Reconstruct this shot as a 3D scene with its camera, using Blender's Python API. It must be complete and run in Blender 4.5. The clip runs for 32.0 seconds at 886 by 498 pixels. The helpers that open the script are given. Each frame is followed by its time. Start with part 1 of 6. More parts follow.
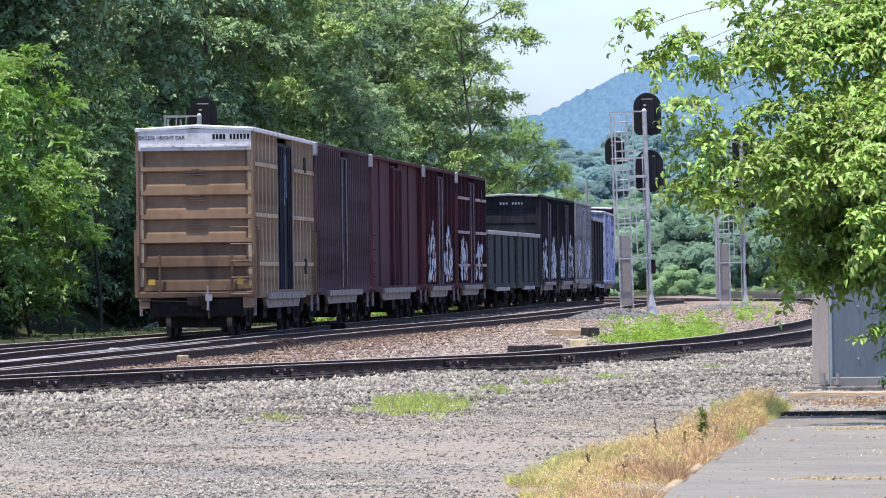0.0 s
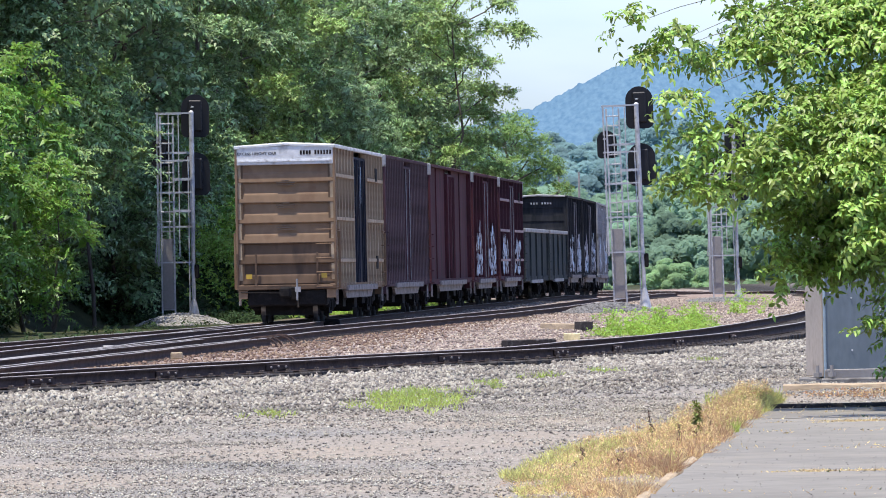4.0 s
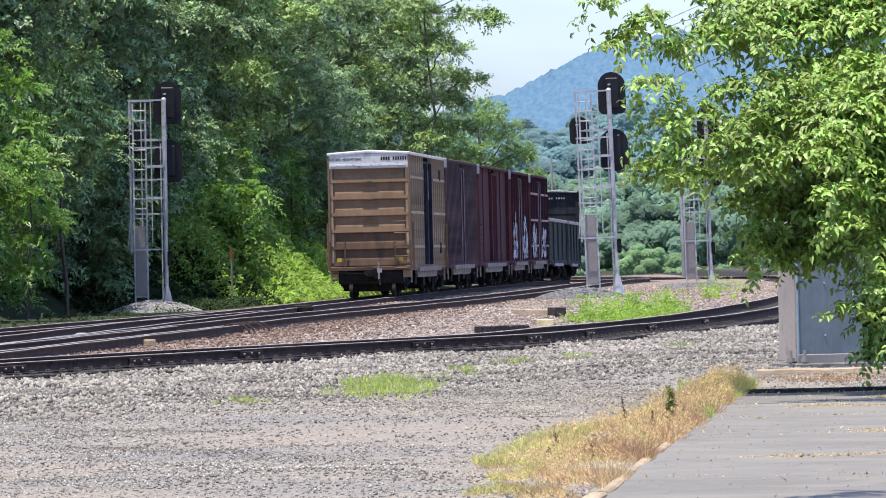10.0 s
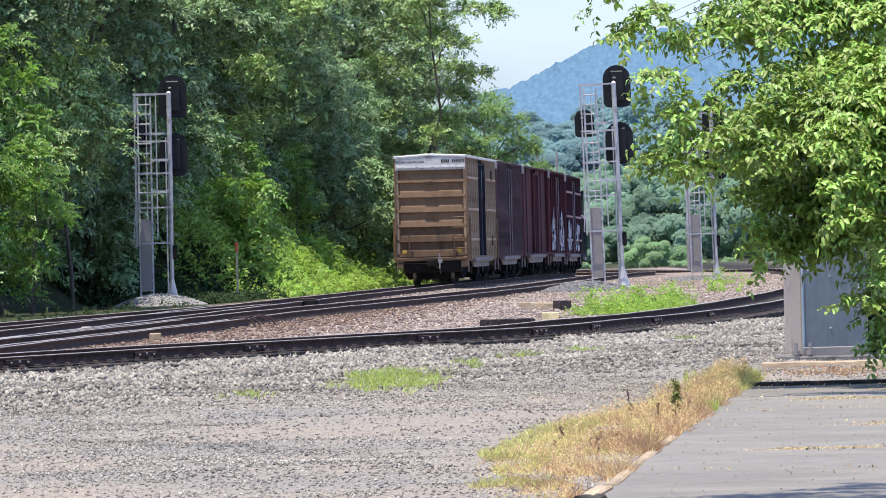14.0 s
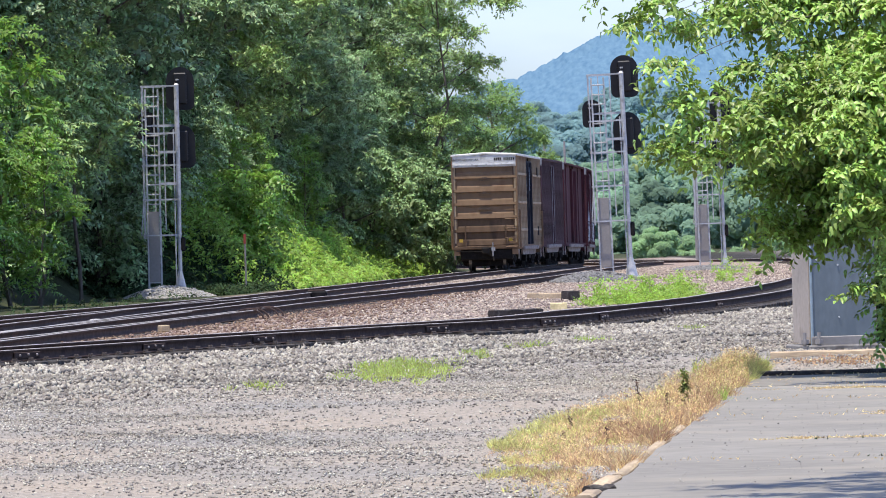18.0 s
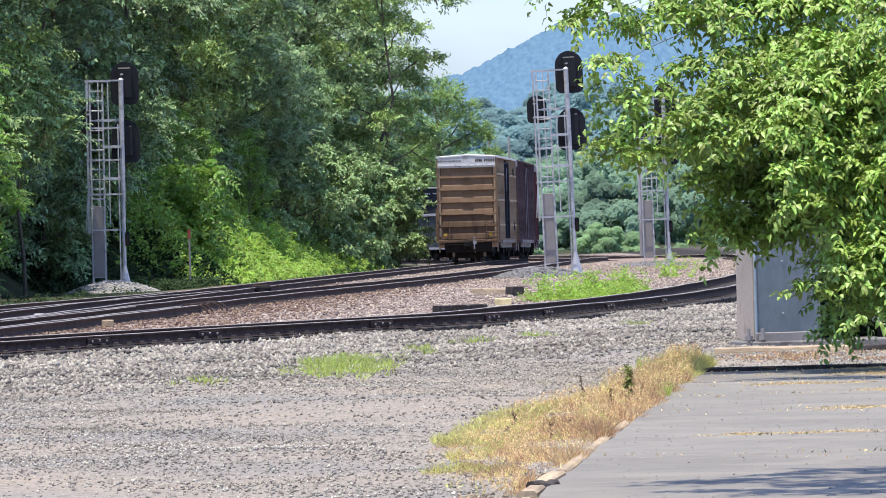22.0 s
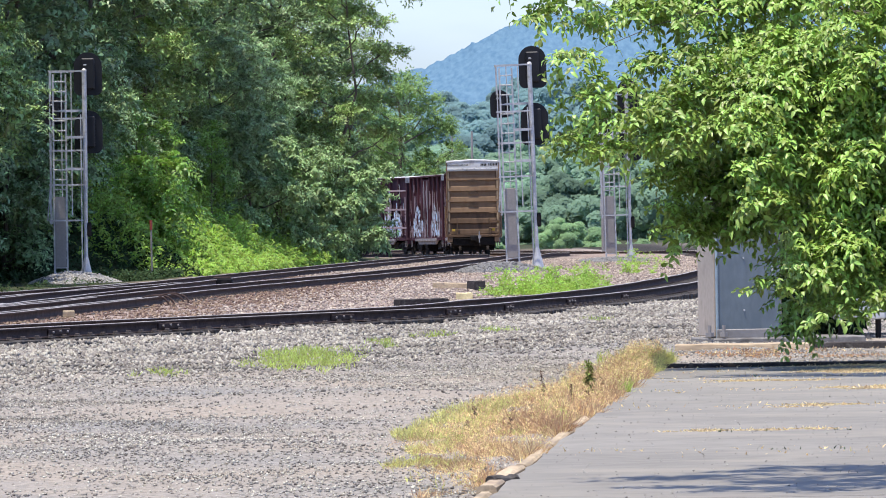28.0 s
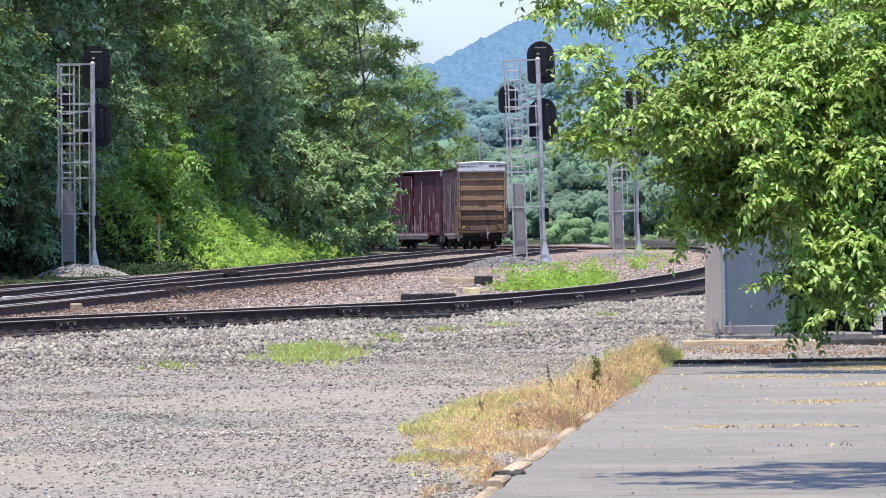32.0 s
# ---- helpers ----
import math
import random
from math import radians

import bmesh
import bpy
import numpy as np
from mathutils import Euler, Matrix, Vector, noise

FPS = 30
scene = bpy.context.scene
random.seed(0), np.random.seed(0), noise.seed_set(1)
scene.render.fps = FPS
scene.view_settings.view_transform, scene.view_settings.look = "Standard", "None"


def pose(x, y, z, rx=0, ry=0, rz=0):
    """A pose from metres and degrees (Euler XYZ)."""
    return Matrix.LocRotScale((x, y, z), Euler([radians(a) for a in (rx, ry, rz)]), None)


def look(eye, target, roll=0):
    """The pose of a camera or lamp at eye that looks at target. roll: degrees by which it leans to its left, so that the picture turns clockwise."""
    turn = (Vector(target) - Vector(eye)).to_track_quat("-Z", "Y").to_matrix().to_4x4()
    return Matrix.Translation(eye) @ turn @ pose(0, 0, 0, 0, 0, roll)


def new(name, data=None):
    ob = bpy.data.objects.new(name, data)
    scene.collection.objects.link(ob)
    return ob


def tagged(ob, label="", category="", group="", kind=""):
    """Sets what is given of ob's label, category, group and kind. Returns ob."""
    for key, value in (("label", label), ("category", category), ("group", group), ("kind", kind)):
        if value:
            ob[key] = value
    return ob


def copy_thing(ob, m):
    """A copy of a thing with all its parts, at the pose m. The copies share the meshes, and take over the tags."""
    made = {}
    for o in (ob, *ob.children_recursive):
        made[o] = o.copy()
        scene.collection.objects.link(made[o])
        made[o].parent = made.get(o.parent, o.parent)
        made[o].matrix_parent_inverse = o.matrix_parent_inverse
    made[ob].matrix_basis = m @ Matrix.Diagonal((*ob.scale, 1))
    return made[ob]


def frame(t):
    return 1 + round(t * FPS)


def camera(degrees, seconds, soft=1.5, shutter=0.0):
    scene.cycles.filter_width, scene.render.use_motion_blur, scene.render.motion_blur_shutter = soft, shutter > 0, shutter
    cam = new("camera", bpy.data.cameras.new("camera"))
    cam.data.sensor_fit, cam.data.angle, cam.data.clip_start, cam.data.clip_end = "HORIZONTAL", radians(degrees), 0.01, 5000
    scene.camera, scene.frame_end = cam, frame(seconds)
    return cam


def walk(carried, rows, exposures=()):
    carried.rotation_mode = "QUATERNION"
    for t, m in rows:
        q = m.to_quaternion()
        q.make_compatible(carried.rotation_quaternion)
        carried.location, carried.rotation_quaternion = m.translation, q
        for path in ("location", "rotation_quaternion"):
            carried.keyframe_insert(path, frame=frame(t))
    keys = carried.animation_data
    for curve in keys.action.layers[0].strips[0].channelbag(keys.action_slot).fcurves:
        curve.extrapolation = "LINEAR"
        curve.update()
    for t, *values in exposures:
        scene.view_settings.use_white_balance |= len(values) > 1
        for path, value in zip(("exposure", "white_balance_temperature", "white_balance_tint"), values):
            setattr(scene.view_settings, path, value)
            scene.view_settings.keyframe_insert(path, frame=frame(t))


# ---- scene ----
def aim(yaw, pitch, roll):
    """The hand-held camera's pose: degrees to the right, up, and of lean."""
    a, b = radians(yaw), radians(pitch)
    way = Vector((math.sin(a) * math.cos(b), math.cos(a) * math.cos(b), math.sin(b)))
    return look(EYE, Vector(EYE) + way, roll)


EYE = (0.0, 0.0, 1.43)
cam = camera(7.800, 32.0, soft=1.0)
walk(cam, [
    (0, aim(0.000, 0.216, -0.70)),
    (0.5, aim(-0.004, 0.208, -0.88)),
    (1, aim(0.009, 0.207, -0.85)),
    (1.5, aim(0.017, 0.188, -0.76)),
    (2, aim(0.026, 0.190, -0.61)),
    (2.5, aim(0.030, 0.179, -0.67)),
    (3, aim(0.037, 0.167, -0.80)),
    (3.5, aim(0.044, 0.172, -0.98)),
    (5.5, aim(0.113, 0.156, -1.38)),
    (6, aim(0.118, 0.128, -1.24)),
    (6.5, aim(0.138, 0.105, -1.14)),
    (7, aim(0.208, 0.094, -1.27)),
    (7.5, aim(0.257, 0.089, -1.27)),
    (8, aim(0.285, 0.100, -1.14)),
    (8.5, aim(0.266, 0.054, -1.27)),
    (9, aim(0.285, 0.069, -1.29)),
    (9.5, aim(0.309, 0.078, -1.25)),
    (10, aim(0.298, 0.045, -1.33)),
    (10.5, aim(0.307, 0.053, -1.26)),
    (11, aim(0.295, 0.028, -1.25)),
    (11.5, aim(0.282, 0.023, -1.27)),
    (12, aim(0.281, 0.008, -1.29)),
    (12.5, aim(0.265, -0.007, -1.30)),
    (13, aim(0.259, -0.015, -1.37)),
    (13.5, aim(0.255, -0.021, -1.41)),
    (14, aim(0.250, -0.013, -1.41)),
    (14.5, aim(0.230, -0.025, -1.42)),
    (16.5, aim(0.186, -0.046, -1.66)),
    (17, aim(0.172, -0.090, -1.70)),
    (17.5, aim(0.174, -0.092, -1.71)),
    (18, aim(0.176, -0.092, -1.65)),
    (18.5, aim(0.185, -0.096, -1.61)),
    (19, aim(0.206, -0.089, -1.53)),
    (19.5, aim(0.207, -0.106, -1.51)),
    (20, aim(0.255, -0.125, -1.44)),
    (20.5, aim(0.280, -0.115, -1.35)),
    (21, aim(0.343, -0.144, -1.38)),
    (21.5, aim(0.503, -0.134, -1.46)),
    (22, aim(0.665, -0.146, -1.52)),
    (22.5, aim(0.748, -0.151, -1.42)),
    (23, aim(0.797, -0.156, -1.28)),
    (23.5, aim(0.863, -0.167, -1.22)),
    (24, aim(0.954, -0.167, -1.28)),
    (24.5, aim(0.986, -0.163, -1.19)),
    (25, aim(0.993, -0.179, -1.05)),
    (25.5, aim(0.995, -0.201, -1.04)),
    (27.5, aim(0.996, -0.202, -1.02)),
    (28, aim(1.001, -0.207, -0.97)),
    (28.5, aim(1.001, -0.212, -0.88)),
    (29, aim(0.985, -0.228, -0.88)),
    (29.5, aim(0.984, -0.228, -0.87)),
    (30, aim(0.967, -0.243, -0.88)),
    (30.5, aim(0.955, -0.250, -0.89)),
    (31, aim(0.941, -0.265, -0.87)),
    (31.5, aim(0.943, -0.254, -0.80)),
    (32, aim(0.934, -0.251, -0.68)),
])

# ---- light ----
SUN_TO = Vector((-0.16, -0.16, 0.96)).normalized()
scene.view_settings.exposure = 0.64
world = bpy.data.worlds.new("sky")
scene.world = world
world.use_nodes = True
wn = world.node_tree.nodes
sky = wn.new("ShaderNodeTexSky")
sky.sky_type = "NISHITA"
sky.sun_disc = False
sky.sun_elevation = math.asin(SUN_TO.z)
sky.sun_rotation = math.atan2(SUN_TO.x, SUN_TO.y)
sky.air_density, sky.dust_density, sky.ozone_density = 1.0, 1.0, 1.0
wn["Background"].inputs["Strength"].default_value = 0.22
# thin summer haze tints the low sky, with faint wisps of cloud all round
tint = wn.new("ShaderNodeMix")
tint.data_type, tint.blend_type = "RGBA", "MULTIPLY"
tint.inputs["Factor"].default_value = 1.0
tint.inputs["B"].default_value = (0.465, 0.54, 0.765, 1)
wisp = wn.new("ShaderNodeTexNoise")
wisp.inputs["Scale"].default_value, wisp.inputs["Detail"].default_value = 9.0, 5
wmap, wtc = wn.new("ShaderNodeMapping"), wn.new("ShaderNodeTexCoord")
wmap.inputs["Scale"].default_value = (1, 1, 4)
wrange = wn.new("ShaderNodeMapRange")
wrange.inputs["From Min"].default_value, wrange.inputs["From Max"].default_value = 0.45, 0.75
wrange.inputs["To Max"].default_value = 0.25
cloud = wn.new("ShaderNodeMix")
cloud.data_type = "RGBA"
cloud.inputs["B"].default_value = (4.6, 4.9, 5.4, 1)
wl = world.node_tree.links
wl.new(wtc.outputs["Generated"], wmap.inputs["Vector"])
wl.new(wmap.outputs["Vector"], wisp.inputs["Vector"])
wl.new(wisp.outputs["Fac"], wrange.inputs["Value"])
wl.new(sky.outputs[0], tint.inputs["A"])
wl.new(tint.outputs["Result"], cloud.inputs["A"])
wl.new(wrange.outputs["Result"], cloud.inputs["Factor"])
wl.new(cloud.outputs["Result"], wn["Background"].inputs["Color"])
sun = new("sun", bpy.data.lights.new("sun", "SUN"))
sun.data.energy, sun.data.angle, sun.data.color = 4.0, radians(0.53), (1.0, 0.92, 0.8)
sun.matrix_world = look(SUN_TO * 200, (0, 0, 0))

# ---- materials ----


def material(name, color, rough=0.7, metal=0.0, var=0.25, scale=3.0, fine=40.0, dirt=None, dirt_amount=0.0,
             bump=0.15, stretch=(1, 1, 1), spec=0.3, random_tint=0.0, translucent=0.0, islands=False, coord="Object", each=0.0):
    """A procedural surface: two scales of noise in the colour, dirt in patches or streaks, fine relief."""
    m = bpy.data.materials.new(name)
    m.use_nodes = True
    nt = m.node_tree
    n, l = nt.nodes, nt.links
    b = n["Principled BSDF"]
    b.inputs["Roughness"].default_value = rough
    b.inputs["Metallic"].default_value = metal
    b.inputs["Specular IOR Level"].default_value = spec
    tc = n.new("ShaderNodeTexCoord")
    mp = n.new("ShaderNodeMapping")
    mp.inputs["Scale"].default_value = stretch
    l.new(tc.outputs[coord], mp.inputs["Vector"])

    def noise_at(s, detail=4):
        t = n.new("ShaderNodeTexNoise")
        t.inputs["Scale"].default_value = s
        t.inputs["Detail"].default_value = detail
        l.new(mp.outputs["Vector"], t.inputs["Vector"])
        return t.outputs["Fac"]

    def scaled(fac, lo, hi):
        r = n.new("ShaderNodeMapRange")
        r.inputs["From Min"].default_value, r.inputs["From Max"].default_value = 0.3, 0.7
        r.inputs["To Min"].default_value, r.inputs["To Max"].default_value = lo, hi
        l.new(fac, r.inputs["Value"])
        return r.outputs["Result"]

    def times(a, bb):
        mm = n.new("ShaderNodeMath")
        mm.operation = "MULTIPLY"
        l.new(a, mm.inputs[0])
        l.new(bb, mm.inputs[1])
        return mm.outputs[0]

    big, small = noise_at(scale), noise_at(fine)
    val = times(scaled(big, 1 - var, 1 + var), scaled(small, 1 - var * 0.8, 1 + var * 0.8))
    if random_tint:
        if islands:
            g = n.new("ShaderNodeNewGeometry")
            rnd = g.outputs["Random Per Island"]
        else:
            g = n.new("ShaderNodeObjectInfo")
            rnd = g.outputs["Random"]
        r = n.new("ShaderNodeMapRange")
        r.inputs["To Min"].default_value, r.inputs["To Max"].default_value = 1 - random_tint, 1 + random_tint
        l.new(rnd, r.inputs["Value"])
        val = times(val, r.outputs["Result"])
    if each:
        # whole plants differ from one another
        oi, r3 = n.new("ShaderNodeObjectInfo"), n.new("ShaderNodeMapRange")
        r3.inputs["To Min"].default_value, r3.inputs["To Max"].default_value = 1 - each, 1 + each
        l.new(oi.outputs["Random"], r3.inputs["Value"])
        val = times(val, r3.outputs["Result"])
    hsv = n.new("ShaderNodeHueSaturation")
    hsv.inputs["Color"].default_value = (*color, 1)
    l.new(val, hsv.inputs["Value"])
    col = hsv.outputs["Color"]
    if random_tint:
        r2 = n.new("ShaderNodeMapRange")
        r2.inputs["To Min"].default_value, r2.inputs["To Max"].default_value = 0.5 - 0.05 * random_tint, 0.5 + 0.05 * random_tint
        l.new(rnd, r2.inputs["Value"])
        l.new(r2.outputs["Result"], hsv.inputs["Hue"])
    if dirt:
        mix = n.new("ShaderNodeMix")
        mix.data_type = "RGBA"
        mix.inputs["B"].default_value = (*dirt, 1)
        l.new(col, mix.inputs["A"])
        d = n.new("ShaderNodeMapRange")
        d.inputs["From Min"].default_value, d.inputs["From Max"].default_value = 0.62 - dirt_amount * 0.3, 0.78 - dirt_amount * 0.3
        l.new(noise_at(scale * 2.3, 8), d.inputs["Value"])
        l.new(d.outputs["Result"], mix.inputs["Factor"])
        col = mix.outputs["Result"]
    l.new(col, b.inputs["Base Color"])
    if bump:
        bp = n.new("ShaderNodeBump")
        bp.inputs["Strength"].default_value = bump
        bp.inputs["Distance"].default_value = 0.02
        l.new(small, bp.inputs["Height"])
        l.new(bp.outputs["Normal"], b.inputs["Normal"])
    if translucent:
        tr = n.new("ShaderNodeBsdfTranslucent")
        h2 = n.new("ShaderNodeHueSaturation")
        h2.inputs["Hue"].default_value, h2.inputs["Saturation"].default_value, h2.inputs["Value"].default_value = 0.495, 1.0, 1.6
        l.new(col, h2.inputs["Color"])
        l.new(h2.outputs["Color"], tr.inputs["Color"])
        ms = n.new("ShaderNodeMixShader")
        ms.inputs["Fac"].default_value = translucent
        l.new(b.outputs[0], ms.inputs[1])
        l.new(tr.outputs[0], ms.inputs[2])
        l.new(ms.outputs[0], n["Material Output"].inputs["Surface"])
    return m


M = {
    # grime on the car end; on the side walls, painted shade between posts
    "tan_grime_gap_shade": material("tan_grime_and_gap_shade_paint", (0.125, 0.083, 0.055), 0.75, var=0.14, scale=1.2, fine=5, dirt=(0.08, 0.055, 0.04), dirt_amount=0.4, stretch=(1, 1, 0.3)),
    # far bush colour is paled to include distance haze
    "leaf_bush": material("haze_paled_bushes", (0.25, 0.375, 0.19), 0.8, var=0.2, scale=0.1, fine=0.3, random_tint=0.15, islands=True, bump=0, translucent=0.4, spec=0.05),
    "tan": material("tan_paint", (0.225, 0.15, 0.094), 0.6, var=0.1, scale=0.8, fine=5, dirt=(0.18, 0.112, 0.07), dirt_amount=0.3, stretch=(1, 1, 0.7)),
    # post paints are lightened for light on their edges as well as wear
    "tan_post": material("worn_edge_lit_tan_post_paint", (0.42, 0.33, 0.225), 0.75, var=0.2, scale=2, fine=9, dirt=(0.25, 0.17, 0.11), dirt_amount=0.35, stretch=(1, 1, 0.4), spec=0.15),
    "purple_post": material("worn_edge_lit_oxide_post_paint", (0.125, 0.085, 0.092), 0.8, var=0.3, scale=2, fine=9, dirt=(0.07, 0.05, 0.052), dirt_amount=0.4, stretch=(1, 1, 0.3), spec=0.12),
    "chalky": material("chalky_spray_paint", (0.4, 0.41, 0.44), 0.8, var=0.25, scale=2.5, fine=14, dirt=(0.14, 0.1, 0.11), dirt_amount=0.4, spec=0.1),
    "silver": material("silver_roof_paint", (0.62, 0.62, 0.61), 0.45, 0.0, var=0.12, scale=1.2, fine=12, dirt=(0.3, 0.29, 0.27), dirt_amount=0.2),
    "purple": material("faded_oxide_paint", (0.08, 0.046, 0.056), 0.65, var=0.3, scale=0.9, fine=8, dirt=(0.04, 0.03, 0.03), dirt_amount=0.4, stretch=(1, 1, 0.25)),
    "maroon": material("maroon_paint", (0.08, 0.03, 0.037), 0.6, var=0.25, scale=0.7, fine=7, dirt=(0.05, 0.027, 0.03), dirt_amount=0.4, stretch=(1, 1, 0.25)),
    "maroon_dark": material("dark_maroon_paint", (0.07, 0.032, 0.042), 0.65, var=0.3, scale=0.9, fine=8, dirt=(0.045, 0.025, 0.03), dirt_amount=0.4, stretch=(1, 1, 0.25)),
    "navy": material("navy_door_paint", (0.022, 0.026, 0.04), 0.5, var=0.3, scale=1, fine=9, dirt=(0.07, 0.06, 0.055), dirt_amount=0.2, stretch=(1, 1, 0.3)),
    "black_car": material("black_car_paint", (0.03, 0.032, 0.037), 0.55, var=0.3, scale=1, fine=9, dirt=(0.048, 0.048, 0.052), dirt_amount=0.25, stretch=(1, 1, 0.3)),
    "green_car": material("dark_green_car_paint", (0.034, 0.044, 0.046), 0.7, var=0.3, scale=1, fine=9, dirt=(0.06, 0.065, 0.066), dirt_amount=0.35, stretch=(1, 1, 0.25)),
    "grey_car": material("grey_car_paint", (0.3, 0.3, 0.31), 0.6, var=0.2, scale=1, fine=9, dirt=(0.12, 0.11, 0.1), dirt_amount=0.3),
    "blue_white": material("pale_blue_wrap", (0.42, 0.47, 0.62), 0.5, var=0.25, scale=1.5, fine=9, dirt=(0.15, 0.18, 0.35), dirt_amount=0.35),
    "white_paint": material("white_marking_paint", (0.78, 0.78, 0.76), 0.6, var=0.12, scale=2, fine=20, dirt=(0.3, 0.28, 0.27), dirt_amount=0.25),
    "pale_blue_paint": material("pale_blue_spray_paint", (0.45, 0.56, 0.68), 0.6, var=0.2, scale=2, fine=20),
    "yellow": material("yellow_reflector", (0.5, 0.33, 0.05), 0.4, var=0.05, bump=0),
    "red_plate": material("red_marker_plate", (0.32, 0.07, 0.05), 0.6, var=0.1, bump=0),
    "running": material("running_gear_grime", (0.013, 0.012, 0.012), 0.85, var=0.35, scale=3, fine=30, dirt=(0.028, 0.023, 0.02), dirt_amount=0.3, spec=0.15),
    "wheel_steel": material("worn_wheel_steel", (0.2, 0.19, 0.18), 0.35, 0.9, var=0.1, bump=0),
    "steel": material("galvanised_steel", (0.5, 0.5, 0.5), 0.5, 0.25, var=0.18, scale=2, fine=18, dirt=(0.3, 0.29, 0.27), dirt_amount=0.15),
    "grey_box": material("grey_painted_box", (0.27, 0.25, 0.23), 0.6, var=0.1, scale=1.5, fine=15),
    "signal_black": material("signal_black_enamel", (0.012, 0.012, 0.014), 0.5, var=0.2, scale=3, fine=20, bump=0.03),
    "lens": material("dark_lens_glass", (0.02, 0.02, 0.02), 0.08, var=0, bump=0, spec=0.5),
    "concrete": material("weathered_concrete", (0.42, 0.4, 0.37), 0.9, var=0.18, scale=1.5, fine=25, dirt=(0.2, 0.18, 0.16), dirt_amount=0.25, bump=0.3),
    "footing": material("grimy_grey_concrete", (0.2, 0.19, 0.175), 0.9, var=0.2, scale=1.5, fine=25, dirt=(0.12, 0.11, 0.1), dirt_amount=0.3, bump=0.3),
    "cabinet_face": material("weathered_zinc_sheet", (0.155, 0.187, 0.205), 0.5, 0.15, var=0.12, scale=1.2, fine=14, dirt=(0.13, 0.16, 0.18), dirt_amount=0.35, stretch=(1, 1, 0.4)),
    "cabinet_edge": material("pale_zinc_edge", (0.3, 0.37, 0.4), 0.5, 0.1, var=0.12, scale=1.5, fine=12),
    "cabinet_side": material("tan_cabinet_sheet", (0.42, 0.35, 0.28), 0.6, 0.0, var=0.1, scale=1.2, fine=12, dirt=(0.3, 0.25, 0.2), dirt_amount=0.2),
    "rail_side": material("rusty_rail_web", (0.072, 0.05, 0.043), 0.9, spec=0.1, var=0.3, scale=4, fine=30, dirt=(0.1, 0.065, 0.05), dirt_amount=0.3),
    "rail_top": material("worn_rail_head", (0.34, 0.315, 0.295), 0.75, 0.0, var=0.25, scale=1.5, fine=12, bump=0.03, spec=0.2),
    "tie": material("creosoted_tie", (0.04, 0.034, 0.031), 0.85, var=0.35, scale=5, fine=40, dirt=(0.11, 0.1, 0.09), dirt_amount=0.25, random_tint=0.35, bump=0.4, stretch=(0.4, 1, 1)),
    "timber": material("bleached_timber", (0.47, 0.36, 0.235), 0.85, var=0.22, scale=3, fine=30, dirt=(0.27, 0.21, 0.15), dirt_amount=0.3, bump=0.4, stretch=(1, 0.2, 1)),
    "timber_grey": material("weathered_grey_timber", (0.4, 0.31, 0.2), 0.9, var=0.25, scale=3, fine=30, dirt=(0.26, 0.21, 0.15), dirt_amount=0.3, bump=0.5, stretch=(1, 0.2, 1)),
    "asphalt": material("aged_asphalt", (0.218, 0.203, 0.172), 0.9, var=0.14, scale=0.7, fine=9, dirt=(0.255, 0.232, 0.19), dirt_amount=0.35, stretch=(0.5, 0.6, 1), bump=0.15, random_tint=0.08),
    "stone_grey": material("grey_ballast_stone", (0.275, 0.25, 0.212), 0.9, var=0.3, scale=0.3, fine=30, random_tint=0.5, islands=True, bump=0),
    "plate_rust": material("dull_rusty_plate", (0.1, 0.082, 0.072), 0.9, var=0.3, scale=4, fine=20),
    "stone_lot": material("pale_lot_gravel", (0.33, 0.303, 0.258), 0.9, var=0.2, scale=0.3, fine=30, random_tint=0.55, islands=True, bump=0),
    "stone_rust": material("rust_stained_ballast", (0.2, 0.135, 0.1), 0.9, var=0.25, scale=0.4, fine=30, random_tint=0.45, islands=True, bump=0),
    "worn_sill": material("worn_grimy_sill", (0.27, 0.24, 0.225), 0.8, var=0.3, scale=2, fine=12, dirt=(0.1, 0.08, 0.07), dirt_amount=0.35),
    "worn_pink": material("worn_pink_grey_paint", (0.33, 0.24, 0.24), 0.7, var=0.25, scale=3, fine=20),
    "mound_grey": material("fine_grey_crushed_stone", (0.19, 0.187, 0.183), 0.9, var=0.2, scale=0.6, fine=30, random_tint=0.3, islands=True, bump=0),
    "stencil": material("worn_stencil_paint", (0.12, 0.09, 0.07), 0.8, var=0.3, scale=6, fine=30, bump=0),
    "cream": material("cream_painted_block", (0.62, 0.52, 0.28), 0.7, var=0.2, scale=4, fine=20),
    "grass_brown": material("reddish_dry_grass", (0.46, 0.285, 0.155), 0.75, var=0.25, scale=0.9, fine=5, random_tint=0.4, islands=True, bump=0, translucent=0.25),
    # bluer leaf colour with the haze of the farthest woods in it
    "leaf_haze": material("haze_tinted_high_canopy", (0.195, 0.3, 0.295), 0.9, var=0.25, scale=0.05, fine=0.12, random_tint=0.1, islands=True, bump=0, translucent=0.4, spec=0.0),
    "stone_tan": material("tan_ballast_stone", (0.345, 0.28, 0.232), 0.9, var=0.2, scale=0.25, fine=30, random_tint=0.45, islands=True, bump=0),
    "stone_mound": material("pale_crushed_stone", (0.34, 0.33, 0.31), 0.9, var=0.15, scale=0.6, fine=30, random_tint=0.25, islands=True, bump=0),
    "bark": material("grey_brown_bark", (0.12, 0.1, 0.08), 0.9, var=0.35, scale=2, fine=18, bump=0.6, stretch=(1, 1, 0.3)),
    "leaf_wood": material("woodland_leaves", (0.225, 0.33, 0.15), 0.45, each=0.15, var=0.3, scale=0.25, fine=1.5, random_tint=0.45, islands=True, bump=0, translucent=0.12, spec=0.32),
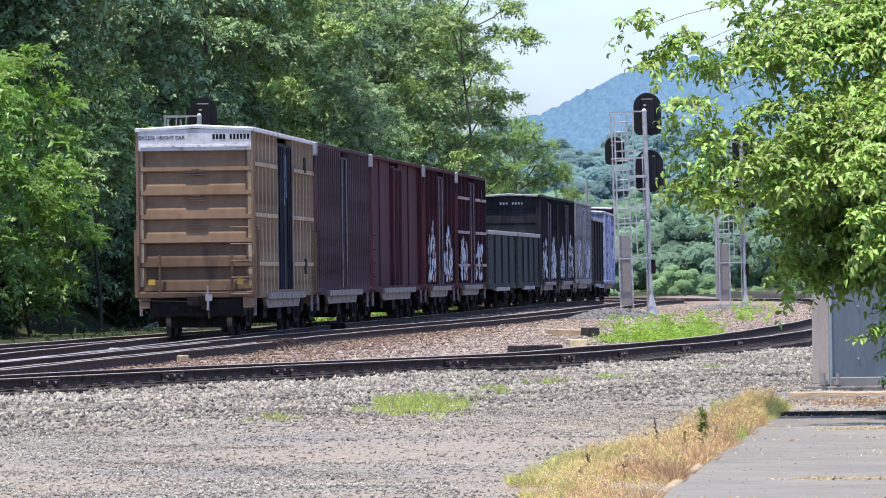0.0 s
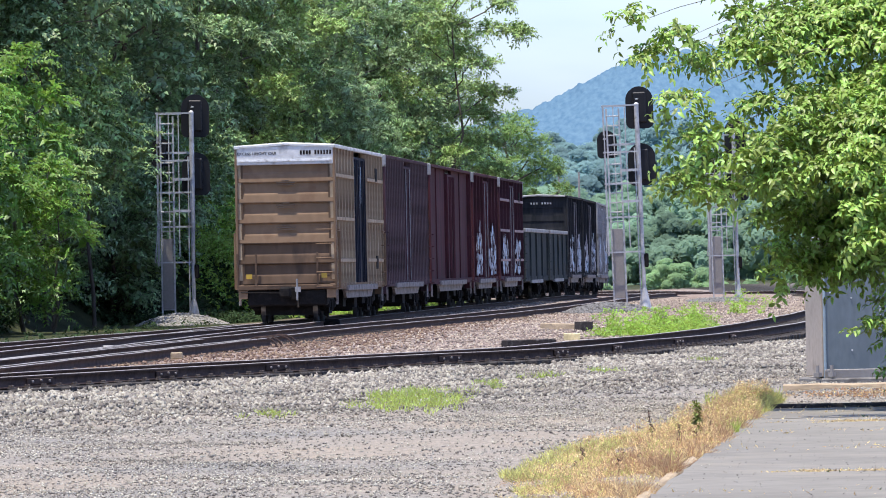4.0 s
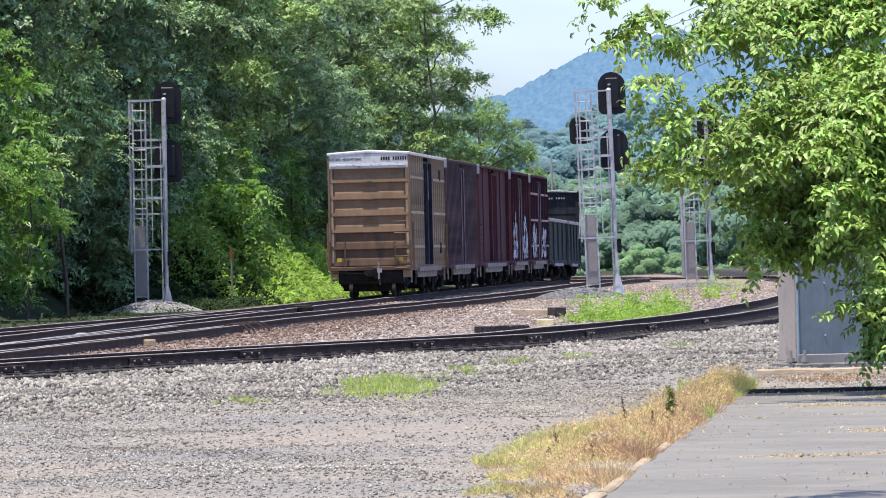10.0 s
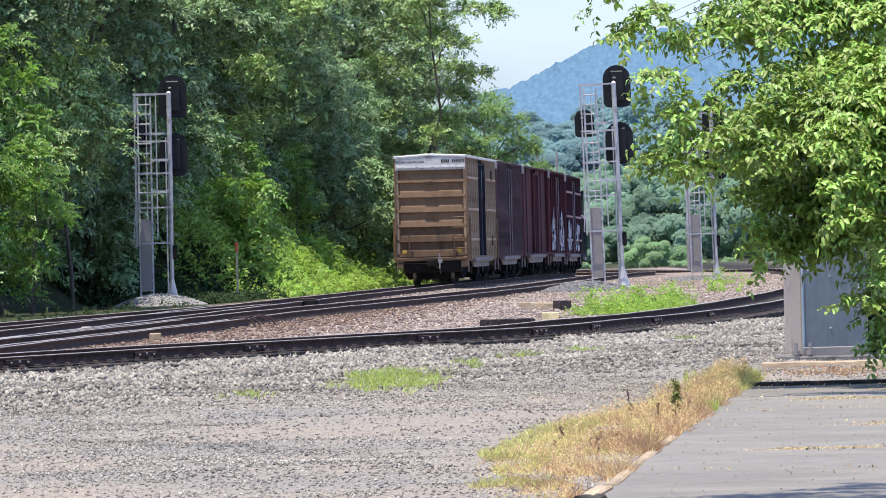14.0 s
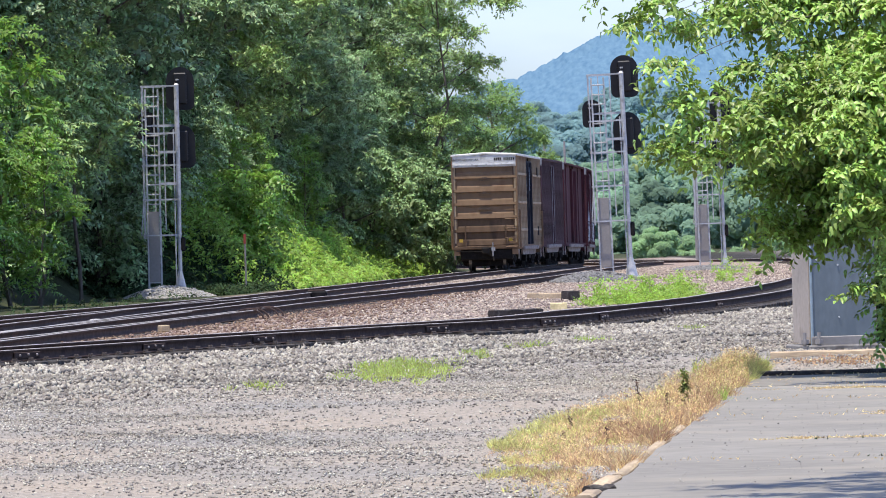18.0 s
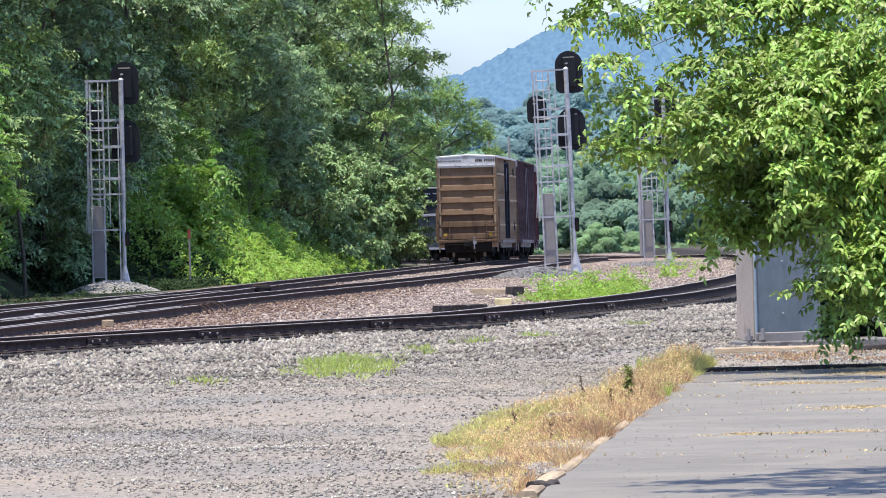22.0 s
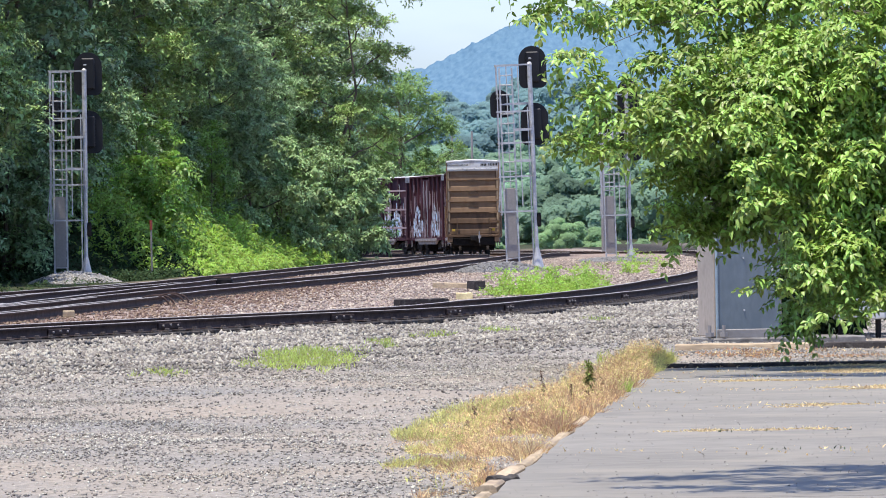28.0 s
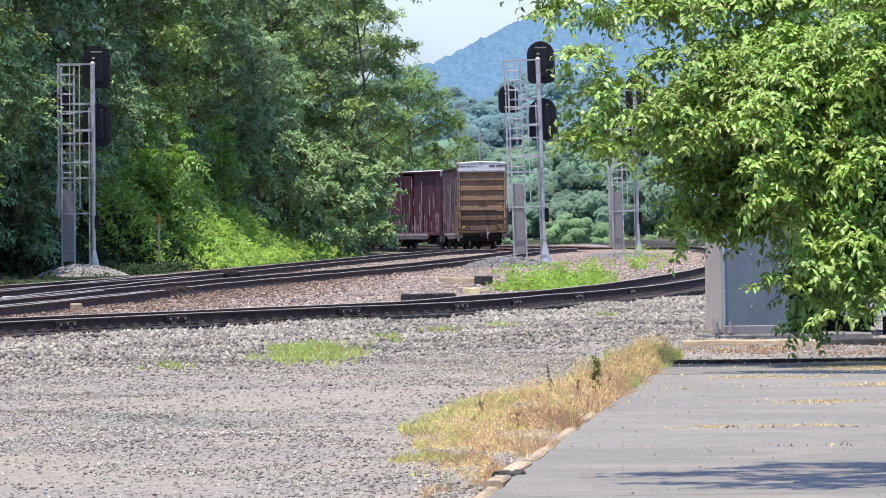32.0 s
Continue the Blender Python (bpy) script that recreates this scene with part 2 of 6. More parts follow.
    "leaf_light": material("light_green_leaves", (0.31, 0.435, 0.15), 0.45, each=0.12, var=0.25, scale=0.3, fine=1.5, random_tint=0.45, islands=True, bump=0, translucent=0.14, spec=0.32),
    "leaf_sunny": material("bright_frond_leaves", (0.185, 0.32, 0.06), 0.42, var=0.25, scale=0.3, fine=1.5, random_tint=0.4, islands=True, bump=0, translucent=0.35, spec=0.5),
    "leaf_dome": material("hazy_round_crown_leaves", (0.2, 0.31, 0.1), 0.6, var=0.2, scale=0.3, fine=1.5, random_tint=0.3, islands=True, bump=0, translucent=0.3),
    "leaf_grey": material("grey_green_leaves", (0.265, 0.385, 0.165), 0.6, var=0.25, scale=0.3, fine=1.5, random_tint=0.4, islands=True, bump=0, translucent=0.12, spec=0.2),
    "leaf_bank": material("bright_bank_weeds", (0.26, 0.4, 0.07), 0.55, var=0.25, scale=0.35, fine=2, random_tint=0.35, islands=True, bump=0, translucent=0.35),
    "leaf_near": material("fresh_overhanging_leaves", (0.255, 0.37, 0.076), 0.42, var=0.2, scale=0.6, fine=6, random_tint=0.45, islands=True, bump=0, translucent=0.12, spec=0.4),
    # paler leaf colour with the haze of the nearer far woods in it
    "leaf_far": material("haze_tinted_canopy", (0.215, 0.32, 0.22), 0.9, var=0.3, scale=0.05, fine=0.12, random_tint=0.12, islands=True, bump=0, translucent=0.4, spec=0.0),
    "grass_green": material("green_grass", (0.4, 0.47, 0.11), 0.6, var=0.2, scale=0.6, fine=5, random_tint=0.4, islands=True, bump=0, translucent=0.3),
    "grass_dry": material("dry_straw_grass", (0.7, 0.53, 0.28), 0.75, var=0.3, scale=0.9, fine=5, random_tint=0.4, islands=True, bump=0, translucent=0.25),
    "grass_yellow": material("yellowing_grass_blades", (0.5, 0.47, 0.16), 0.65, var=0.2, scale=0.8, fine=5, random_tint=0.4, islands=True, bump=0, translucent=0.3),
    "dock": material("brown_dock_seed", (0.13, 0.08, 0.06), 0.85, var=0.3, scale=6, fine=30, random_tint=0.3, islands=True, bump=0),
    "leaf_stalk": material("fresh_weed_leaf", (0.2, 0.24, 0.05), 0.6, var=0.25, scale=6, fine=30, random_tint=0.4, islands=True, bump=0),
    "grit": material("loose_grit", (0.27, 0.25, 0.22), 0.9, var=0.2, scale=0.3, fine=30, random_tint=0.6, islands=True, bump=0),
    # dark weed colour, lowered further to hold shade along the wood's edge
    "weed": material("dark_weed", (0.042, 0.072, 0.03), 0.7, var=0.3, scale=1, fine=6, random_tint=0.4, islands=True, bump=0, translucent=0.2, spec=0.08),
    "pole_wood": material("utility_pole_wood", (0.3, 0.28, 0.26), 0.9, var=0.2, scale=1, fine=10),
}
# weathered car paint has lost its gloss
for _k in ("purple", "maroon", "maroon_dark", "tan", "tan_grime_gap_shade", "black_car", "green_car", "navy"):
    _b = M[_k].node_tree.nodes["Principled BSDF"]
    _b.inputs["Specular IOR Level"].default_value, _b.inputs["Roughness"].default_value = 0.12, 0.85


# ---- helpers of this scene ----
rng = np.random.default_rng(7)


def finish(bm, name, mat, smooth=False):
    me = bpy.data.meshes.new(name)
    bm.normal_update()
    bm.to_mesh(me)
    bm.free()
    me.materials.append(mat)
    if smooth:
        me.polygons.foreach_set("use_smooth", [True] * len(me.polygons))
    return me


def part(name, bm, mat, parent=None, label="", smooth=False, at=None):
    """Links a bmesh as one mesh object under a thing or a part."""
    ob = new(name, finish(bm, name, mat, smooth))
    ob.parent = parent
    if at is not None:
        ob.matrix_basis = at
    if label:
        ob["label"] = label
    return ob


def shared(name, me, parent, m):
    ob = new(name, me)
    ob.parent = parent
    ob.matrix_basis = m
    return ob


def empty(name, m=None):
    ob = new(name)
    ob.empty_display_size = 0.2
    if m is not None:
        ob.matrix_basis = m
    return ob


def np_mesh(name, verts, faces, mat, smooth=False):
    """A mesh out of arrays: verts (n, 3), faces (m, k)."""
    verts, faces = np.asarray(verts, np.float32), np.asarray(faces, np.int32)
    me = bpy.data.meshes.new(name)
    me.vertices.add(len(verts))
    me.vertices.foreach_set("co", verts.ravel())
    k = faces.shape[1]
    me.loops.add(faces.size)
    me.loops.foreach_set("vertex_index", faces.ravel())
    me.polygons.add(len(faces))
    me.polygons.foreach_set("loop_start", np.arange(0, faces.size, k, dtype=np.int32))
    me.update(calc_edges=True)
    me.materials.append(mat)
    if smooth:
        me.polygons.foreach_set("use_smooth", [True] * len(faces))
    return me


def add_box(bm, x0, x1, y0, y1, z0, z1, bevel=0.0):
    m = Matrix.LocRotScale(((x0 + x1) / 2, (y0 + y1) / 2, (z0 + z1) / 2), None, (x1 - x0, y1 - y0, z1 - z0))
    made = bmesh.ops.create_cube(bm, size=1, matrix=m)
    if bevel:
        edges = {e for v in made["verts"] for e in v.link_edges}
        bmesh.ops.bevel(bm, geom=list(edges), offset=bevel, segments=1, affect="EDGES", profile=0.5)
    return bm


def add_rod(bm, a, b, r, n=8, r2=None):
    a, b = Vector(a), Vector(b)
    d = b - a
    m = Matrix.Translation((a + b) / 2) @ d.to_track_quat("Z", "Y").to_matrix().to_4x4()
    bmesh.ops.create_cone(bm, cap_ends=True, segments=n, radius1=r, radius2=r if r2 is None else r2, depth=d.length, matrix=m)
    return bm


def box_bm(*a, bevel=0.0):
    return add_box(bmesh.new(), *a, bevel=bevel)


def rod_bm(*a, **k):
    return add_rod(bmesh.new(), *a, **k)


def extrude_profile(pts, x0, x1, close=True):
    """A bmesh of a profile in y, z swept along x."""
    bm = bmesh.new()
    a = [bm.verts.new((x0, y, z)) for y, z in pts]
    b = [bm.verts.new((x1, y, z)) for y, z in pts]
    n = len(pts)
    for i in range(n if close else n - 1):
        j = (i + 1) % n
        bm.faces.new((a[i], a[j], b[j], b[i]))
    if close:
        bm.faces.new(a[::-1])
        bm.faces.new(b)
    bmesh.ops.recalc_face_normals(bm, faces=bm.faces)
    return bm


# ---- the plan: three tracks in the flat valley floor ----
RAIL_H, GAUGE = 0.17, 1.435
GROUND = -0.26


def lerp(keys, y):
    xs = [k[0] for k in keys]
    return float(np.interp(y, xs, [k[1] for k in keys]))


def build_line():
    """The freight line: straight away to the right, then bending left behind the wood."""
    turn_in = ((155, 0.059), (165, 0.0615), (186, 0.067), (206, 0.071), (230, 0.0735), (257, 0.0745))
    pts, x, y, h, s = [], -5.91 - math.tan(0.059) * 275.4, -120.0, 0.059, 0.0
    ds = 1.0
    while s < 760:
        pts.append((s, x, y, h))
        k = 0.0028 if 336 < y < 354 else 0.0003 if 354 <= y < 395 else 0.0085 if y >= 395 and h > -0.95 else 0.0
        if y < 336:
            h = float(np.interp(y, [a for a, b in turn_in], [b for a, b in turn_in]))
        x, y, h, s = x + ds * math.sin(h), y + ds * math.cos(h), h - k * ds, s + ds
    return np.array(pts)


LINE_A = build_line()
S_AT_155 = float(np.interp(155.4, LINE_A[:400, 2], LINE_A[:400, 0]))


def dip(y):
    """The freight line falls a little where it bends away."""
    return -0.25 * min(max((y - 315) / 60, 0), 1.6)


def on_a(s, side=0.0):
    x, y, h = (float(np.interp(s, LINE_A[:, 0], LINE_A[:, i])) for i in (1, 2, 3))
    return Vector((x + side * math.cos(h), y - side * math.sin(h), dip(y))), h


def a_of_y(y):
    return float(np.interp(y, LINE_A[:470, 2], LINE_A[:470, 1]))


OFFSET_B = [(60, 0.4), (110, 1.2), (133, 1.85), (157, 2.45), (182, 3.45), (200, 4.15), (225, 4.65), (260, 4.75), (336, 4.35), (600, 4.3)]


def smooth_curve(keys, step=1.0):
    """Catmull-Rom through plan points, resampled."""
    k = [np.array(p, float) for p in keys]
    k = [2 * k[0] - k[1]] + k + [2 * k[-1] - k[-2]]
    out = []
    for i in range(1, len(k) - 2):
        n = max(2, int(np.linalg.norm(k[i + 1] - k[i]) / step))
        for t in np.linspace(0, 1, n, endpoint=False):
            a, b, c, d = k[i - 1], k[i], k[i + 1], k[i + 2]
            out.append(0.5 * (2 * b + (c - a) * t + (2 * a - 5 * b + 4 * c - d) * t ** 2 + (3 * b - a - 3 * c + d) * t ** 3))
    out.append(k[-2])
    return np.array(out)


# centre lines as x, y
CURVE_A = np.array([on_a(s)[0].xy for s in np.arange(20, 700, 1.0)])
CURVE_B = np.array([on_a(s, lerp(OFFSET_B, on_a(s)[0].y))[0].xy for s in np.arange(20, 700, 1.0)])
CURVE_N = smooth_curve([(-22, 62), (-11.6, 82), (-7.06, 93.2), (-5.26, 98.2), (-3.3, 103.8), (-0.95, 109.0), (1.05, 113.6), (2.3, 118.2),
                        (3.25, 123.6), (4.65, 130.3), (6.0, 138.7), (7.95, 154.5), (11.5, 190), (16, 250), (19, 330)])
CURVE_C = smooth_curve([(-15.9, 78), (-13.5, 100), (-11.3, 120), (-9.6, 135), (-8.53, 145), (-7.75, 152.6), (-7.05, 159), (-5.72, 170), (-4.8, 178.5)])
CURVE_D = smooth_curve([(-20, 560), (3, 505), (12.9, 455), (16.2, 427), (19.7, 389), (27, 330), (40, 260)])


def side_of(curve, off):
    d = np.gradient(curve, axis=0)
    d /= np.linalg.norm(d, axis=1)[:, None]
    return curve + off * np.stack([d[:, 1], -d[:, 0]], 1)


def z_of(x, y):
    """How far a track's top lies under the camera-side level."""
    return dip(y) if y > 310 else 0.0


# ---- ground ----
def lattice(lo, hi, core_lo, core_hi, fine, coarse):
    a = np.arange(core_lo, core_hi + fine / 2, fine)
    left = core_lo - np.geomspace(fine, core_lo - lo, coarse)[::-1]
    right = core_hi + np.geomspace(fine, hi - core_hi, coarse)
    return np.concatenate([left, a, right])


A_TAB = CURVE_A[np.argsort(CURVE_A[:, 1])]
N_TAB = CURVE_N[np.argsort(CURVE_N[:, 1])]


def ground_height(x, y):
    ax = np.interp(y, A_TAB[:, 1], A_TAB[:, 0])
    nx = np.interp(y, N_TAB[:, 1], N_TAB[:, 0])
    h = np.full(np.shape(x), GROUND)
    bed = np.clip((x - ax + 3.4) / 1.2, 0, 1) * np.clip((nx - 0.6 - x) / 1.0, 0, 1)
    h = h + 0.07 * bed
    far = np.clip((y - 315) / 60, 0, 1.6)
    h = h - 0.25 * far * np.clip((24 - x) / 8, 0, 1)
    left = np.clip(ax - 4.2 - x, 0, 14)
    h = h - 0.05 * np.clip(left, 0, 2) + 0.62 * np.clip(left - np.interp(y, [230, 240], [6.5, 0.6]), 0, 5.5) * np.interp(y, [300, 335], [1, 0.25]) * np.clip((y - 165) / 40, 0, 1)
    wave = 0.02 * np.sin(x * 1.3 + y * 0.31) + 0.015 * np.sin(y * 0.9 - x * 0.7) + 0.012 * np.sin(x * 3.1 + 1) * np.sin(y * 1.7)
    return h + wave * np.clip(1 - bed * 0.6, 0, 1)


def ground_material():
    m = bpy.data.materials.new("ground_cover")
    m.use_nodes = True
    n, l = m.node_tree.nodes, m.node_tree.links
    b = n["Principled BSDF"]
    b.inputs["Roughness"].default_value = 0.95
    b.inputs["Specular IOR Level"].default_value = 0.1
    tc = n.new("ShaderNodeTexCoord")

    def tex(kind, s):
        t = n.new(kind)
        t.inputs["Scale"].default_value = s
        l.new(tc.outputs["Object"], t.inputs["Vector"])
        return t

    def ramp(src, stops):
        r = n.new("ShaderNodeValToRGB")
        while len(r.color_ramp.elements) < len(stops):
            r.color_ramp.elements.new(0.5)
        for e, (p, c) in zip(r.color_ramp.elements, stops):
            e.position, e.color = p, (*c, 1)
        l.new(src, r.inputs["Fac"])
        return r.outputs["Color"]

    def mix(f, a, c, mode="MIX"):
        x = n.new("ShaderNodeMix")
        x.data_type, x.blend_type = "RGBA", mode
        if isinstance(f, float):
            x.inputs["Factor"].default_value = f
        else:
            l.new(f, x.inputs["Factor"])
        l.new(a, x.inputs["A"])
        l.new(c, x.inputs["B"])
        return x.outputs["Result"]

    vor, patch = tex("ShaderNodeTexVoronoi", 22), tex("ShaderNodeTexNoise", 0.35)
    patch.inputs["Detail"].default_value = 6
    grit = ramp(vor.outputs["Color"], [(0.0, (0.55, 0.55, 0.55)), (1.0, (1.2, 1.2, 1.2))])
    lot = ramp(patch.outputs["Fac"], [(0.3, (0.262, 0.248, 0.225)), (0.5, (0.312, 0.277, 0.232)), (0.75, (0.355, 0.298, 0.232))])
    tan = ramp(patch.outputs["Fac"], [(0.3, (0.26, 0.2, 0.165)), (0.7, (0.36, 0.28, 0.23))])
    # verge colour is kept dark to hold the shade beside the wood
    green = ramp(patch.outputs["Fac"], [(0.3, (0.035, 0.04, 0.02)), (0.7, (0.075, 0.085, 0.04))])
    zones = n.new("ShaderNodeVertexColor")
    zones.layer_name = "cover"
    sep = n.new("ShaderNodeSeparateColor")
    l.new(zones.outputs["Color"], sep.inputs["Color"])
    # near-black bed colour stands in for shade in the gaps between stones
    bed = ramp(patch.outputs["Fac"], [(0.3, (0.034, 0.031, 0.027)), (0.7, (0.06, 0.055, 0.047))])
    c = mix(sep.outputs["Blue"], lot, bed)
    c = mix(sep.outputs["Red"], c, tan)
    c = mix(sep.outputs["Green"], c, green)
    c = mix(0.8, c, grit, "MULTIPLY")
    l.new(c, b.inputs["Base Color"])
    bp = n.new("ShaderNodeBump")
    bp.inputs["Strength"].default_value, bp.inputs["Distance"].default_value = 0.6, 0.03
    l.new(vor.outputs["Distance"], bp.inputs["Height"])
    l.new(bp.outputs["Normal"], b.inputs["Normal"])
    return m


def build_ground():
    xs = lattice(-3000, 3000, -26, 26, 0.5, 24)
    ys = lattice(-600, 4600, 24, 330, 0.75, 24)
    gx, gy = np.meshgrid(xs, ys)
    gz = ground_height(gx, gy)
    v = np.stack([gx, gy, gz], -1).reshape(-1, 3)
    i = np.arange(len(ys) - 1)[:, None] * len(xs) + np.arange(len(xs) - 1)[None]
    f = np.stack([i, i + 1, i + len(xs) + 1, i + len(xs)], -1).reshape(-1, 4)
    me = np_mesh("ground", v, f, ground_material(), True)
    ax = np.interp(v[:, 1], A_TAB[:, 1], A_TAB[:, 0])
    nx = np.interp(v[:, 1], N_TAB[:, 1], N_TAB[:, 0])
    col = np.zeros((len(v), 4), np.float32)
    col[:, 0] = np.clip((nx + 0.3 - v[:, 0]) / 1.0, 0, 1)
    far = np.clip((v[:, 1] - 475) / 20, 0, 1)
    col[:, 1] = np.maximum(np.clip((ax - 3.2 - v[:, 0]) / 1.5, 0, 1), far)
    # where the ground takes the painted gap shade of the coarse ballast
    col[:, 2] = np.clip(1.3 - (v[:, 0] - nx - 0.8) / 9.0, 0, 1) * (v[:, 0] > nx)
    col[:, 3] = 1
    lay = me.color_attributes.new("cover", "FLOAT_COLOR", "POINT")
    lay.data.foreach_set("color", col.ravel())
    tagged(new("ground", me), "flat railway ground of grey gravel, tan ballast and weeds", "ground", kind="structure")


build_ground()


# ---- tracks ----
def rail_mesh(curve, off, name):
    """A flat-bottomed rail swept along a centre line."""
    path = side_of(curve, off)
    prof = [(-0.075, -0.17), (-0.075, -0.158), (-0.012, -0.14), (-0.012, -0.045), (-0.036, -0.035), (-0.036, -0.006), (-0.028, 0.0),
            (0.028, 0.0), (0.036, -0.006), (0.036, -0.035), (0.012, -0.045), (0.012, -0.14), (0.075, -0.158), (0.075, -0.17)]
    d = np.gradient(curve, axis=0)
    d /= np.linalg.norm(d, axis=1)[:, None]
    nrm = np.stack([d[:, 1], -d[:, 0]], 1)
    n, k = len(path), len(prof)
    # slight unevenness of old track
    s = np.arange(n)
    zz = np.array([z_of(*p) for p in path]) + 0.003 * np.sin(s * 0.53 + off) + 0.0015 * np.sin(s * 1.31)
    v = np.zeros((n, k, 3))
    for j, (u, w) in enumerate(prof):
        v[:, j, :2] = path + nrm * u
        v[:, j, 2] = zz + w
    a = np.arange(n - 1)[:, None] * k + np.arange(k)[None]
    b = np.arange(n - 1)[:, None] * k + (np.arange(k)[None] + 1) % k
    f = np.stack([a, b, b + k, a + k], -1)
    me = np_mesh(name, v.reshape(-1, 3), f.reshape(-1, 4), M["rail_side"])
    me.materials.append(M["rail_top"])
    idx = np.zeros((n - 1, k), np.int32)
    idx[:, 5:8] = 1
    me.polygons.foreach_set("material_index", idx.ravel())
    return me


def arc_table(curve):
    d = np.linalg.norm(np.diff(curve, axis=0), axis=1)
    return np.concatenate([[0], np.cumsum(d)])


def build_track(label, curve, y_near, y_far, name="railway_track", pitch=0.56):
    keep = (curve[:, 1] > y_near - 60) & (curve[:, 1] < y_far)
    cv = curve[keep]
    track = tagged(empty(name), label, "railway track", "railway tracks")
    for off in (-GAUGE / 2 - 0.036, GAUGE / 2 + 0.036):
        r = new("rail", rail_mesh(cv, off, "rail"))
        r.parent = track
        r["label"] = "steel rail with a worn bright head and rusty web"
    arc = arc_table(cv)
    bm = box_bm(-1.28, 1.28, -0.115, 0.115, -0.18, 0.0, bevel=0.012)
    tie_me = finish(bm, "tie", M["tie"])
    rnd = random.Random(3)
    count, rest_v, rest_f = 0, [], []
    cube = np.array([(x, y, z) for x in (-1.28, 1.28) for y in (-0.115, 0.115) for z in (-0.18, 0.0)])
    faces = np.array([(0, 1, 3, 2), (4, 6, 7, 5), (0, 4, 5, 1), (2, 3, 7, 6), (1, 5, 7, 3), (0, 2, 6, 4)])
    for s in np.arange(0.3, arc[-1], pitch):
        x, y = (float(np.interp(s, arc, cv[:, i])) for i in (0, 1))
        x2, y2 = (float(np.interp(s + 0.5, arc, cv[:, i])) for i in (0, 1))
        h = math.atan2(x2 - x, y2 - y)
        z = z_of(x, y) - 0.174 + rnd.uniform(-0.012, 0.003)
        m = Matrix.Translation((x + rnd.uniform(-0.05, 0.05), y, z)) @ Matrix.Rotation(-h + rnd.uniform(-0.015, 0.015), 4, "Z")
        if y >= y_near and count < 290:
            shared("tie", tie_me, track, m)
            count += 1
        else:
            rest_f.append(faces + 8 * len(rest_v))
            rest_v.append(cube @ np.array(m.to_3x3()).T + np.array(m.translation))
    if rest_v:
        ob = new("tie_run", np_mesh("tie_run", np.concatenate(rest_v), np.concatenate(rest_f), M["tie"]))
        ob.parent = track
        tagged(ob, kind="stuff")
    return track


track_n = build_track("curving siding track with dark rails on old timber ties", CURVE_N, 88, 330)
track_a = build_track("freight line track curving away under the train", CURVE_A, 112, 560)
track_b = build_track("second line track diverging beside the freight line", CURVE_B, 105, 560)
track_c = build_track("old track diverging from the freight line beyond the turnout", CURVE_C, 100, 179)
track_d = build_track("far track crossing behind the signals", CURVE_D, 330, 560)


def joint_bars():
    """Bolted joint bars on the outer side of the siding's near rail."""
    path = side_of(CURVE_N, GAUGE / 2 + 0.036)
    bm = box_bm(0.016, 0.05, -0.45, 0.45, -0.135, -0.04, bevel=0.008)
    me = finish(bm, "joint_bar", M["rail_side"])
    bolt = finish(rod_bm((0.04, 0, -0.088), (0.075, 0, -0.088), 0.018, n=6), "bolt", M["worn_sill"])
    for yy in (94.6, 99.1, 103.2, 109.6, 114.0, 119.0, 126.5, 134.0):
        i = int(np.argmin(abs(path[:, 1] - yy)))
        h = math.atan2(*(path[i + 1] - path[i - 1]))
        bar = shared("joint_bar", me, track_n, Matrix.Translation((*path[i], 0)) @ Matrix.Rotation(-h, 4, "Z"))
        for k in range(3):
            shared("bolt", bolt, bar, Matrix.Translation((0, -0.3 + 0.3 * k, 0.012 * (k % 2))))


joint_bars()


def tie_plates():
    """Plates and spike heads at the foot of the rails' near sides."""
    bm = box_bm(-0.06, 0.13, -0.1, 0.1, -0.176, -0.158, bevel=0.004)
    for yy in (-0.05, 0.05):
        add_box(bm, 0.07, 0.105, yy - 0.017, yy + 0.017, -0.16, -0.125, bevel=0.006)
    me = finish(bm, "tie_plate", M["plate_rust"])
    for track, curve, y0, y1 in ((track_n, CURVE_N, 88, 140), (track_b, CURVE_B, 112, 170), (track_a, CURVE_A, 112, 170)):
        arc = arc_table(curve)
        for s in np.arange(0.3, arc[-1], 0.56):
            x, y = (float(np.interp(s, arc, curve[:, i])) for i in (0, 1))
            if y0 < y < y1:
                x2, y2 = (float(np.interp(s + 0.5, arc, curve[:, i])) for i in (0, 1))
                h = math.atan2(x2 - x, y2 - y)
                shared("tie_plate", me, track, Matrix.Translation((x, y, 0)) @ Matrix.Rotation(-h, 4, "Z") @ Matrix.Translation((GAUGE / 2 + 0.036, 0, 0)))


tie_plates()
for _o in (-GAUGE / 2 + 0.28, GAUGE / 2 + 0.3):
    _cv = CURVE_B[(CURVE_B[:, 1] > 100) & (CURVE_B[:, 1] < 142)]
    _g = new("guard_rail", rail_mesh(_cv, _o, "guard_rail"))
    _g.parent = track_b


# ---- the train ----
def corrugated(z0, z1, n, depth, half, y, sign):
    """An end wall pressed into n horizontal ribs; sign is the way it faces."""
    prof = []
    p = (z1 - z0) / n
    for i in range(n):
        b = z0 + i * p
        for f, d in ((0.0, 0.0), (0.1, 0.0), (0.14, 0.92), (0.18, 1.0), (0.5, 0.62), (0.56, 0.5), (0.64, 0.08)):
            prof.append((y + sign * depth * d, b + f * p))
    prof.append((y, z1))
    back = y - sign * 0.06
    pts = prof + [(back, z1), (back, z0)]
    return extrude_profile(pts, -half, half)


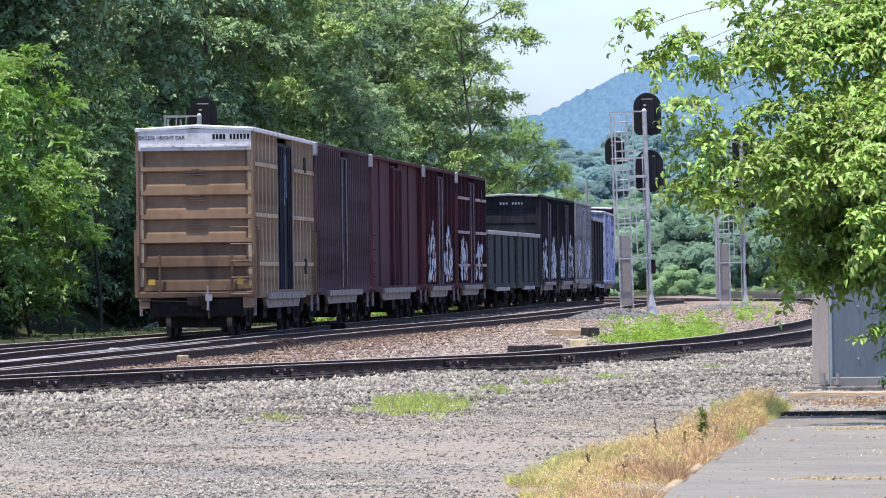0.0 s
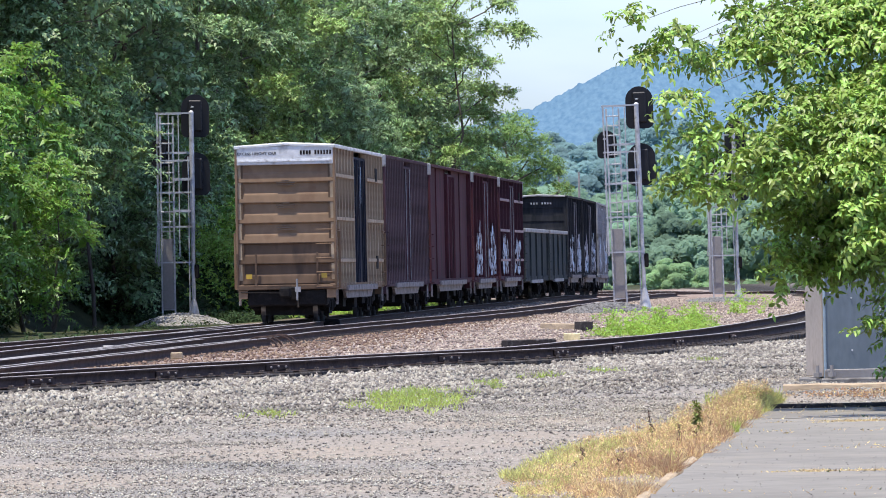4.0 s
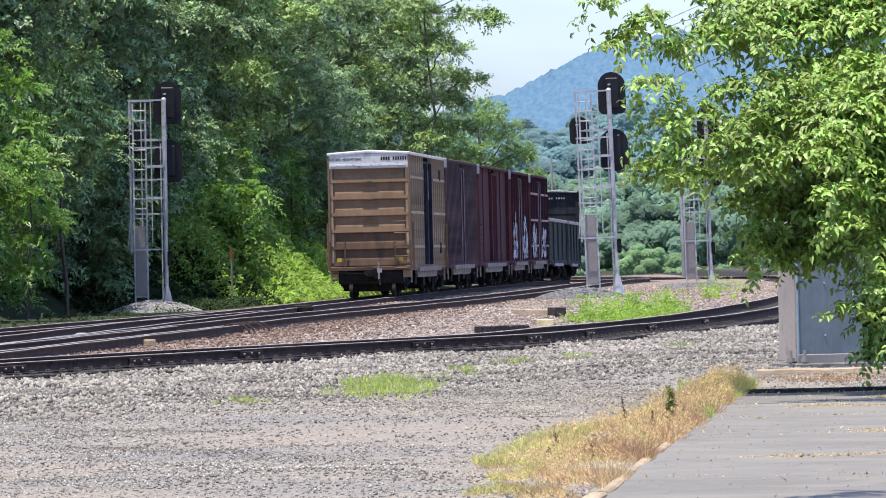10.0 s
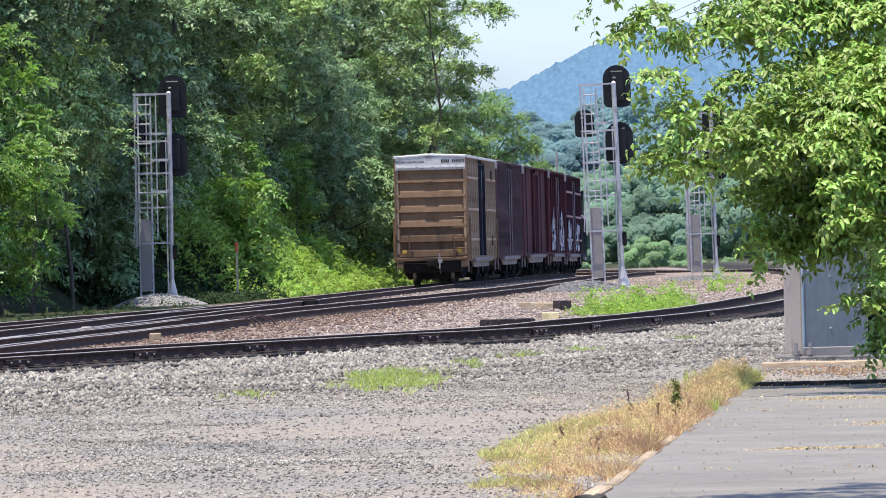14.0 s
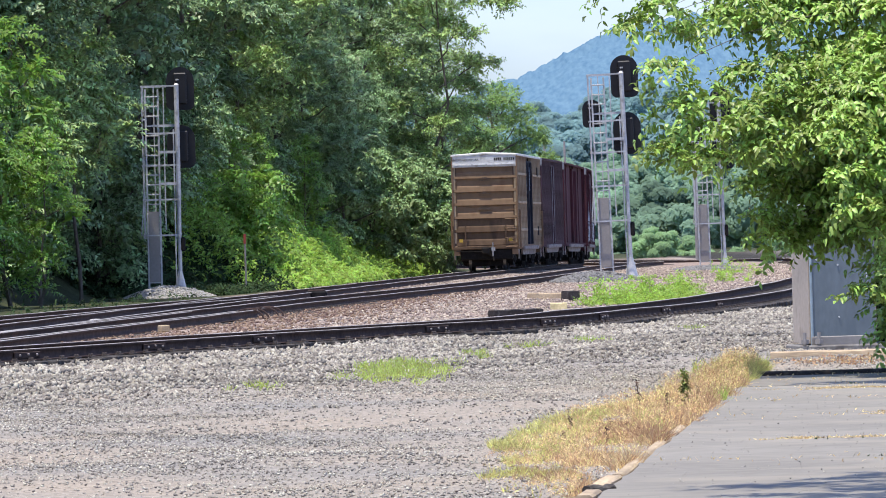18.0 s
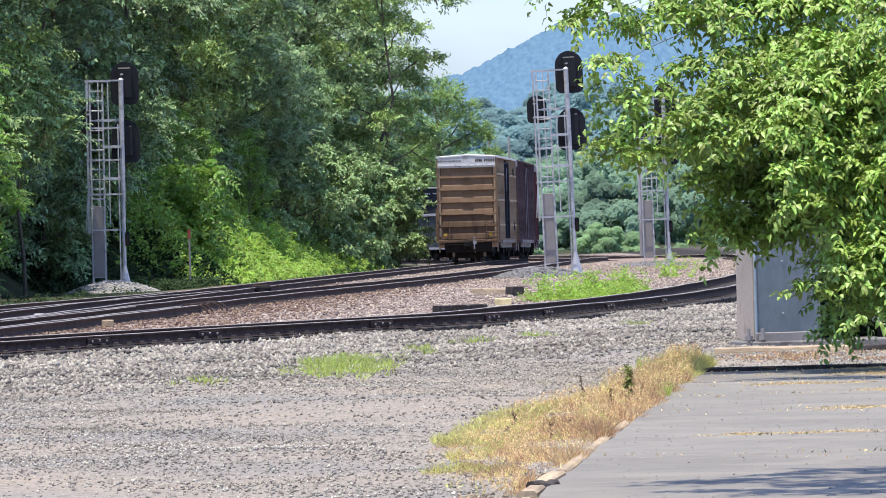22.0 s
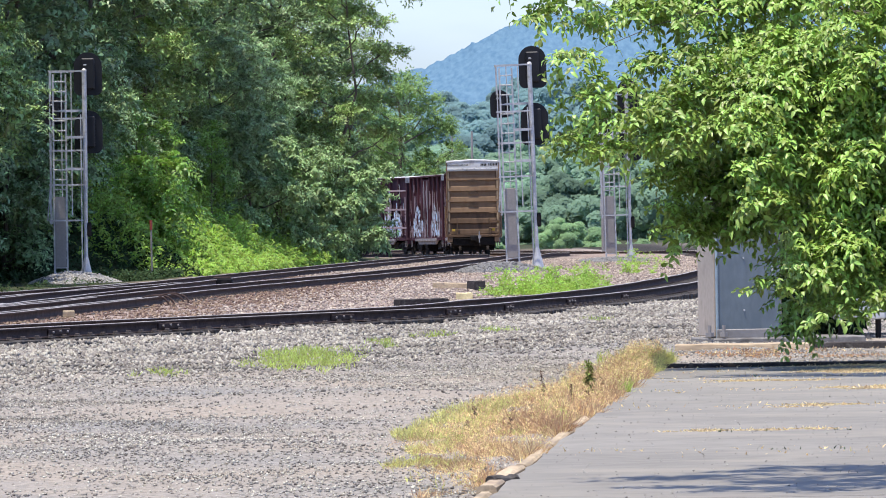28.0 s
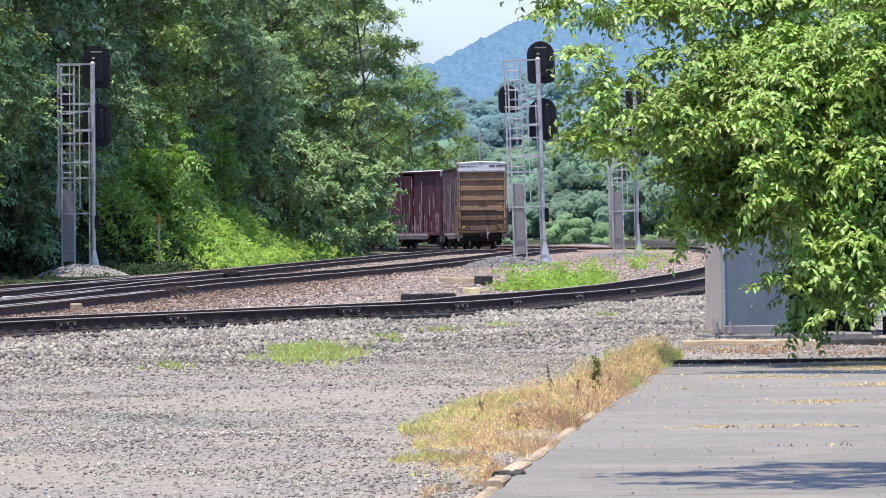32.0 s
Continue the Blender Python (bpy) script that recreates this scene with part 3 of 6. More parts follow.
def text_mesh(body, size, mat, name):
    c = bpy.data.curves.new(name, "FONT")
    c.body, c.size, c.extrude, c.align_x = body, size, 0.003, "CENTER"
    ob = new(name, c)
    me = bpy.data.meshes.new_from_object(ob)
    bpy.data.objects.remove(ob)
    bpy.data.curves.remove(c)
    me.materials.clear()
    me.materials.append(mat)
    return me


def wheel_bm():
    bm = bmesh.new()
    for sx in (-1, 1):
        add_rod(bm, (sx * 0.70, 0, 0), (sx * 0.80, 0, 0), 0.42, 28)
        add_rod(bm, (sx * 0.672, 0, 0), (sx * 0.70, 0, 0), 0.448, 28)
        add_rod(bm, (sx * 0.80, 0, 0), (sx * 0.825, 0, 0), 0.17, 14)
        for k in range(4):
            a = k * math.pi / 2
            add_box(bm, sx * 0.81 - 0.02, sx * 0.81 + 0.02, 0.25 * math.cos(a) - 0.04, 0.25 * math.cos(a) + 0.04, 0.25 * math.sin(a) - 0.04, 0.25 * math.sin(a) + 0.04)
    add_rod(bm, (-0.98, 0, 0), (0.98, 0, 0), 0.09, 12)
    return bm


WHEEL_ME = finish(wheel_bm(), "wheelset", M["running"])
WHEEL_ME.materials.append(M["wheel_steel"])
for _p in WHEEL_ME.polygons:
    c = _p.center
    if 0.38 < math.hypot(c.y, c.z) < 0.46 and abs(c.x) > 0.66 and abs(_p.normal.x) < 0.3:
        _p.material_index = 1
WHEELS = []


def side_frame_mesh():
    bm = bmesh.new()
    for sx in (-1, 1):
        prof = [(-1.15, 0.50), (-1.15, 0.66), (-0.55, 0.80), (0.55, 0.80), (1.15, 0.66), (1.15, 0.50), (0.86, 0.50), (0.42, 0.22), (-0.42, 0.22), (-0.86, 0.50)]
        piece = extrude_profile(prof, sx * 0.99 - 0.07, sx * 0.99 + 0.07)
        me = bpy.data.meshes.new("tmp")
        piece.to_mesh(me)
        piece.free()
        bm.from_mesh(me)
        bpy.data.meshes.remove(me)
        for k in (-0.16, 0.0, 0.16):
            add_rod(bm, (sx * 1.07, k, 0.32), (sx * 1.07, k, 0.62), 0.06, 8)
        for yy in (-0.89, 0.89):
            add_box(bm, sx * 1.0 - 0.12, sx * 1.0 + 0.12, yy - 0.13, yy + 0.13, 0.38, 0.6, bevel=0.03)
    add_box(bm, -1.05, 1.05, -0.2, 0.2, 0.42, 0.72, bevel=0.04)
    return finish(bm, "truck_frame", M["running"])


FRAME_ME = side_frame_mesh()


def add_trucks(car, half, inset=1.9):
    for sy in (-1, 1):
        yc = sy * (half - inset)
        truck = shared("truck", FRAME_ME, car, Matrix.Translation((0, yc, 0)))
        part("bolster", box_bm(-0.92, 0.92, -0.2, 0.2, 0.3, 0.72, bevel=0.04), M["running"], truck)
        for dy in (-1.3, 1.3):
            part("brake_beam", box_bm(-0.66, 0.66, dy - 0.06, dy + 0.06, 0.2, 0.5), M["running"], truck)
        for dy in (-0.89, 0.89):
            w = shared("wheelset", WHEEL_ME, truck, Matrix.Translation((0, dy, 0.42)))
            WHEELS.append(w)


def add_couplers(car, half, gap):
    for sy in (-1, 1):
        bm = box_bm(-0.12, 0.12, *sorted((sy * (half - 0.2), sy * (half + gap - 0.12))), 0.74, 0.96, bevel=0.03)
        add_box(bm, -0.17, 0.15, *sorted((sy * (half + gap - 0.2), sy * (half + gap))), 0.70, 1.0, bevel=0.05)
        part("coupler", bm, M["running"], car)
        bm = rod_bm((0.30, sy * (half + 0.02), 0.75), (0.34, sy * (half + 0.34), 0.42), 0.025)
        add_rod(bm, (-1.3, sy * (half + 0.06), 0.86), (0.0, sy * (half + 0.06), 0.82), 0.016)
        part("brake_hose", bm, M["running"], car)


def ladder_bm(x, y0, y1, z0, z1, n, out):
    bm = bmesh.new()
    for k in range(n):
        z = z0 + (z1 - z0) * k / max(n - 1, 1)
        add_rod(bm, (x + out, y0, z), (x + out, y1, z), 0.014, 6)
        for y in (y0, y1):
            add_rod(bm, (x, y, z), (x + out, y, z), 0.014, 6)
    return bm


def boxcar(label, body, body_len, gap, eave=4.98, half_w=1.42, ribs=6, posts=11, door="navy", door_w=3.0, band=None, roof_mat="silver",
           post_style="posts", graffiti=0, name="boxcar", corner_caps=True, side_bands=False, rods=False, drips=0, rib_depth=0.075):
    """A boxcar about its centre, rail top at 0, front towards +y."""
    car = tagged(empty(name), label, "boxcar", "cars of the freight train")
    h, zb = body_len / 2, 0.98
    top = eave - 0.02
    # side walls with a door opening between two panels
    for sx in (-1, 1):
        for y0, y1 in ((-h + 0.1, -door_w / 2), (door_w / 2, h - 0.1)):
            # tan cars get a darker wall colour as shade in the post gaps
            part("side_wall", box_bm(*sorted((sx * (half_w - 0.22), sx * (half_w - 0.16))), y0, y1, zb, top), M["tan_grime_gap_shade" if body == "tan" else body], car)
            n = max(3, int(posts * (y1 - y0) / (body_len - door_w)))
            if post_style == "posts":
                bm = box_bm(*sorted((sx * (half_w - 0.165), sx * half_w)), y0, y0 + 0.13, zb, top)
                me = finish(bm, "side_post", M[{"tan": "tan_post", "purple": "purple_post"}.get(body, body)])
                for k in range(n + 1):
                    shared("side_post", me, car, Matrix.Translation((0, (y1 - y0 - 0.09) * k / n, 0)))
            else:
                me = finish(box_bm(*sorted((sx * (half_w - 0.165), sx * (half_w - 0.12))), y0, y0 + 0.05, zb, top), "seam", M[body])
                for k in range(n // 2 + 1):
                    shared("seam", me, car, Matrix.Translation((0, (y1 - y0 - 0.05) * k / (n // 2), 0)))
        # plug doors with locking bars
        for k in (-1, 1):
            d = part("door", box_bm(*sorted((sx * (half_w - 0.12), sx * (half_w - 0.03))), *sorted((k * 0.01, k * (door_w / 2 - 0.01))), zb + 0.05, top - 0.22, bevel=0.012), M[door], car, "closed sliding door panel")
            for f in (0.25, 0.5, 0.75):
                yy = k * door_w / 2 * f
                part("locking_bar", rod_bm((sx * (half_w - 0.0), yy, zb + 0.1), (sx * (half_w - 0.0), yy, top - 0.3), 0.022, n=6), M["grey_car"] if rods and f == 0.5 else M[door], d)
        part("door_track", box_bm(*sorted((sx * (half_w - 0.1), sx * (half_w + 0.05))), -h * 0.62, h * 0.62, zb - 0.13, zb + 0.03, bevel=0.01), M["worn_sill"], car, "worn grey lower door track")
        part("side_sill", box_bm(*sorted((sx * (half_w - 0.2), sx * (half_w - 0.02))), -h, h, zb - 0.08, zb + 0.1, bevel=0.01), M[body], car)
        part("sill_skirt", extrude_profile([(-h * 0.52, zb - 0.34), (-h * 0.6, zb - 0.08), (h * 0.6, zb - 0.08), (h * 0.52, zb - 0.34)],
                                           *sorted((sx * (half_w - 0.16), sx * (half_w - 0.08)))), M["worn_sill"], car)
        part("roof_rail", box_bm(*sorted((sx * (half_w - 0.14), sx * (half_w + 0.01))), -h, h, top - 0.07, top + 0.03, bevel=0.015), M[roof_mat] if band else M[body], car)
        if door == "navy":
            # pale strips stuck on the upper door, worn to bars
            for k, yy in ((0, -1.7), (1, -0.3), (2, 0.5)):
                part("door_strip", box_bm(*sorted((sx * (half_w - 0.03), sx * (half_w - 0.02))), yy, yy + 0.25, 3.0 + 0.2 * k, top - 0.5), M["pale_blue_paint"], car)
        if side_bands:
            for zz in (1.72, 2.9, 4.12):
                for y0, y1 in ((-h + 0.14, -door_w / 2 - 0.1), (door_w / 2 + 0.1, h - 0.14)):
                    part("side_band", box_bm(*sorted((sx * (half_w - 0.06), sx * (half_w + 0.02))), y0, y1, zz - 0.05, zz + 0.05, bevel=0.008), M["tan_post" if body == "tan" else "worn_pink"], car)
            for zz in (1.66, 4.3):
                part("placard_board", box_bm(*sorted((sx * (half_w - 0.0), sx * (half_w + 0.03))), h - 3.2, h - 2.6, zz - 0.2, zz + 0.2), M["running"], car)
    # ends
    for sy in (-1, 1):
        yb = sy * (h - 0.16)
        ztop = top - 0.02 if band is None else top - band
        wall = part("end_wall", corrugated(zb + 0.02, ztop, ribs, rib_depth, half_w - 0.07, yb, sy), M[body], car)
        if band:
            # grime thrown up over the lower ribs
            wall.data.materials.append(M["tan_grime_gap_shade"])
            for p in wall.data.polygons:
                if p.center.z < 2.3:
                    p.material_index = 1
        if band:
            part("end_band", box_bm(-half_w + 0.05, half_w - 0.05, *sorted((yb, yb + sy * 0.12)), ztop, top, bevel=0.015), M["silver"], car, "white painted band at the top of the end")
            part("band_trim", box_bm(-half_w + 0.1, half_w - 0.1, *sorted((yb + sy * 0.12, yb + sy * 0.145)), ztop + 0.09, ztop + 0.14), M["white_paint"], car)
        for sx in (-1, 1):
            part("corner_post", box_bm(*sorted((sx * (half_w - 0.075), sx * (half_w - 0.0))), *sorted((yb - sy * 0.02, yb + sy * 0.13)), zb - 0.04, top, bevel=0.02), M[body], car)
            if corner_caps:
                part("corner_cap", box_bm(*sorted((sx * (half_w - 0.3), sx * (half_w + 0.02))), *sorted((yb, yb + sy * 0.17)), top - 0.34, top + 0.03, bevel=0.02), M["grey_car"], car)
            # hand holds up the corner, on the side and on the end
            hold = finish(ladder_bm(sx * (half_w - 0.04), yb - sy * 0.62, yb - sy * 0.14, 0.95, 0.95, 1, sx * 0.09), "hand_hold", M[body])
            for k in range(5):
                shared("hand_hold", hold, car, Matrix.Translation((0, 0, 0.41 * k)))
        hold = finish(rod_bm((half_w - 0.58, yb + sy * 0.2, 1.0), (half_w - 0.12, yb + sy * 0.2, 1.0), 0.014, n=6), "hand_hold", M[body])
        for k in range(5):
            shared("hand_hold", hold, car, Matrix.Translation((0, 0, 0.4 * k)))
        part("end_sill", box_bm(-half_w + 0.02, half_w - 0.02, *sorted((yb - sy * 0.05, yb + sy * 0.2)), zb - 0.06, zb + 0.08, bevel=0.02), M["tan_grime_gap_shade" if band else body], car)
        for sx in (-1, 1):
            part("crossover_bracket", extrude_profile([(yb + sy * 0.02, zb - 0.06), (yb + sy * 0.16, zb - 0.06), (yb + sy * 0.16, zb - 0.3), (yb + sy * 0.02, zb - 0.3)],
                                                      *sorted((sx * (half_w - 0.3), sx * (half_w - 0.05)))), M[body], car)
            part("step_stirrup", add_rod(add_rod(rod_bm((sx * (half_w - 0.05), yb - sy * 0.1, 0.98), (sx * (half_w - 0.05), yb - sy * 0.1, 0.5), 0.02),
                                                 (sx * (half_w - 0.05), yb - sy * 0.5, 0.98), (sx * (half_w - 0.05), yb - sy * 0.5, 0.5), 0.02),
                                         (sx * (half_w - 0.05), yb - sy * 0.1, 0.5), (sx * (half_w - 0.05), yb - sy * 0.5, 0.5), 0.02), M["worn_sill"], car)
            if band:
                part("reflector", box_bm(*sorted((sx * 0.98, sx * 1.14)), *sorted((yb + sy * 0.17, yb + sy * 0.185)), 1.24, 1.37), M["yellow"], car, "yellow reflector")
        if band:
            # marks stencilled at the middle of the end, too worn to read
            for zz in (3.93, 3.3, 2.67):
                for dz, w in ((0.06, 0.1), (0.0, 0.27), (-0.06, 0.25)):
                    part("stencil_bar", box_bm(-w, w, *sorted((yb + sy * 0.045, yb + sy * 0.082)), zz + dz - 0.012, zz + dz + 0.012), M["stencil"], car)
            for sx in (-1, 1):
                for x in (0.84, 1.36):
                    part("ladder_stile", box_bm(*sorted((sx * x, sx * (x + 0.055))), *sorted((yb + sy * 0.14, yb + sy * 0.2)), 1.0, 1.95, bevel=0.008), M["tan_grime_gap_shade"], car)
                part("side_stile", box_bm(*sorted((sx * (half_w + 0.02), sx * (half_w + 0.09))), *sorted((yb - sy * 0.14, yb - sy * 0.2)), 0.95, 2.55, bevel=0.008), M[body], car)
            part("brake_housing", box_bm(0.1, 0.3, *sorted((yb + sy * 0.1, yb + sy * 0.3)), 0.62, 1.0, bevel=0.03), M["running"], car)
            part("uncoupling_lever", add_box(rod_bm((0.3, yb + sy * 0.36, 0.62), (0.3, yb + sy * 0.36, 1.22), 0.03), 0.24, 0.4, *sorted((yb + sy * 0.3, yb + sy * 0.38)), 0.85, 1.0), M["grey_car"], car, "pale uncoupling lever and hose bracket")
            part("draft_gear", box_bm(-1.12, 1.12, *sorted((yb - sy * 0.6, yb + sy * 0.1)), 0.46, 0.94, bevel=0.05), M["running"], car)
    # roof: a shallow ridge with pressed ribs
    prof = [(-half_w + 0.02, top), (0.0, top + 0.08), (half_w - 0.02, top), (half_w - 0.02, top - 0.05), (0, top + 0.02), (-half_w + 0.02, top - 0.05)]
    bm = bmesh.new()
    a = [bm.verts.new((x, -h + 0.02, z)) for x, z in prof]
    b = [bm.verts.new((x, h - 0.02, z)) for x, z in prof]
    for i in range(6):
        bm.faces.new((a[i], a[(i + 1) % 6], b[(i + 1) % 6], b[i]))
    bm.faces.new(a[::-1])
    bm.faces.new(b)
    bmesh.ops.recalc_face_normals(bm, faces=bm.faces)
    roof = part("roof", bm, M[roof_mat], car)
    for sx in (-1, 1):
        bm = bmesh.new()
        v = [bm.verts.new(p) for p in ((0, -0.06, top + 0.08), (0, 0.06, top + 0.08), (sx * (half_w - 0.05), 0.06, top + 0.005), (sx * (half_w - 0.05), -0.06, top + 0.005),
                                       (0, 0, top + 0.12), (sx * (half_w - 0.05), 0, top + 0.045))]
        for q in ((0, 4, 5, 3), (4, 1, 2, 5), (3, 5, 2), (0, 1, 4)):
            bm.faces.new([v[i] for i in q])
        bmesh.ops.recalc_face_normals(bm, faces=bm.faces)
        rib = finish(bm, "roof_rib", M[roof_mat])
        for k in range(int(body_len / 1.2)):
            shared("roof_rib", rib, roof, Matrix.Translation((0, -h + 0.6 + 1.2 * k, 0)))
    # underframe
    bm = box_bm(-0.35, 0.35, -h + 0.3, h - 0.3, 0.72, 1.0)
    add_box(bm, -half_w + 0.2, half_w - 0.2, -h + 0.2, h - 0.2, 0.93, 0.985)
    for k in range(5):
        y = -h * 0.5 + h * 0.25 * k
        add_box(bm, -half_w + 0.2, half_w - 0.2, y - 0.06, y + 0.06, 0.72, 0.95)
    add_rod(bm, (0.75, -1.2, 0.7), (0.75, 0.6, 0.7), 0.22, 12)
    # equipment boxes, added oversized to stand in for shade between the trucks
    for k, (x0, x1) in enumerate(((-1.1, -0.3), (0.3, 1.1), (-0.5, 0.6), (0.4, 1.15), (-1.1, 0.2), (0.5, 1.1))):
        y = h * (-0.5 + 0.2 * k)
        add_box(bm, x0, x1, y - 0.5, y + 0.5, 0.34 + 0.05 * (k % 3), 0.8)
    part("underframe", bm, M["running"], car)
    if drips:
        # pale paint running down the worn left side
        rd = random.Random(drips)
        for k in range(70 if drips < 10 else 150):
            y = rd.uniform(-h + 0.2, h - 0.2)
            z1 = rd.choice((rd.uniform(1.5, 2.3), rd.uniform(2.0, 4.6)))
            z0 = max(zb + 0.1, z1 - rd.uniform(0.3, 1.6))
            part("paint_run", box_bm(-half_w - 0.006, -half_w - 0.002, y, y + rd.uniform(0.05, 0.2), z0, z1), M["worn_pink" if drips < 10 else rd.choice(("worn_pink", "pale_blue_paint", "worn_pink", "white_paint"))], car)
    if graffiti:
        rg = random.Random(graffiti)
        mats = ("chalky", "pale_blue_paint", "chalky")
        xo = half_w + (0.004 if post_style == "posts" else -0.1)
        for c, reach in ((-h * 0.62, 1.7), (h * 0.45, 2.0)):
            y = c - reach
            while y < c + reach:
                w = rg.uniform(0.3, 0.6)
                z = zb + 0.15
                top_z = zb + 1.15 + 0.55 * math.cos((y - c) / reach * 1.4) + rg.uniform(-0.25, 0.25)
                while z < top_z:
                    # one ragged stroke of spray paint on each side
                    tall = rg.uniform(0.2, 0.5)
                    if rg.random() < 0.62:
                        ring = [(y + w / 2 + (w / 2) * math.cos(q * 0.7) * rg.uniform(0.55, 1.15), z + tall / 2 + tall / 2 * math.sin(q * 0.7) * rg.uniform(0.55, 1.25)) for q in range(9)]
                        k = rg.randrange(3)
                        for sx in (-1, 1):
                            part("spray_mark", extrude_profile(ring, *sorted((sx * xo, sx * (xo + 0.004 + 0.002 * k)))), M[mats[k]], car)
                    z += tall * 0.8
                y += w * 0.8
    add_trucks(car, h)
    add_couplers(car, h, gap)
    return car


def gondola(label, body, body_len, gap, wall=2.9, name="hopper_car"):
    car = tagged(empty(name), label, "hopper car", "cars of the freight train")
    h, hw, zb = body_len / 2, 1.42, 0.95
    for sx in (-1, 1):
        part("side_wall", box_bm(*sorted((sx * (hw - 0.13), sx * (hw - 0.07))), -h, h, zb, wall), M[body], car)
        me = finish(box_bm(*sorted((sx * (hw - 0.08), sx * hw)), -0.07, 0.07, zb - 0.1, wall), "side_post", M[body])
        for k in range(5):
            shared("side_post", me, car, Matrix.Translation((0, -h + 0.1 + (body_len - 0.2) * k / 4, 0)))
        part("top_chord", box_bm(*sorted((sx * (hw - 0.17), sx * (hw + 0.03))), -h, h, wall, wall + 0.16, bevel=0.02), M["grey_car"], car, "pale worn top edge")
        part("side_sill", box_bm(*sorted((sx * (hw - 0.2), sx * (hw - 0.02))), -h, h, zb - 0.14, zb + 0.08, bevel=0.01), M[body], car)
        part("sill_skirt", box_bm(*sorted((sx * (hw - 0.1), sx * (hw + 0.02))), -h * 0.5, h * 0.45, zb - 0.22, zb - 0.08), M["grey_car"], car)
    for sy in (-1, 1):
        part("end_wall", corrugated(zb, wall, 4, 0.1, hw - 0.1, sy * (h - 0.12), sy), M[body], car)
        part("end_chord", box_bm(-hw, hw, *sorted((sy * (h - 0.16), sy * h)), wall, wall + 0.16, bevel=0.02), M["grey_car"], car)
        for sx in (-1, 1):
            part("side_ladder", ladder_bm(sx * (hw - 0.04), sy * (h - 0.6), sy * (h - 0.12), 0.95, 2.7, 6, sx * 0.09), M[body], car)
    part("floor", box_bm(-hw + 0.1, hw - 0.1, -h + 0.1, h - 0.1, zb - 0.05, zb + 0.05), M["running"], car)
    part("underframe", box_bm(-0.35, 0.35, -h + 0.3, h - 0.3, 0.7, 0.95), M["running"], car)
    add_trucks(car, h, 1.7)
    add_couplers(car, h, gap)
    return car


GAP = 0.55
# coupled lengths, from the last car forwards
TRAIN = [
    (boxcar("tan high boxcar with ribbed end, white band and navy doors", "tan", 17.5, GAP, band=0.52, posts=14, door_w=4.6, side_bands=True, corner_caps=False), 18.6),
    (boxcar("faded purple-brown ribbed boxcar coupled behind the tan one", "purple", 18.1, GAP, door="purple", posts=24, rods=True, drips=6), 19.2),
    (boxcar("smooth maroon boxcar with weathered plain sides", "maroon", 20.3, GAP, door="maroon", post_style="plain", drips=8), 21.4),
    (boxcar("maroon boxcar with pale spray paint low on its sides", "maroon", 14.2, GAP, door="maroon", posts=8, graffiti=4, rods=True, drips=7), 15.3),
    (boxcar("dark maroon boxcar with pale spray paint and side bands", "maroon_dark", 15.0, GAP, door="maroon_dark", posts=6, graffiti=9, side_bands=True, rods=True, drips=11), 16.1),
    (gondola("dark green open car with a pale top edge", "green_car", 16.9, GAP), 18.0),
    (gondola("dark green open car with a pale top edge", "green_car", 14.7, GAP), 15.8),
    (boxcar("black boxcar with white marks on its end and spray paint", "black_car", 12.4, GAP, eave=4.75, door="black_car", posts=8, graffiti=11, rib_depth=0.02, roof_mat="grey_car", corner_caps=False, rods=True), 13.5),
    (boxcar("black boxcar with pale spray paint", "black_car", 13.0, GAP, eave=4.75, door="black_car", posts=8, graffiti=12, roof_mat="grey_car", corner_caps=False, rods=True), 14.1),
    (boxcar("grey-brown boxcar with stained sides", "grey_car", 14.3, GAP, eave=4.75, door="grey_car", posts=10, graffiti=13, corner_caps=False), 15.4),
    (gondola("dark open car with high sides", "black_car", 10.4, GAP, wall=4.0), 11.5),
    (boxcar("pale blue and white marked boxcar", "blue_white", 14.4, GAP, eave=4.6, door="blue_white", post_style="plain", corner_caps=False), 15.5),
    (boxcar("dark maroon boxcar with plain sides", "maroon_dark", 14.4, GAP, door="maroon_dark", posts=10, corner_caps=False), 15.5),
]

# lettering on the tan car's white band: the readable words, and bars for the car's number
_tan = TRAIN[0][0]
_y = -(17.5 / 2 - 0.16) - 0.125
_me = text_mesh("EXCESS HEIGHT CAR", 0.118, M["running"], "lettering")
shared("lettering", _me, _tan, Matrix.Translation((-0.79, _y, 4.72)) @ Matrix.Rotation(math.pi / 2, 4, "X"))
for k, w in enumerate((0.09, 0.09, 0.1, 0.09, 0.0, 0.08, 0.08, 0.08, 0.08, 0.08, 0.08)):
    if w:
        part("number_bar", box_bm(0.43 + k * 0.083, 0.43 + k * 0.083 + w * 0.65, _y - 0.004, _y, 4.71, 4.83), M["running"], _tan)
_blk = TRAIN[7][0]
for k in range(8):
    if k != 3:
        part("number_bar", box_bm(-0.35 + k * 0.13, -0.28 + k * 0.13, -6.15, -6.12, 4.36, 4.45), M["chalky"], _blk)

SPEED = 6.83


def train_rows(rear, length, step=1.0):
    """Poses of a car whose rear coupler starts rear metres along the line."""
    rows = []
    for t in np.arange(0, 32.01, step):
        s = rear + SPEED * t
        p, _ = on_a(s + length * 0.14)
        q, _ = on_a(s + length * 0.86)
        mid = (p + q) / 2
        d = q - p
        yaw, pitch = math.degrees(math.atan2(-d.x, d.y)), math.degrees(math.atan2(d.z, d.xy.length))
        rows.append((float(t), pose(mid.x, mid.y, mid.z, 0, 0, yaw) @ pose(0, 0, 0, pitch, 0, 0)))
    return rows


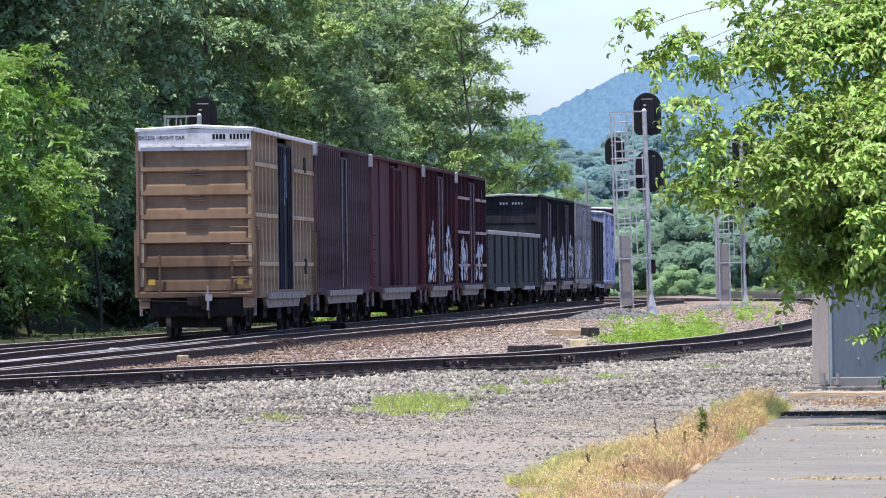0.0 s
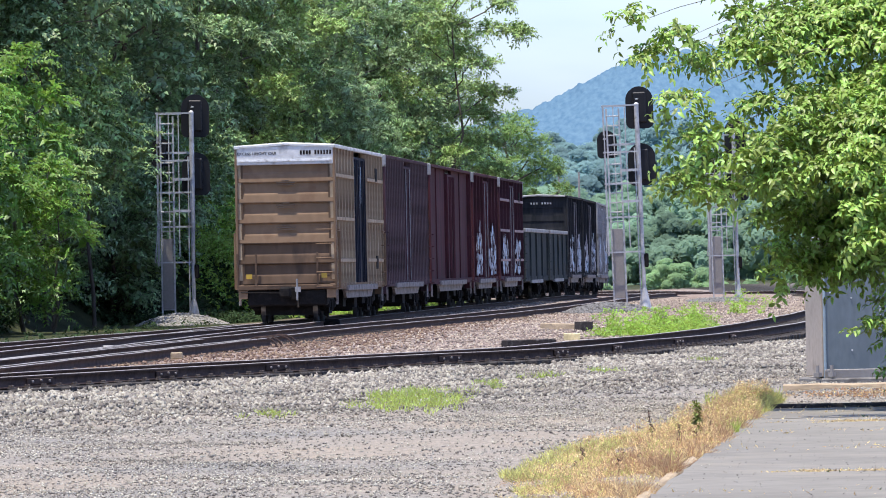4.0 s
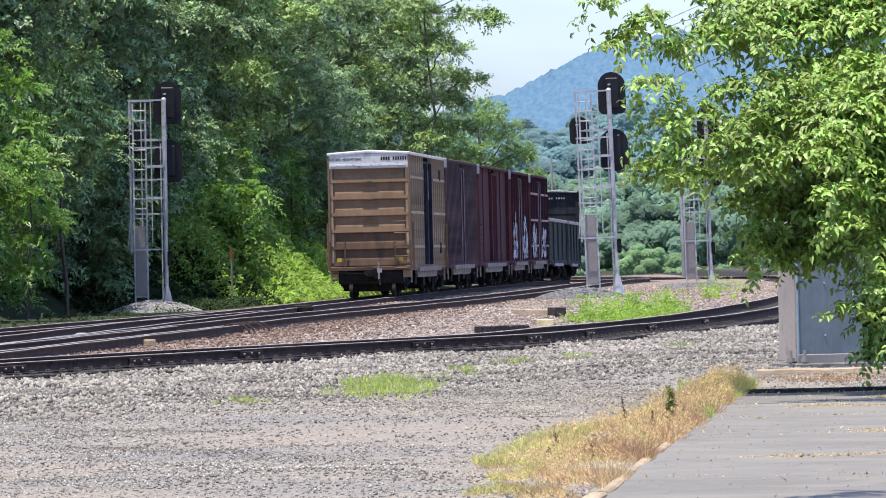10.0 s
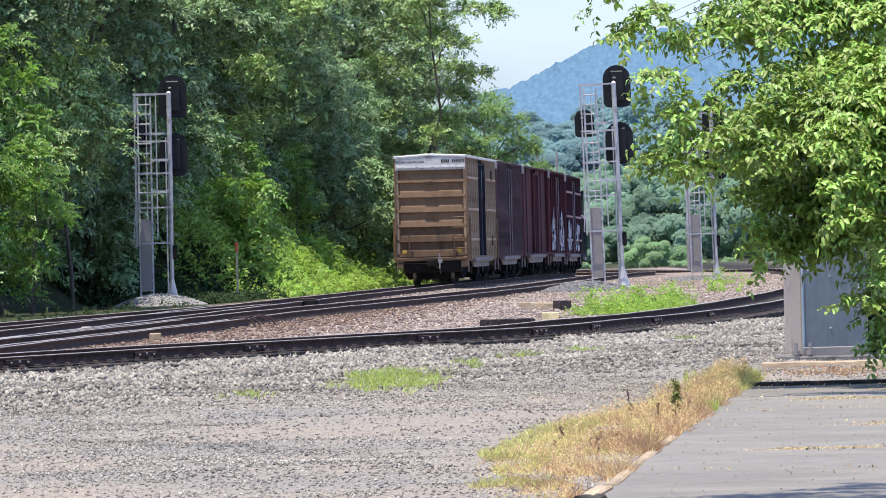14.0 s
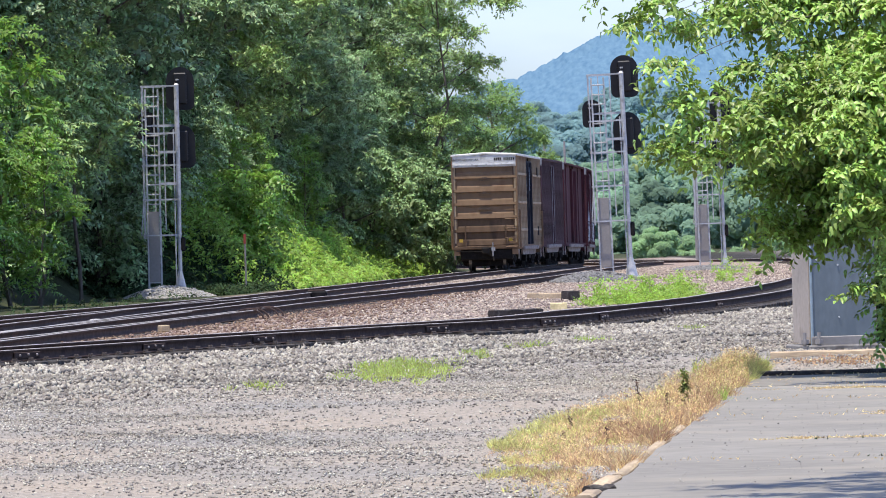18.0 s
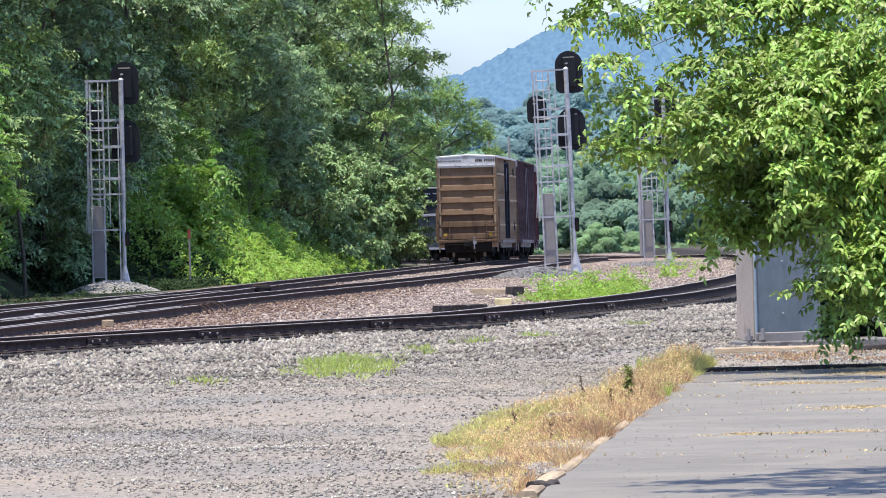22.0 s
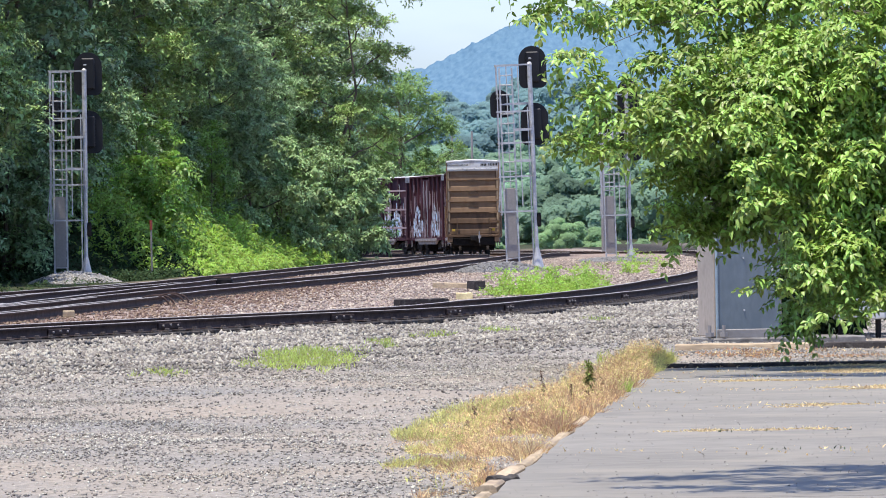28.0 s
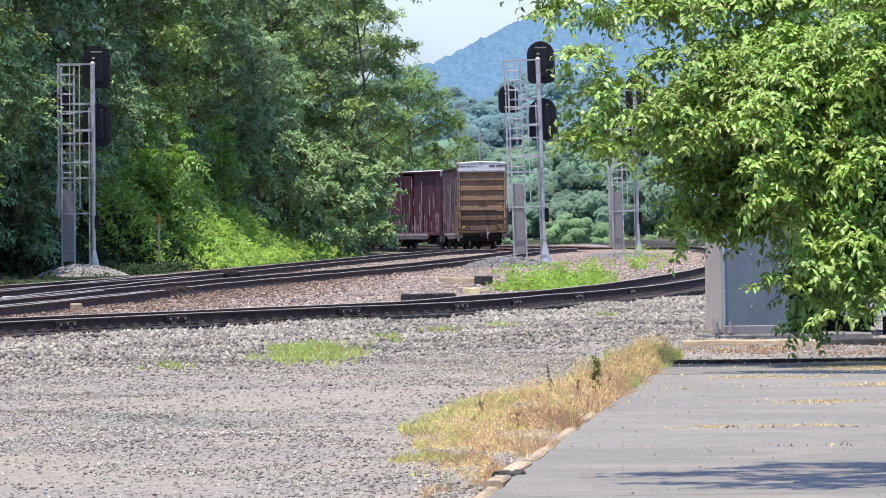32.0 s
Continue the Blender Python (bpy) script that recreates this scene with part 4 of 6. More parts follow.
def motions():
    """The train rolls away along the line; its wheels turn."""
    s = S_AT_155 - 0.55
    for car, length in TRAIN:
        walk(car, train_rows(s, length))
        s += length
    turn = -math.degrees(SPEED / 15 / 0.42)
    for w in WHEELS:
        at = w.matrix_basis.translation.copy()
        walk(w, [(k / 15, Matrix.Translation(at) @ pose(0, 0, 0, (turn * k) % 360, 0, 0)) for k in range(481)])


# ---- signals ----
def target_bm(w, hgt, thick=0.03):
    """An oval background plate: straight flanks, round top and bottom corners."""
    pts = []
    r = w / 2
    for k in range(13):
        a = math.pi * k / 12
        pts.append((r * math.cos(a), hgt / 2 - r + r * math.sin(a)))
    rc = r * 0.45
    for k in range(7):
        a = math.pi + math.pi / 2 * k / 6
        pts.append((-r + rc + rc * math.cos(a), -hgt / 2 + rc + rc * math.sin(a)))
    for k in range(7):
        a = 1.5 * math.pi + math.pi / 2 * k / 6
        pts.append((r - rc + rc * math.cos(a), -hgt / 2 + rc + rc * math.sin(a)))
    bm = bmesh.new()
    a = [bm.verts.new((x, -thick / 2, z)) for x, z in pts]
    b = [bm.verts.new((x, thick / 2, z)) for x, z in pts]
    bm.faces.new(a)
    bm.faces.new(b[::-1])
    n = len(pts)
    for i in range(n):
        bm.faces.new((a[i], b[i], b[(i + 1) % n], a[(i + 1) % n]))
    bmesh.ops.recalc_face_normals(bm, faces=bm.faces)
    return bm


def signal_head(signal, x, y, z, w, hgt, lamps):
    head = part("signal_head", target_bm(w, hgt), M["signal_black"], signal, "black oval signal head", at=Matrix.Translation((x, y, z)))
    part("lamp_housing", box_bm(-w * 0.24, w * 0.24, -0.2, -0.02, -hgt * 0.36, hgt * 0.36, bevel=0.04), M["signal_black"], head)
    part("mounting_bracket", rod_bm((-0.02, -0.12, hgt * 0.2), (-0.12, -0.3, hgt * 0.2), 0.03), M["steel"], head)
    for k in range(lamps):
        zz = (k - (lamps - 1) / 2) * hgt * 0.27
        bm = bmesh.new()
        n = 14
        for q in range(n):
            a0, a1 = math.pi * (-0.15 + 1.3 * q / n), math.pi * (-0.15 + 1.3 * (q + 1) / n)
            ring = [(0.13 * math.cos(a), yy, zz + 0.13 * math.sin(a)) for a in (a0, a1) for yy in (0.02, 0.3)]
            v = [bm.verts.new(p) for p in ring]
            bm.faces.new((v[0], v[1], v[3], v[2]))
        bmesh.ops.solidify(bm, geom=bm.faces[:], thickness=0.006)
        part("visor", bm, M["signal_black"], head)
        part("lens", rod_bm((0, 0.015, zz), (0, 0.03, zz), 0.1, n=16), M["lens"], head)
    return head


def build_signal(label, m, left_head=True):
    s = tagged(empty("railway_signal", m), label, "railway signal", "mast signals")
    part("foundation", box_bm(-0.42, 0.42, -0.42, 0.42, -0.35, 0.12, bevel=0.03), M["concrete"], s, "concrete footing")
    part("base_casting", add_rod(rod_bm((0, 0, 0.16), (0, 0, 0.85), 0.23, n=14, r2=0.075), (0, 0, 0.1), (0, 0, 0.16), 0.28, 14), M["steel"], s, "flared cast base")
    mast = part("mast", rod_bm((0, 0, 0.7), (0, 0, 3.2), 0.072, n=14), M["steel"], s, smooth=False)
    part("upper_mast", rod_bm((0, 0, 3.2), (0, 0, 7.33), 0.085, n=14), M["steel"], mast)
    part("mast_cap", rod_bm((0, 0, 7.33), (0, 0, 7.4), 0.1, n=14, r2=0.04), M["steel"], mast)
    part("junction_box", box_bm(0.05, 0.2, -0.12, 0.12, 1.55, 2.05, bevel=0.04), M["running"], mast)
    # ladder
    lad = part("ladder", add_box(box_bm(-1.11, -1.05, -0.22, -0.17, -0.1, 7.2), -0.67, -0.61, -0.22, -0.17, -0.1, 7.2), M["steel"], s)
    rung = finish(box_bm(-1.08, -0.64, -0.24, -0.15, -0.022, 0.022, bevel=0.006), "rung", M["steel"])
    for k in range(21):
        shared("rung", rung, lad, Matrix.Translation((0, 0, 0.14 + 0.34 * k)))
    part("climbing_shield", box_bm(-1.05, -0.68, -0.262, -0.23, 0.5, 2.95, bevel=0.01), M["grey_box"], s, "flat grey anti-climbing shield")
    # cage of flat hoops between ladder and mast
    for z in (2.12, 3.36, 4.55, 5.66, 7.3):
        bm = box_bm(-1.22, 0.06, -0.49, -0.46, z - 0.026, z + 0.026)
        add_box(bm, -1.22, 0.06, 0.46, 0.49, z - 0.026, z + 0.026)
        add_box(bm, -1.235, -1.22, -0.49, 0.49, z - 0.026, z + 0.026)
        part("cage_hoop", bm, M["steel"], s)
    for x, y in ((-1.19, -0.475), (-1.19, 0.475), (-0.82, 0.475), (-0.44, -0.475)):
        z0 = 2.0 if x < -1 else 2.3
        part("cage_bar", box_bm(x - 0.018, x + 0.018, y - 0.012, y + 0.012, z0, 7.3), M["steel"], s)
    part("cage_brace", rod_bm((-1.2, -0.47, 3.3), (-1.3, -0.47, 2.12), 0.02, n=6), M["steel"], s)
    # working platforms
    for z in (3.9, 5.0):
        bm = box_bm(-0.64, -0.04, -0.44, -0.42, z - 0.04, z + 0.05)
        plat = part("platform", bm, M["steel"], s, "steel grating platform")
        bar = finish(box_bm(-0.62, -0.06, -0.42, -0.34, z, z + 0.04), "grating_bar", M["steel"])
        for k in range(3):
            shared("grating_bar", bar, plat, Matrix.Translation((0, 0.34 * k, 0)))
    part("cable_conduit", rod_bm((-0.13, -0.1, 0.3), (-0.13, -0.1, 5.8), 0.025, n=6), M["steel"], s)
    signal_head(s, 0.12, 0.34, 7.22, 0.98, 1.5, 3)
    signal_head(s, 0.12, 0.34, 5.2, 0.98, 1.5, 3)
    signal_head(s, -1.08, 0.62, 5.96, 0.7, 0.98, 2)
    part("head_arm", box_bm(-1.1, 0.0, 0.5, 0.56, 5.9, 5.98), M["steel"], s)
    return s


build_signal("galvanised mast signal with caged ladder and black heads beside the bend", pose(7.36, 230, -0.22, 0, -1.4, 0))
build_signal("galvanised mast signal with caged ladder before the dark wood", pose(-8.46, 226, -0.30, 0, 0.3, 0))
build_signal("galvanised mast signal farther off, half behind leaves", pose(13.0, 280, -0.36, 0, -0.8, 0))


def stones(name, label, xy, z, size, mat, flat=0.7, seed=1, small=False):
    """Many broken stones as one loose cover."""
    g = np.random.default_rng(seed)
    n = len(xy)
    base = np.array([(1, 0, 0), (-1, 0, 0), (0, 1, 0), (0, -1, 0), (0, 0, 1), (0, 0, -1)], float)
    if small:
        base = np.array([(1, 1, 1), (-1, -1, 1), (-1, 1, -1), (1, -1, -1)]) * 0.75
    c = len(base)
    v = base[None] * g.uniform(0.45, 1.35, (n, c, 1)) + g.uniform(-0.55, 0.55, (n, c, 3))
    q = g.normal(size=(n, 4))
    q /= np.linalg.norm(q, axis=1)[:, None]
    w, x, y, zq = q.T
    rot = np.stack([1 - 2 * (y * y + zq * zq), 2 * (x * y - zq * w), 2 * (x * zq + y * w), 2 * (x * y + zq * w), 1 - 2 * (x * x + zq * zq), 2 * (y * zq - x * w),
                    2 * (x * zq - y * w), 2 * (y * zq + x * w), 1 - 2 * (x * x + y * y)], -1).reshape(n, 3, 3)
    v = np.einsum("nij,nkj->nki", rot, v) * size[:, None, None]
    v[:, :, 2] *= flat
    v[:, :, 0] += xy[:, 0, None]
    v[:, :, 1] += xy[:, 1, None]
    v[:, :, 2] += (z + size * flat * 0.35)[:, None]
    tri = np.array([(0, 2, 4), (2, 1, 4), (1, 3, 4), (3, 0, 4), (2, 0, 5), (1, 2, 5), (3, 1, 5), (0, 3, 5)])
    if small:
        tri = np.array([(0, 1, 2), (0, 3, 1), (0, 2, 3), (1, 3, 2)])
    f = (np.arange(n)[:, None, None] * c + tri[None]).reshape(-1, 3)
    return tagged(new(name, np_mesh(name, v.reshape(-1, 3), f, mat)), label, "gravel", kind="stuff")


def mound(name, label, x, y, rx, ry, hgt, seed, n=1500, mat="stone_mound", size=(0.05, 0.11)):
    g = np.random.default_rng(seed)
    r, a = np.sqrt(g.uniform(0, 1, n)), g.uniform(0, 2 * np.pi, n)
    xy = np.stack([x + rx * r * np.cos(a), y + ry * r * np.sin(a)], 1)
    z = ground_height(xy[:, 0], xy[:, 1]) + hgt * np.clip(1 - r ** 2, 0, 1) * g.uniform(0.75, 1, n)
    stones(name, label, xy, z, g.uniform(*size, n), M[mat], 0.8, seed)


mound("stone_mound", "low pale mound of crushed stone round a signal footing", -8.8, 224.5, 1.6, 2.6, 0.36, 21, 7000, "stone_mound", (0.025, 0.06))
mound("stone_mound", "low grey mound of crushed stone round a signal footing", 5.9, 223, 1.6, 5.0, 0.3, 22, 6000, "mound_grey", (0.025, 0.06))
mound("stone_mound", "low grey mound of crushed stone at the farther signal", 11.9, 272, 1.5, 6.0, 0.15, 23, 5000, "mound_grey", (0.03, 0.07))


# ---- paved strip, kerb and cabinet ----
def pave_edge(y):
    return 0.94 + (y - 39.0) * 0.0797


def build_pavement():
    pav = tagged(empty("pavement"), "worn grey asphalt strip with weedy cracks", "pavement", kind="structure")
    cuts = [18, 26, 33, 38.2, 46.0, 57.0, 67.6, 72.3]
    rnd = random.Random(5)
    for y0, y1 in zip(cuts, cuts[1:]):
        bm = bmesh.new()
        n = 16
        top = []
        gap = 0.022
        for k in range(n + 1):
            y = y0 + gap + (y1 - y0 - 2 * gap) * k / n
            top.append((pave_edge(y) + rnd.uniform(-0.018, 0.018), y))
        row = [bm.verts.new((x, y, -0.2 + rnd.uniform(-0.004, 0.004))) for x, y in top]
        rrow = [bm.verts.new((x + 14, y, -0.2)) for x, y in top]
        lrow = [bm.verts.new((x - 0.03, y, -0.36)) for x, y in top]
        for k in range(n):
            bm.faces.new((row[k], rrow[k], rrow[k + 1], row[k + 1]))
            bm.faces.new((lrow[k], row[k], row[k + 1], lrow[k + 1]))
        for k in (0, n):
            b = [bm.verts.new((v.co.x, v.co.y, -0.36)) for v in (rrow[k],)]
            bm.faces.new((row[k], lrow[k], b[0], rrow[k]))
        bmesh.ops.recalc_face_normals(bm, faces=bm.faces)
        part("asphalt_slab", bm, M["asphalt"], pav)
    return pav


build_pavement()


def timber_piece(label, a, b, w, h, mat, seed, name="kerb_timber"):
    rnd = random.Random(seed)
    a, b = Vector(a), Vector(b)
    ln = (b - a).length
    bm = bmesh.new()
    n = 8
    rows = []
    for k in range(n + 1):
        y = ln * k / n
        dx, dz = rnd.uniform(-0.005, 0.005), rnd.uniform(-0.006, 0.006)
        rows.append([bm.verts.new((x + dx, y, z + dz)) for x, z in ((-w / 2, 0), (w / 2, 0), (w / 2 - 0.01, h - 0.015), (w / 2 - 0.03, h), (-w / 2 + 0.03, h), (-w / 2 + 0.01, h - 0.015))])
    for r, q in zip(rows, rows[1:]):
        for i in range(6):
            bm.faces.new((r[i], r[(i + 1) % 6], q[(i + 1) % 6], q[i]))
    bm.faces.new(rows[0][::-1])
    bm.faces.new(rows[-1])
    bmesh.ops.recalc_face_normals(bm, faces=bm.faces)
    d = b - a
    ob = new(name, finish(bm, name, M[mat]))
    ob.matrix_basis = Matrix.Translation(a) @ Matrix.Rotation(math.atan2(-d.x, d.y), 4, "Z")
    return tagged(ob, label, "timber")


for y0, y1, mat, w, lab in ((40.4, 43.9, "timber", 0.14, "pale bleached kerb timber along the asphalt"), (44.6, 48.4, "timber_grey", 0.16, "weathered kerb timber overgrown with dry grass"),
                            (48.7, 52.6, "timber_grey", 0.16, "weathered kerb timber overgrown with dry grass"), (52.9, 57.4, "timber_grey", 0.15, "weathered kerb timber overgrown with dry grass"),
                            (36.0, 40.1, "timber_grey", 0.15, "weathered kerb timber along the asphalt"), (58, 63, "timber_grey", 0.14, "weathered kerb timber overgrown with dry grass")):
    timber_piece(lab, (pave_edge(y0) - 0.1, y0, -0.27), (pave_edge(y1) - 0.09, y1, -0.27), w if mat == "timber" else w * 0.7, 0.075 if mat == "timber" else 0.05, mat, int(y0))
timber_piece("small dark block at the end of the kerb timbers", (1.0, 41.4, -0.22), (1.16, 41.5, -0.22), 0.12, 0.05, "tie", 90, "block")
timber_piece("bleached plank lying before the cabinet footing", (4.5, 84.4, -0.25), (6.25, 83.9, -0.25), 0.3, 0.09, "timber", 91, "plank")
timber_piece("dark old plank lying before the cabinet footing", (6.27, 83.9, -0.25), (8.6, 83.4, -0.25), 0.3, 0.09, "tie", 92, "plank")
timber_piece("dark timber edging across the end of the asphalt", (3.6, 72.7, -0.26), (9.5, 72.3, -0.26), 0.16, 0.1, "tie", 93, "edging_timber")
# discarded ties and blocks by the siding
timber_piece("old tie dropped on the ballast", (1.35, 131.6, -0.2), (2.35, 132.4, -0.2), 0.22, 0.15, "tie", 31, "old_tie")
timber_piece("old tie dropped on the ballast", (2.75, 168.0, -0.2), (3.7, 164.0, -0.2), 0.22, 0.16, "timber_grey", 32, "old_tie")
timber_piece("dark block dropped on the ballast", (3.45, 160.0, -0.2), (3.75, 160.2, -0.2), 0.3, 0.25, "tie", 33, "old_tie")
timber_piece("cream-painted block in the weeds", (2.72, 140.6, -0.2), (3.08, 140.6, -0.2), 0.26, 0.17, "cream", 34, "painted_block")


def build_cabinet():
    c = tagged(empty("relay_cabinet", pose(5.30, 89.7, -0.31, 0, 0, 9)), "grey sheet-metal relay cabinet with a tan side on a concrete footing", "cabinet")
    part("footing", box_bm(-0.06, 2.1, -0.2, 1.3, -0.1, 0.12, bevel=0.02), M["footing"], c, "low concrete footing")
    part("body", box_bm(0.0, 0.96, 0.02, 1.05, 0.14, 2.0, bevel=0.01), M["cabinet_side"], c, "tan side walls")
    part("door", box_bm(0.05, 0.94, -0.015, 0.02, 0.17, 1.96, bevel=0.006), M["cabinet_face"], c, "weathered grey-blue front door")
    part("corner_post", rod_bm((0.035, -0.025, 0.12), (0.035, -0.025, 2.0), 0.02, n=8), M["cabinet_edge"], c, "pale blue-grey corner strip")
    part("roof_cap", box_bm(-0.05, 1.01, -0.08, 1.1, 2.0, 2.08, bevel=0.02), M["steel"], c)
    part("door_handle", add_rod(rod_bm((0.82, -0.05, 0.95), (0.82, -0.05, 1.15), 0.012), (0.82, 0, 1.05), (0.82, -0.05, 1.05), 0.012), M["steel"], c)
    for x in (-0.1, 0.1):
        part("anchor_bolt", add_rod(rod_bm((x, -0.14, 0.1), (x, -0.14, 0.3), 0.025), (x, -0.14, 0.14), (x, -0.14, 0.2), 0.06, 6), M["grey_box"], c)
    part("plinth", box_bm(0.02, 0.94, -0.06, 0.02, 0.1, 0.24, bevel=0.01), M["grey_box"], c, "dark grey base rail")
    for x, z in ((0.12, 1.3), (0.42, 1.22), (0.42, 0.5)):
        part("rivet", rod_bm((x, -0.03, z), (x, -0.01, z), 0.012), M["steel"], c)
    b = tagged(empty("utility_box", pose(7.05, 90.6, -0.2)), "pale utility box on dark legs behind the leaves", "cabinet")
    part("body", box_bm(0, 0.7, 0, 0.6, 0.22, 1.3, bevel=0.02), M["silver"], b)
    for x in (0.08, 0.6):
        part("leg", rod_bm((x, 0.1, -0.05), (x, 0.1, 0.22), 0.04), M["running"], b)


build_cabinet()


def small_rail_items():
    # bent rail anchors / cover hoops of the turnout beside the second line
    for k in range(4):
        bm = bmesh.new()
        rings = []
        for a in np.linspace(0, math.pi, 13):
            ring = []
            for q in range(6):
                e = q * math.pi / 3
                r = 0.34 + 0.022 * math.cos(e)
                ring.append(bm.verts.new((r * math.cos(a) - 0.1, 0.022 * math.sin(e), 0.65 * r * math.sin(a))))
            rings.append(ring)
        for r0, r1 in zip(rings, rings[1:]):
            for q in range(6):
                bm.faces.new((r0[q], r0[(q + 1) % 6], r1[(q + 1) % 6], r1[q]))
        i = int(np.argmin(abs(CURVE_B[:, 1] - (138.0 + 1.6 * k))))
        p = side_of(CURVE_B, 1.25)[i]
        ob = new("rail_hoop", finish(bm, "rail_hoop", M["rail_side"]))
        ob.matrix_basis = pose(p[0], p[1], -0.17, 0, 0, -4)
        tagged(ob, "bent dark steel hoop beside the turnout rail", "rail fitting", "turnout hoops")
    # switch machine on long ties beside the freight line
    for y, side in ((186, 0.9), (118, -2.1)):
        x = a_of_y(y)
        s = tagged(empty("switch_machine", pose(x + side, y, -0.17)), "dark low switch machine between the rails", "switch machine")
        part("case", box_bm(-0.3, 0.3, -0.45, 0.45, 0.0, 0.2, bevel=0.04), M["running"], s)
        part("lid", box_bm(-0.24, 0.24, -0.3, 0.2, 0.2, 0.24, bevel=0.015), M["rail_side"], s)
        part("throw_rod", rod_bm((-1.6, 0, 0.06), (0, 0, 0.06), 0.03), M["rail_top"], s)
    for x, y, mat, lab in ((-5.62, 126.5, "timber", "yellowish marker block on the tie ends"), (-6.9, 136, "concrete", "pale block on the tie ends"), (-4.9, 121.8, "timber_grey", "pale wooden wedge by the rail")):
        bm = box_bm(-0.09, 0.09, -0.12, 0.12, 0, 0.13, bevel=0.02)
        tagged(part("marker_block", bm, M[mat], at=pose(x, y, -0.17, 0, 0, 20)), lab, "block")
    # marker post before the wood
    p = tagged(empty("marker_post", pose(-6.35, 232, -0.1)), "thin post with a red top at the edge of the wood", "post")
    part("shaft", rod_bm((0, 0, -0.2), (0, 0, 1.9), 0.035), M["grey_box"], p)
    part("red_top", rod_bm((0, 0, 1.55), (0, 0, 1.9), 0.05), M["red_plate"], p)


small_rail_items()


def utility_pole(x, y, hgt, arms=1):
    p = tagged(empty("utility_pole", pose(x, y, -0.4)), "weathered wooden utility pole rising from the far trees", "utility pole", "utility poles")
    part("shaft", rod_bm((0, 0, 0), (0, 0, hgt), 0.12, n=10, r2=0.08), M["pole_wood"], p)
    for k in range(arms):
        part("crossarm", box_bm(-1.2, 1.2, -0.06, 0.06, hgt - 0.6 - k, hgt - 0.45 - k), M["pole_wood"], p)


utility_pole(10.7, 482, 8.8, 0)
utility_pole(9.6, 502, 8.9, 0)
utility_pole(17.5, 415, 7.0, 0)


# ---- plants ----
def leaf_arrays(base, axis, normal, length, width, bend=0.25, two=False):
    """Leaf blades: base points, directions, face normals. Quads folded along the rib."""
    side = np.cross(axis, normal)
    side /= np.linalg.norm(side, axis=1)[:, None] + 1e-9
    L, W = length[:, None], width[:, None]
    tip = base + axis * L - normal * L * bend
    mid = base + axis * L * 0.45 + normal * L * 0.04
    a, b = mid + side * W / 2 + normal * W * 0.2, mid - side * W / 2 + normal * W * 0.2
    n = len(base)
    if not two:
        v = np.stack([base, a, tip, b], 1).reshape(-1, 3)
        f = np.arange(n)[:, None] * 4 + np.array([0, 1, 2, 3])
        return v, f
    m2 = base + axis * L * 0.75 - normal * L * bend * 0.4
    a2, b2 = m2 + side * W * 0.36 + normal * W * 0.1, m2 - side * W * 0.36 + normal * W * 0.1
    v = np.stack([base, a, a2, tip, b2, b, mid], 1).reshape(-1, 3)
    tri = np.arange(n)[:, None, None] * 7 + np.array([(0, 1, 6), (1, 2, 6), (6, 2, 3), (0, 6, 5), (5, 6, 4), (6, 3, 4)])[None]
    return v, tri.reshape(-1, 3)


def unit(v):
    return v / (np.linalg.norm(v, axis=-1, keepdims=True) + 1e-9)


def sprays(g, centres, outward, twig, leaves, leaf_len, leaf_w, droop=0.35, up=0.7, two=False, jitter=0.35, hang=0.25, wild=0.18):
    """Leafy twigs: leaflets set in pairs along a drooping stem."""
    n = len(centres)
    d = unit(outward + g.normal(0, 0.45, (n, 3)) + np.array([0, 0, 0.1]))
    nrm = unit(np.array([0, 0, 1.0]) * up + outward * 0.75 + g.normal(0, wild, (n, 3)))
    lens = twig * g.uniform(0.6, 1.25, n)
    B, A, N, L, W = [], [], [], [], []
    for k in range(leaves):
        f = (k // 2 + 0.6) / (leaves / 2)
        sgn = 1 if k % 2 else -1
        p = centres + d * (lens * f)[:, None]
        p[:, 2] -= droop * lens * f * f
        s = unit(np.cross(d, nrm))
        ax = unit(d * 0.55 + s * sgn * 0.8 + g.normal(0, jitter, (n, 3)) - np.array([0, 0, hang]))
        B.append(p), A.append(ax), N.append(unit(nrm + g.normal(0, wild * 0.9, (n, 3))))
        L.append(leaf_len * g.uniform(0.65, 1.2, n)), W.append(leaf_w * g.uniform(0.7, 1.2, n))
    return leaf_arrays(np.concatenate(B), np.concatenate(A), np.concatenate(N), np.concatenate(L), np.concatenate(W), two=two)


def lump_points(g, lumps, n, fall=0.0):
    """Points and outward directions near the skins of many ellipsoids, mostly on their upper, outer sides; boughs fall outwards."""
    lumps = np.asarray(lumps, float)
    vol = (lumps[:, 3] * lumps[:, 4] + lumps[:, 3] * lumps[:, 5]) ** 1.0
    pick = g.choice(len(lumps), n, p=vol / vol.sum())
    d = unit(g.normal(size=(n, 3)) + np.array([0, 0, 1.0]))
    r = g.uniform(0.78, 1.0, n) * (1 + 0.18 * np.sin(d[:, 0] * 7 + pick) * np.sin(d[:, 2] * 6 + pick * 2))
    off = d * r[:, None] * lumps[pick, 3:6]
    if fall:
        away = unit(lumps[:, :2])[pick]
        off[:, 2] -= fall * (off[:, :2] * away).sum(1)
        d = unit(d + np.concatenate([away * fall, np.zeros((n, 1))], 1))
    return lumps[pick, :3] + off, d


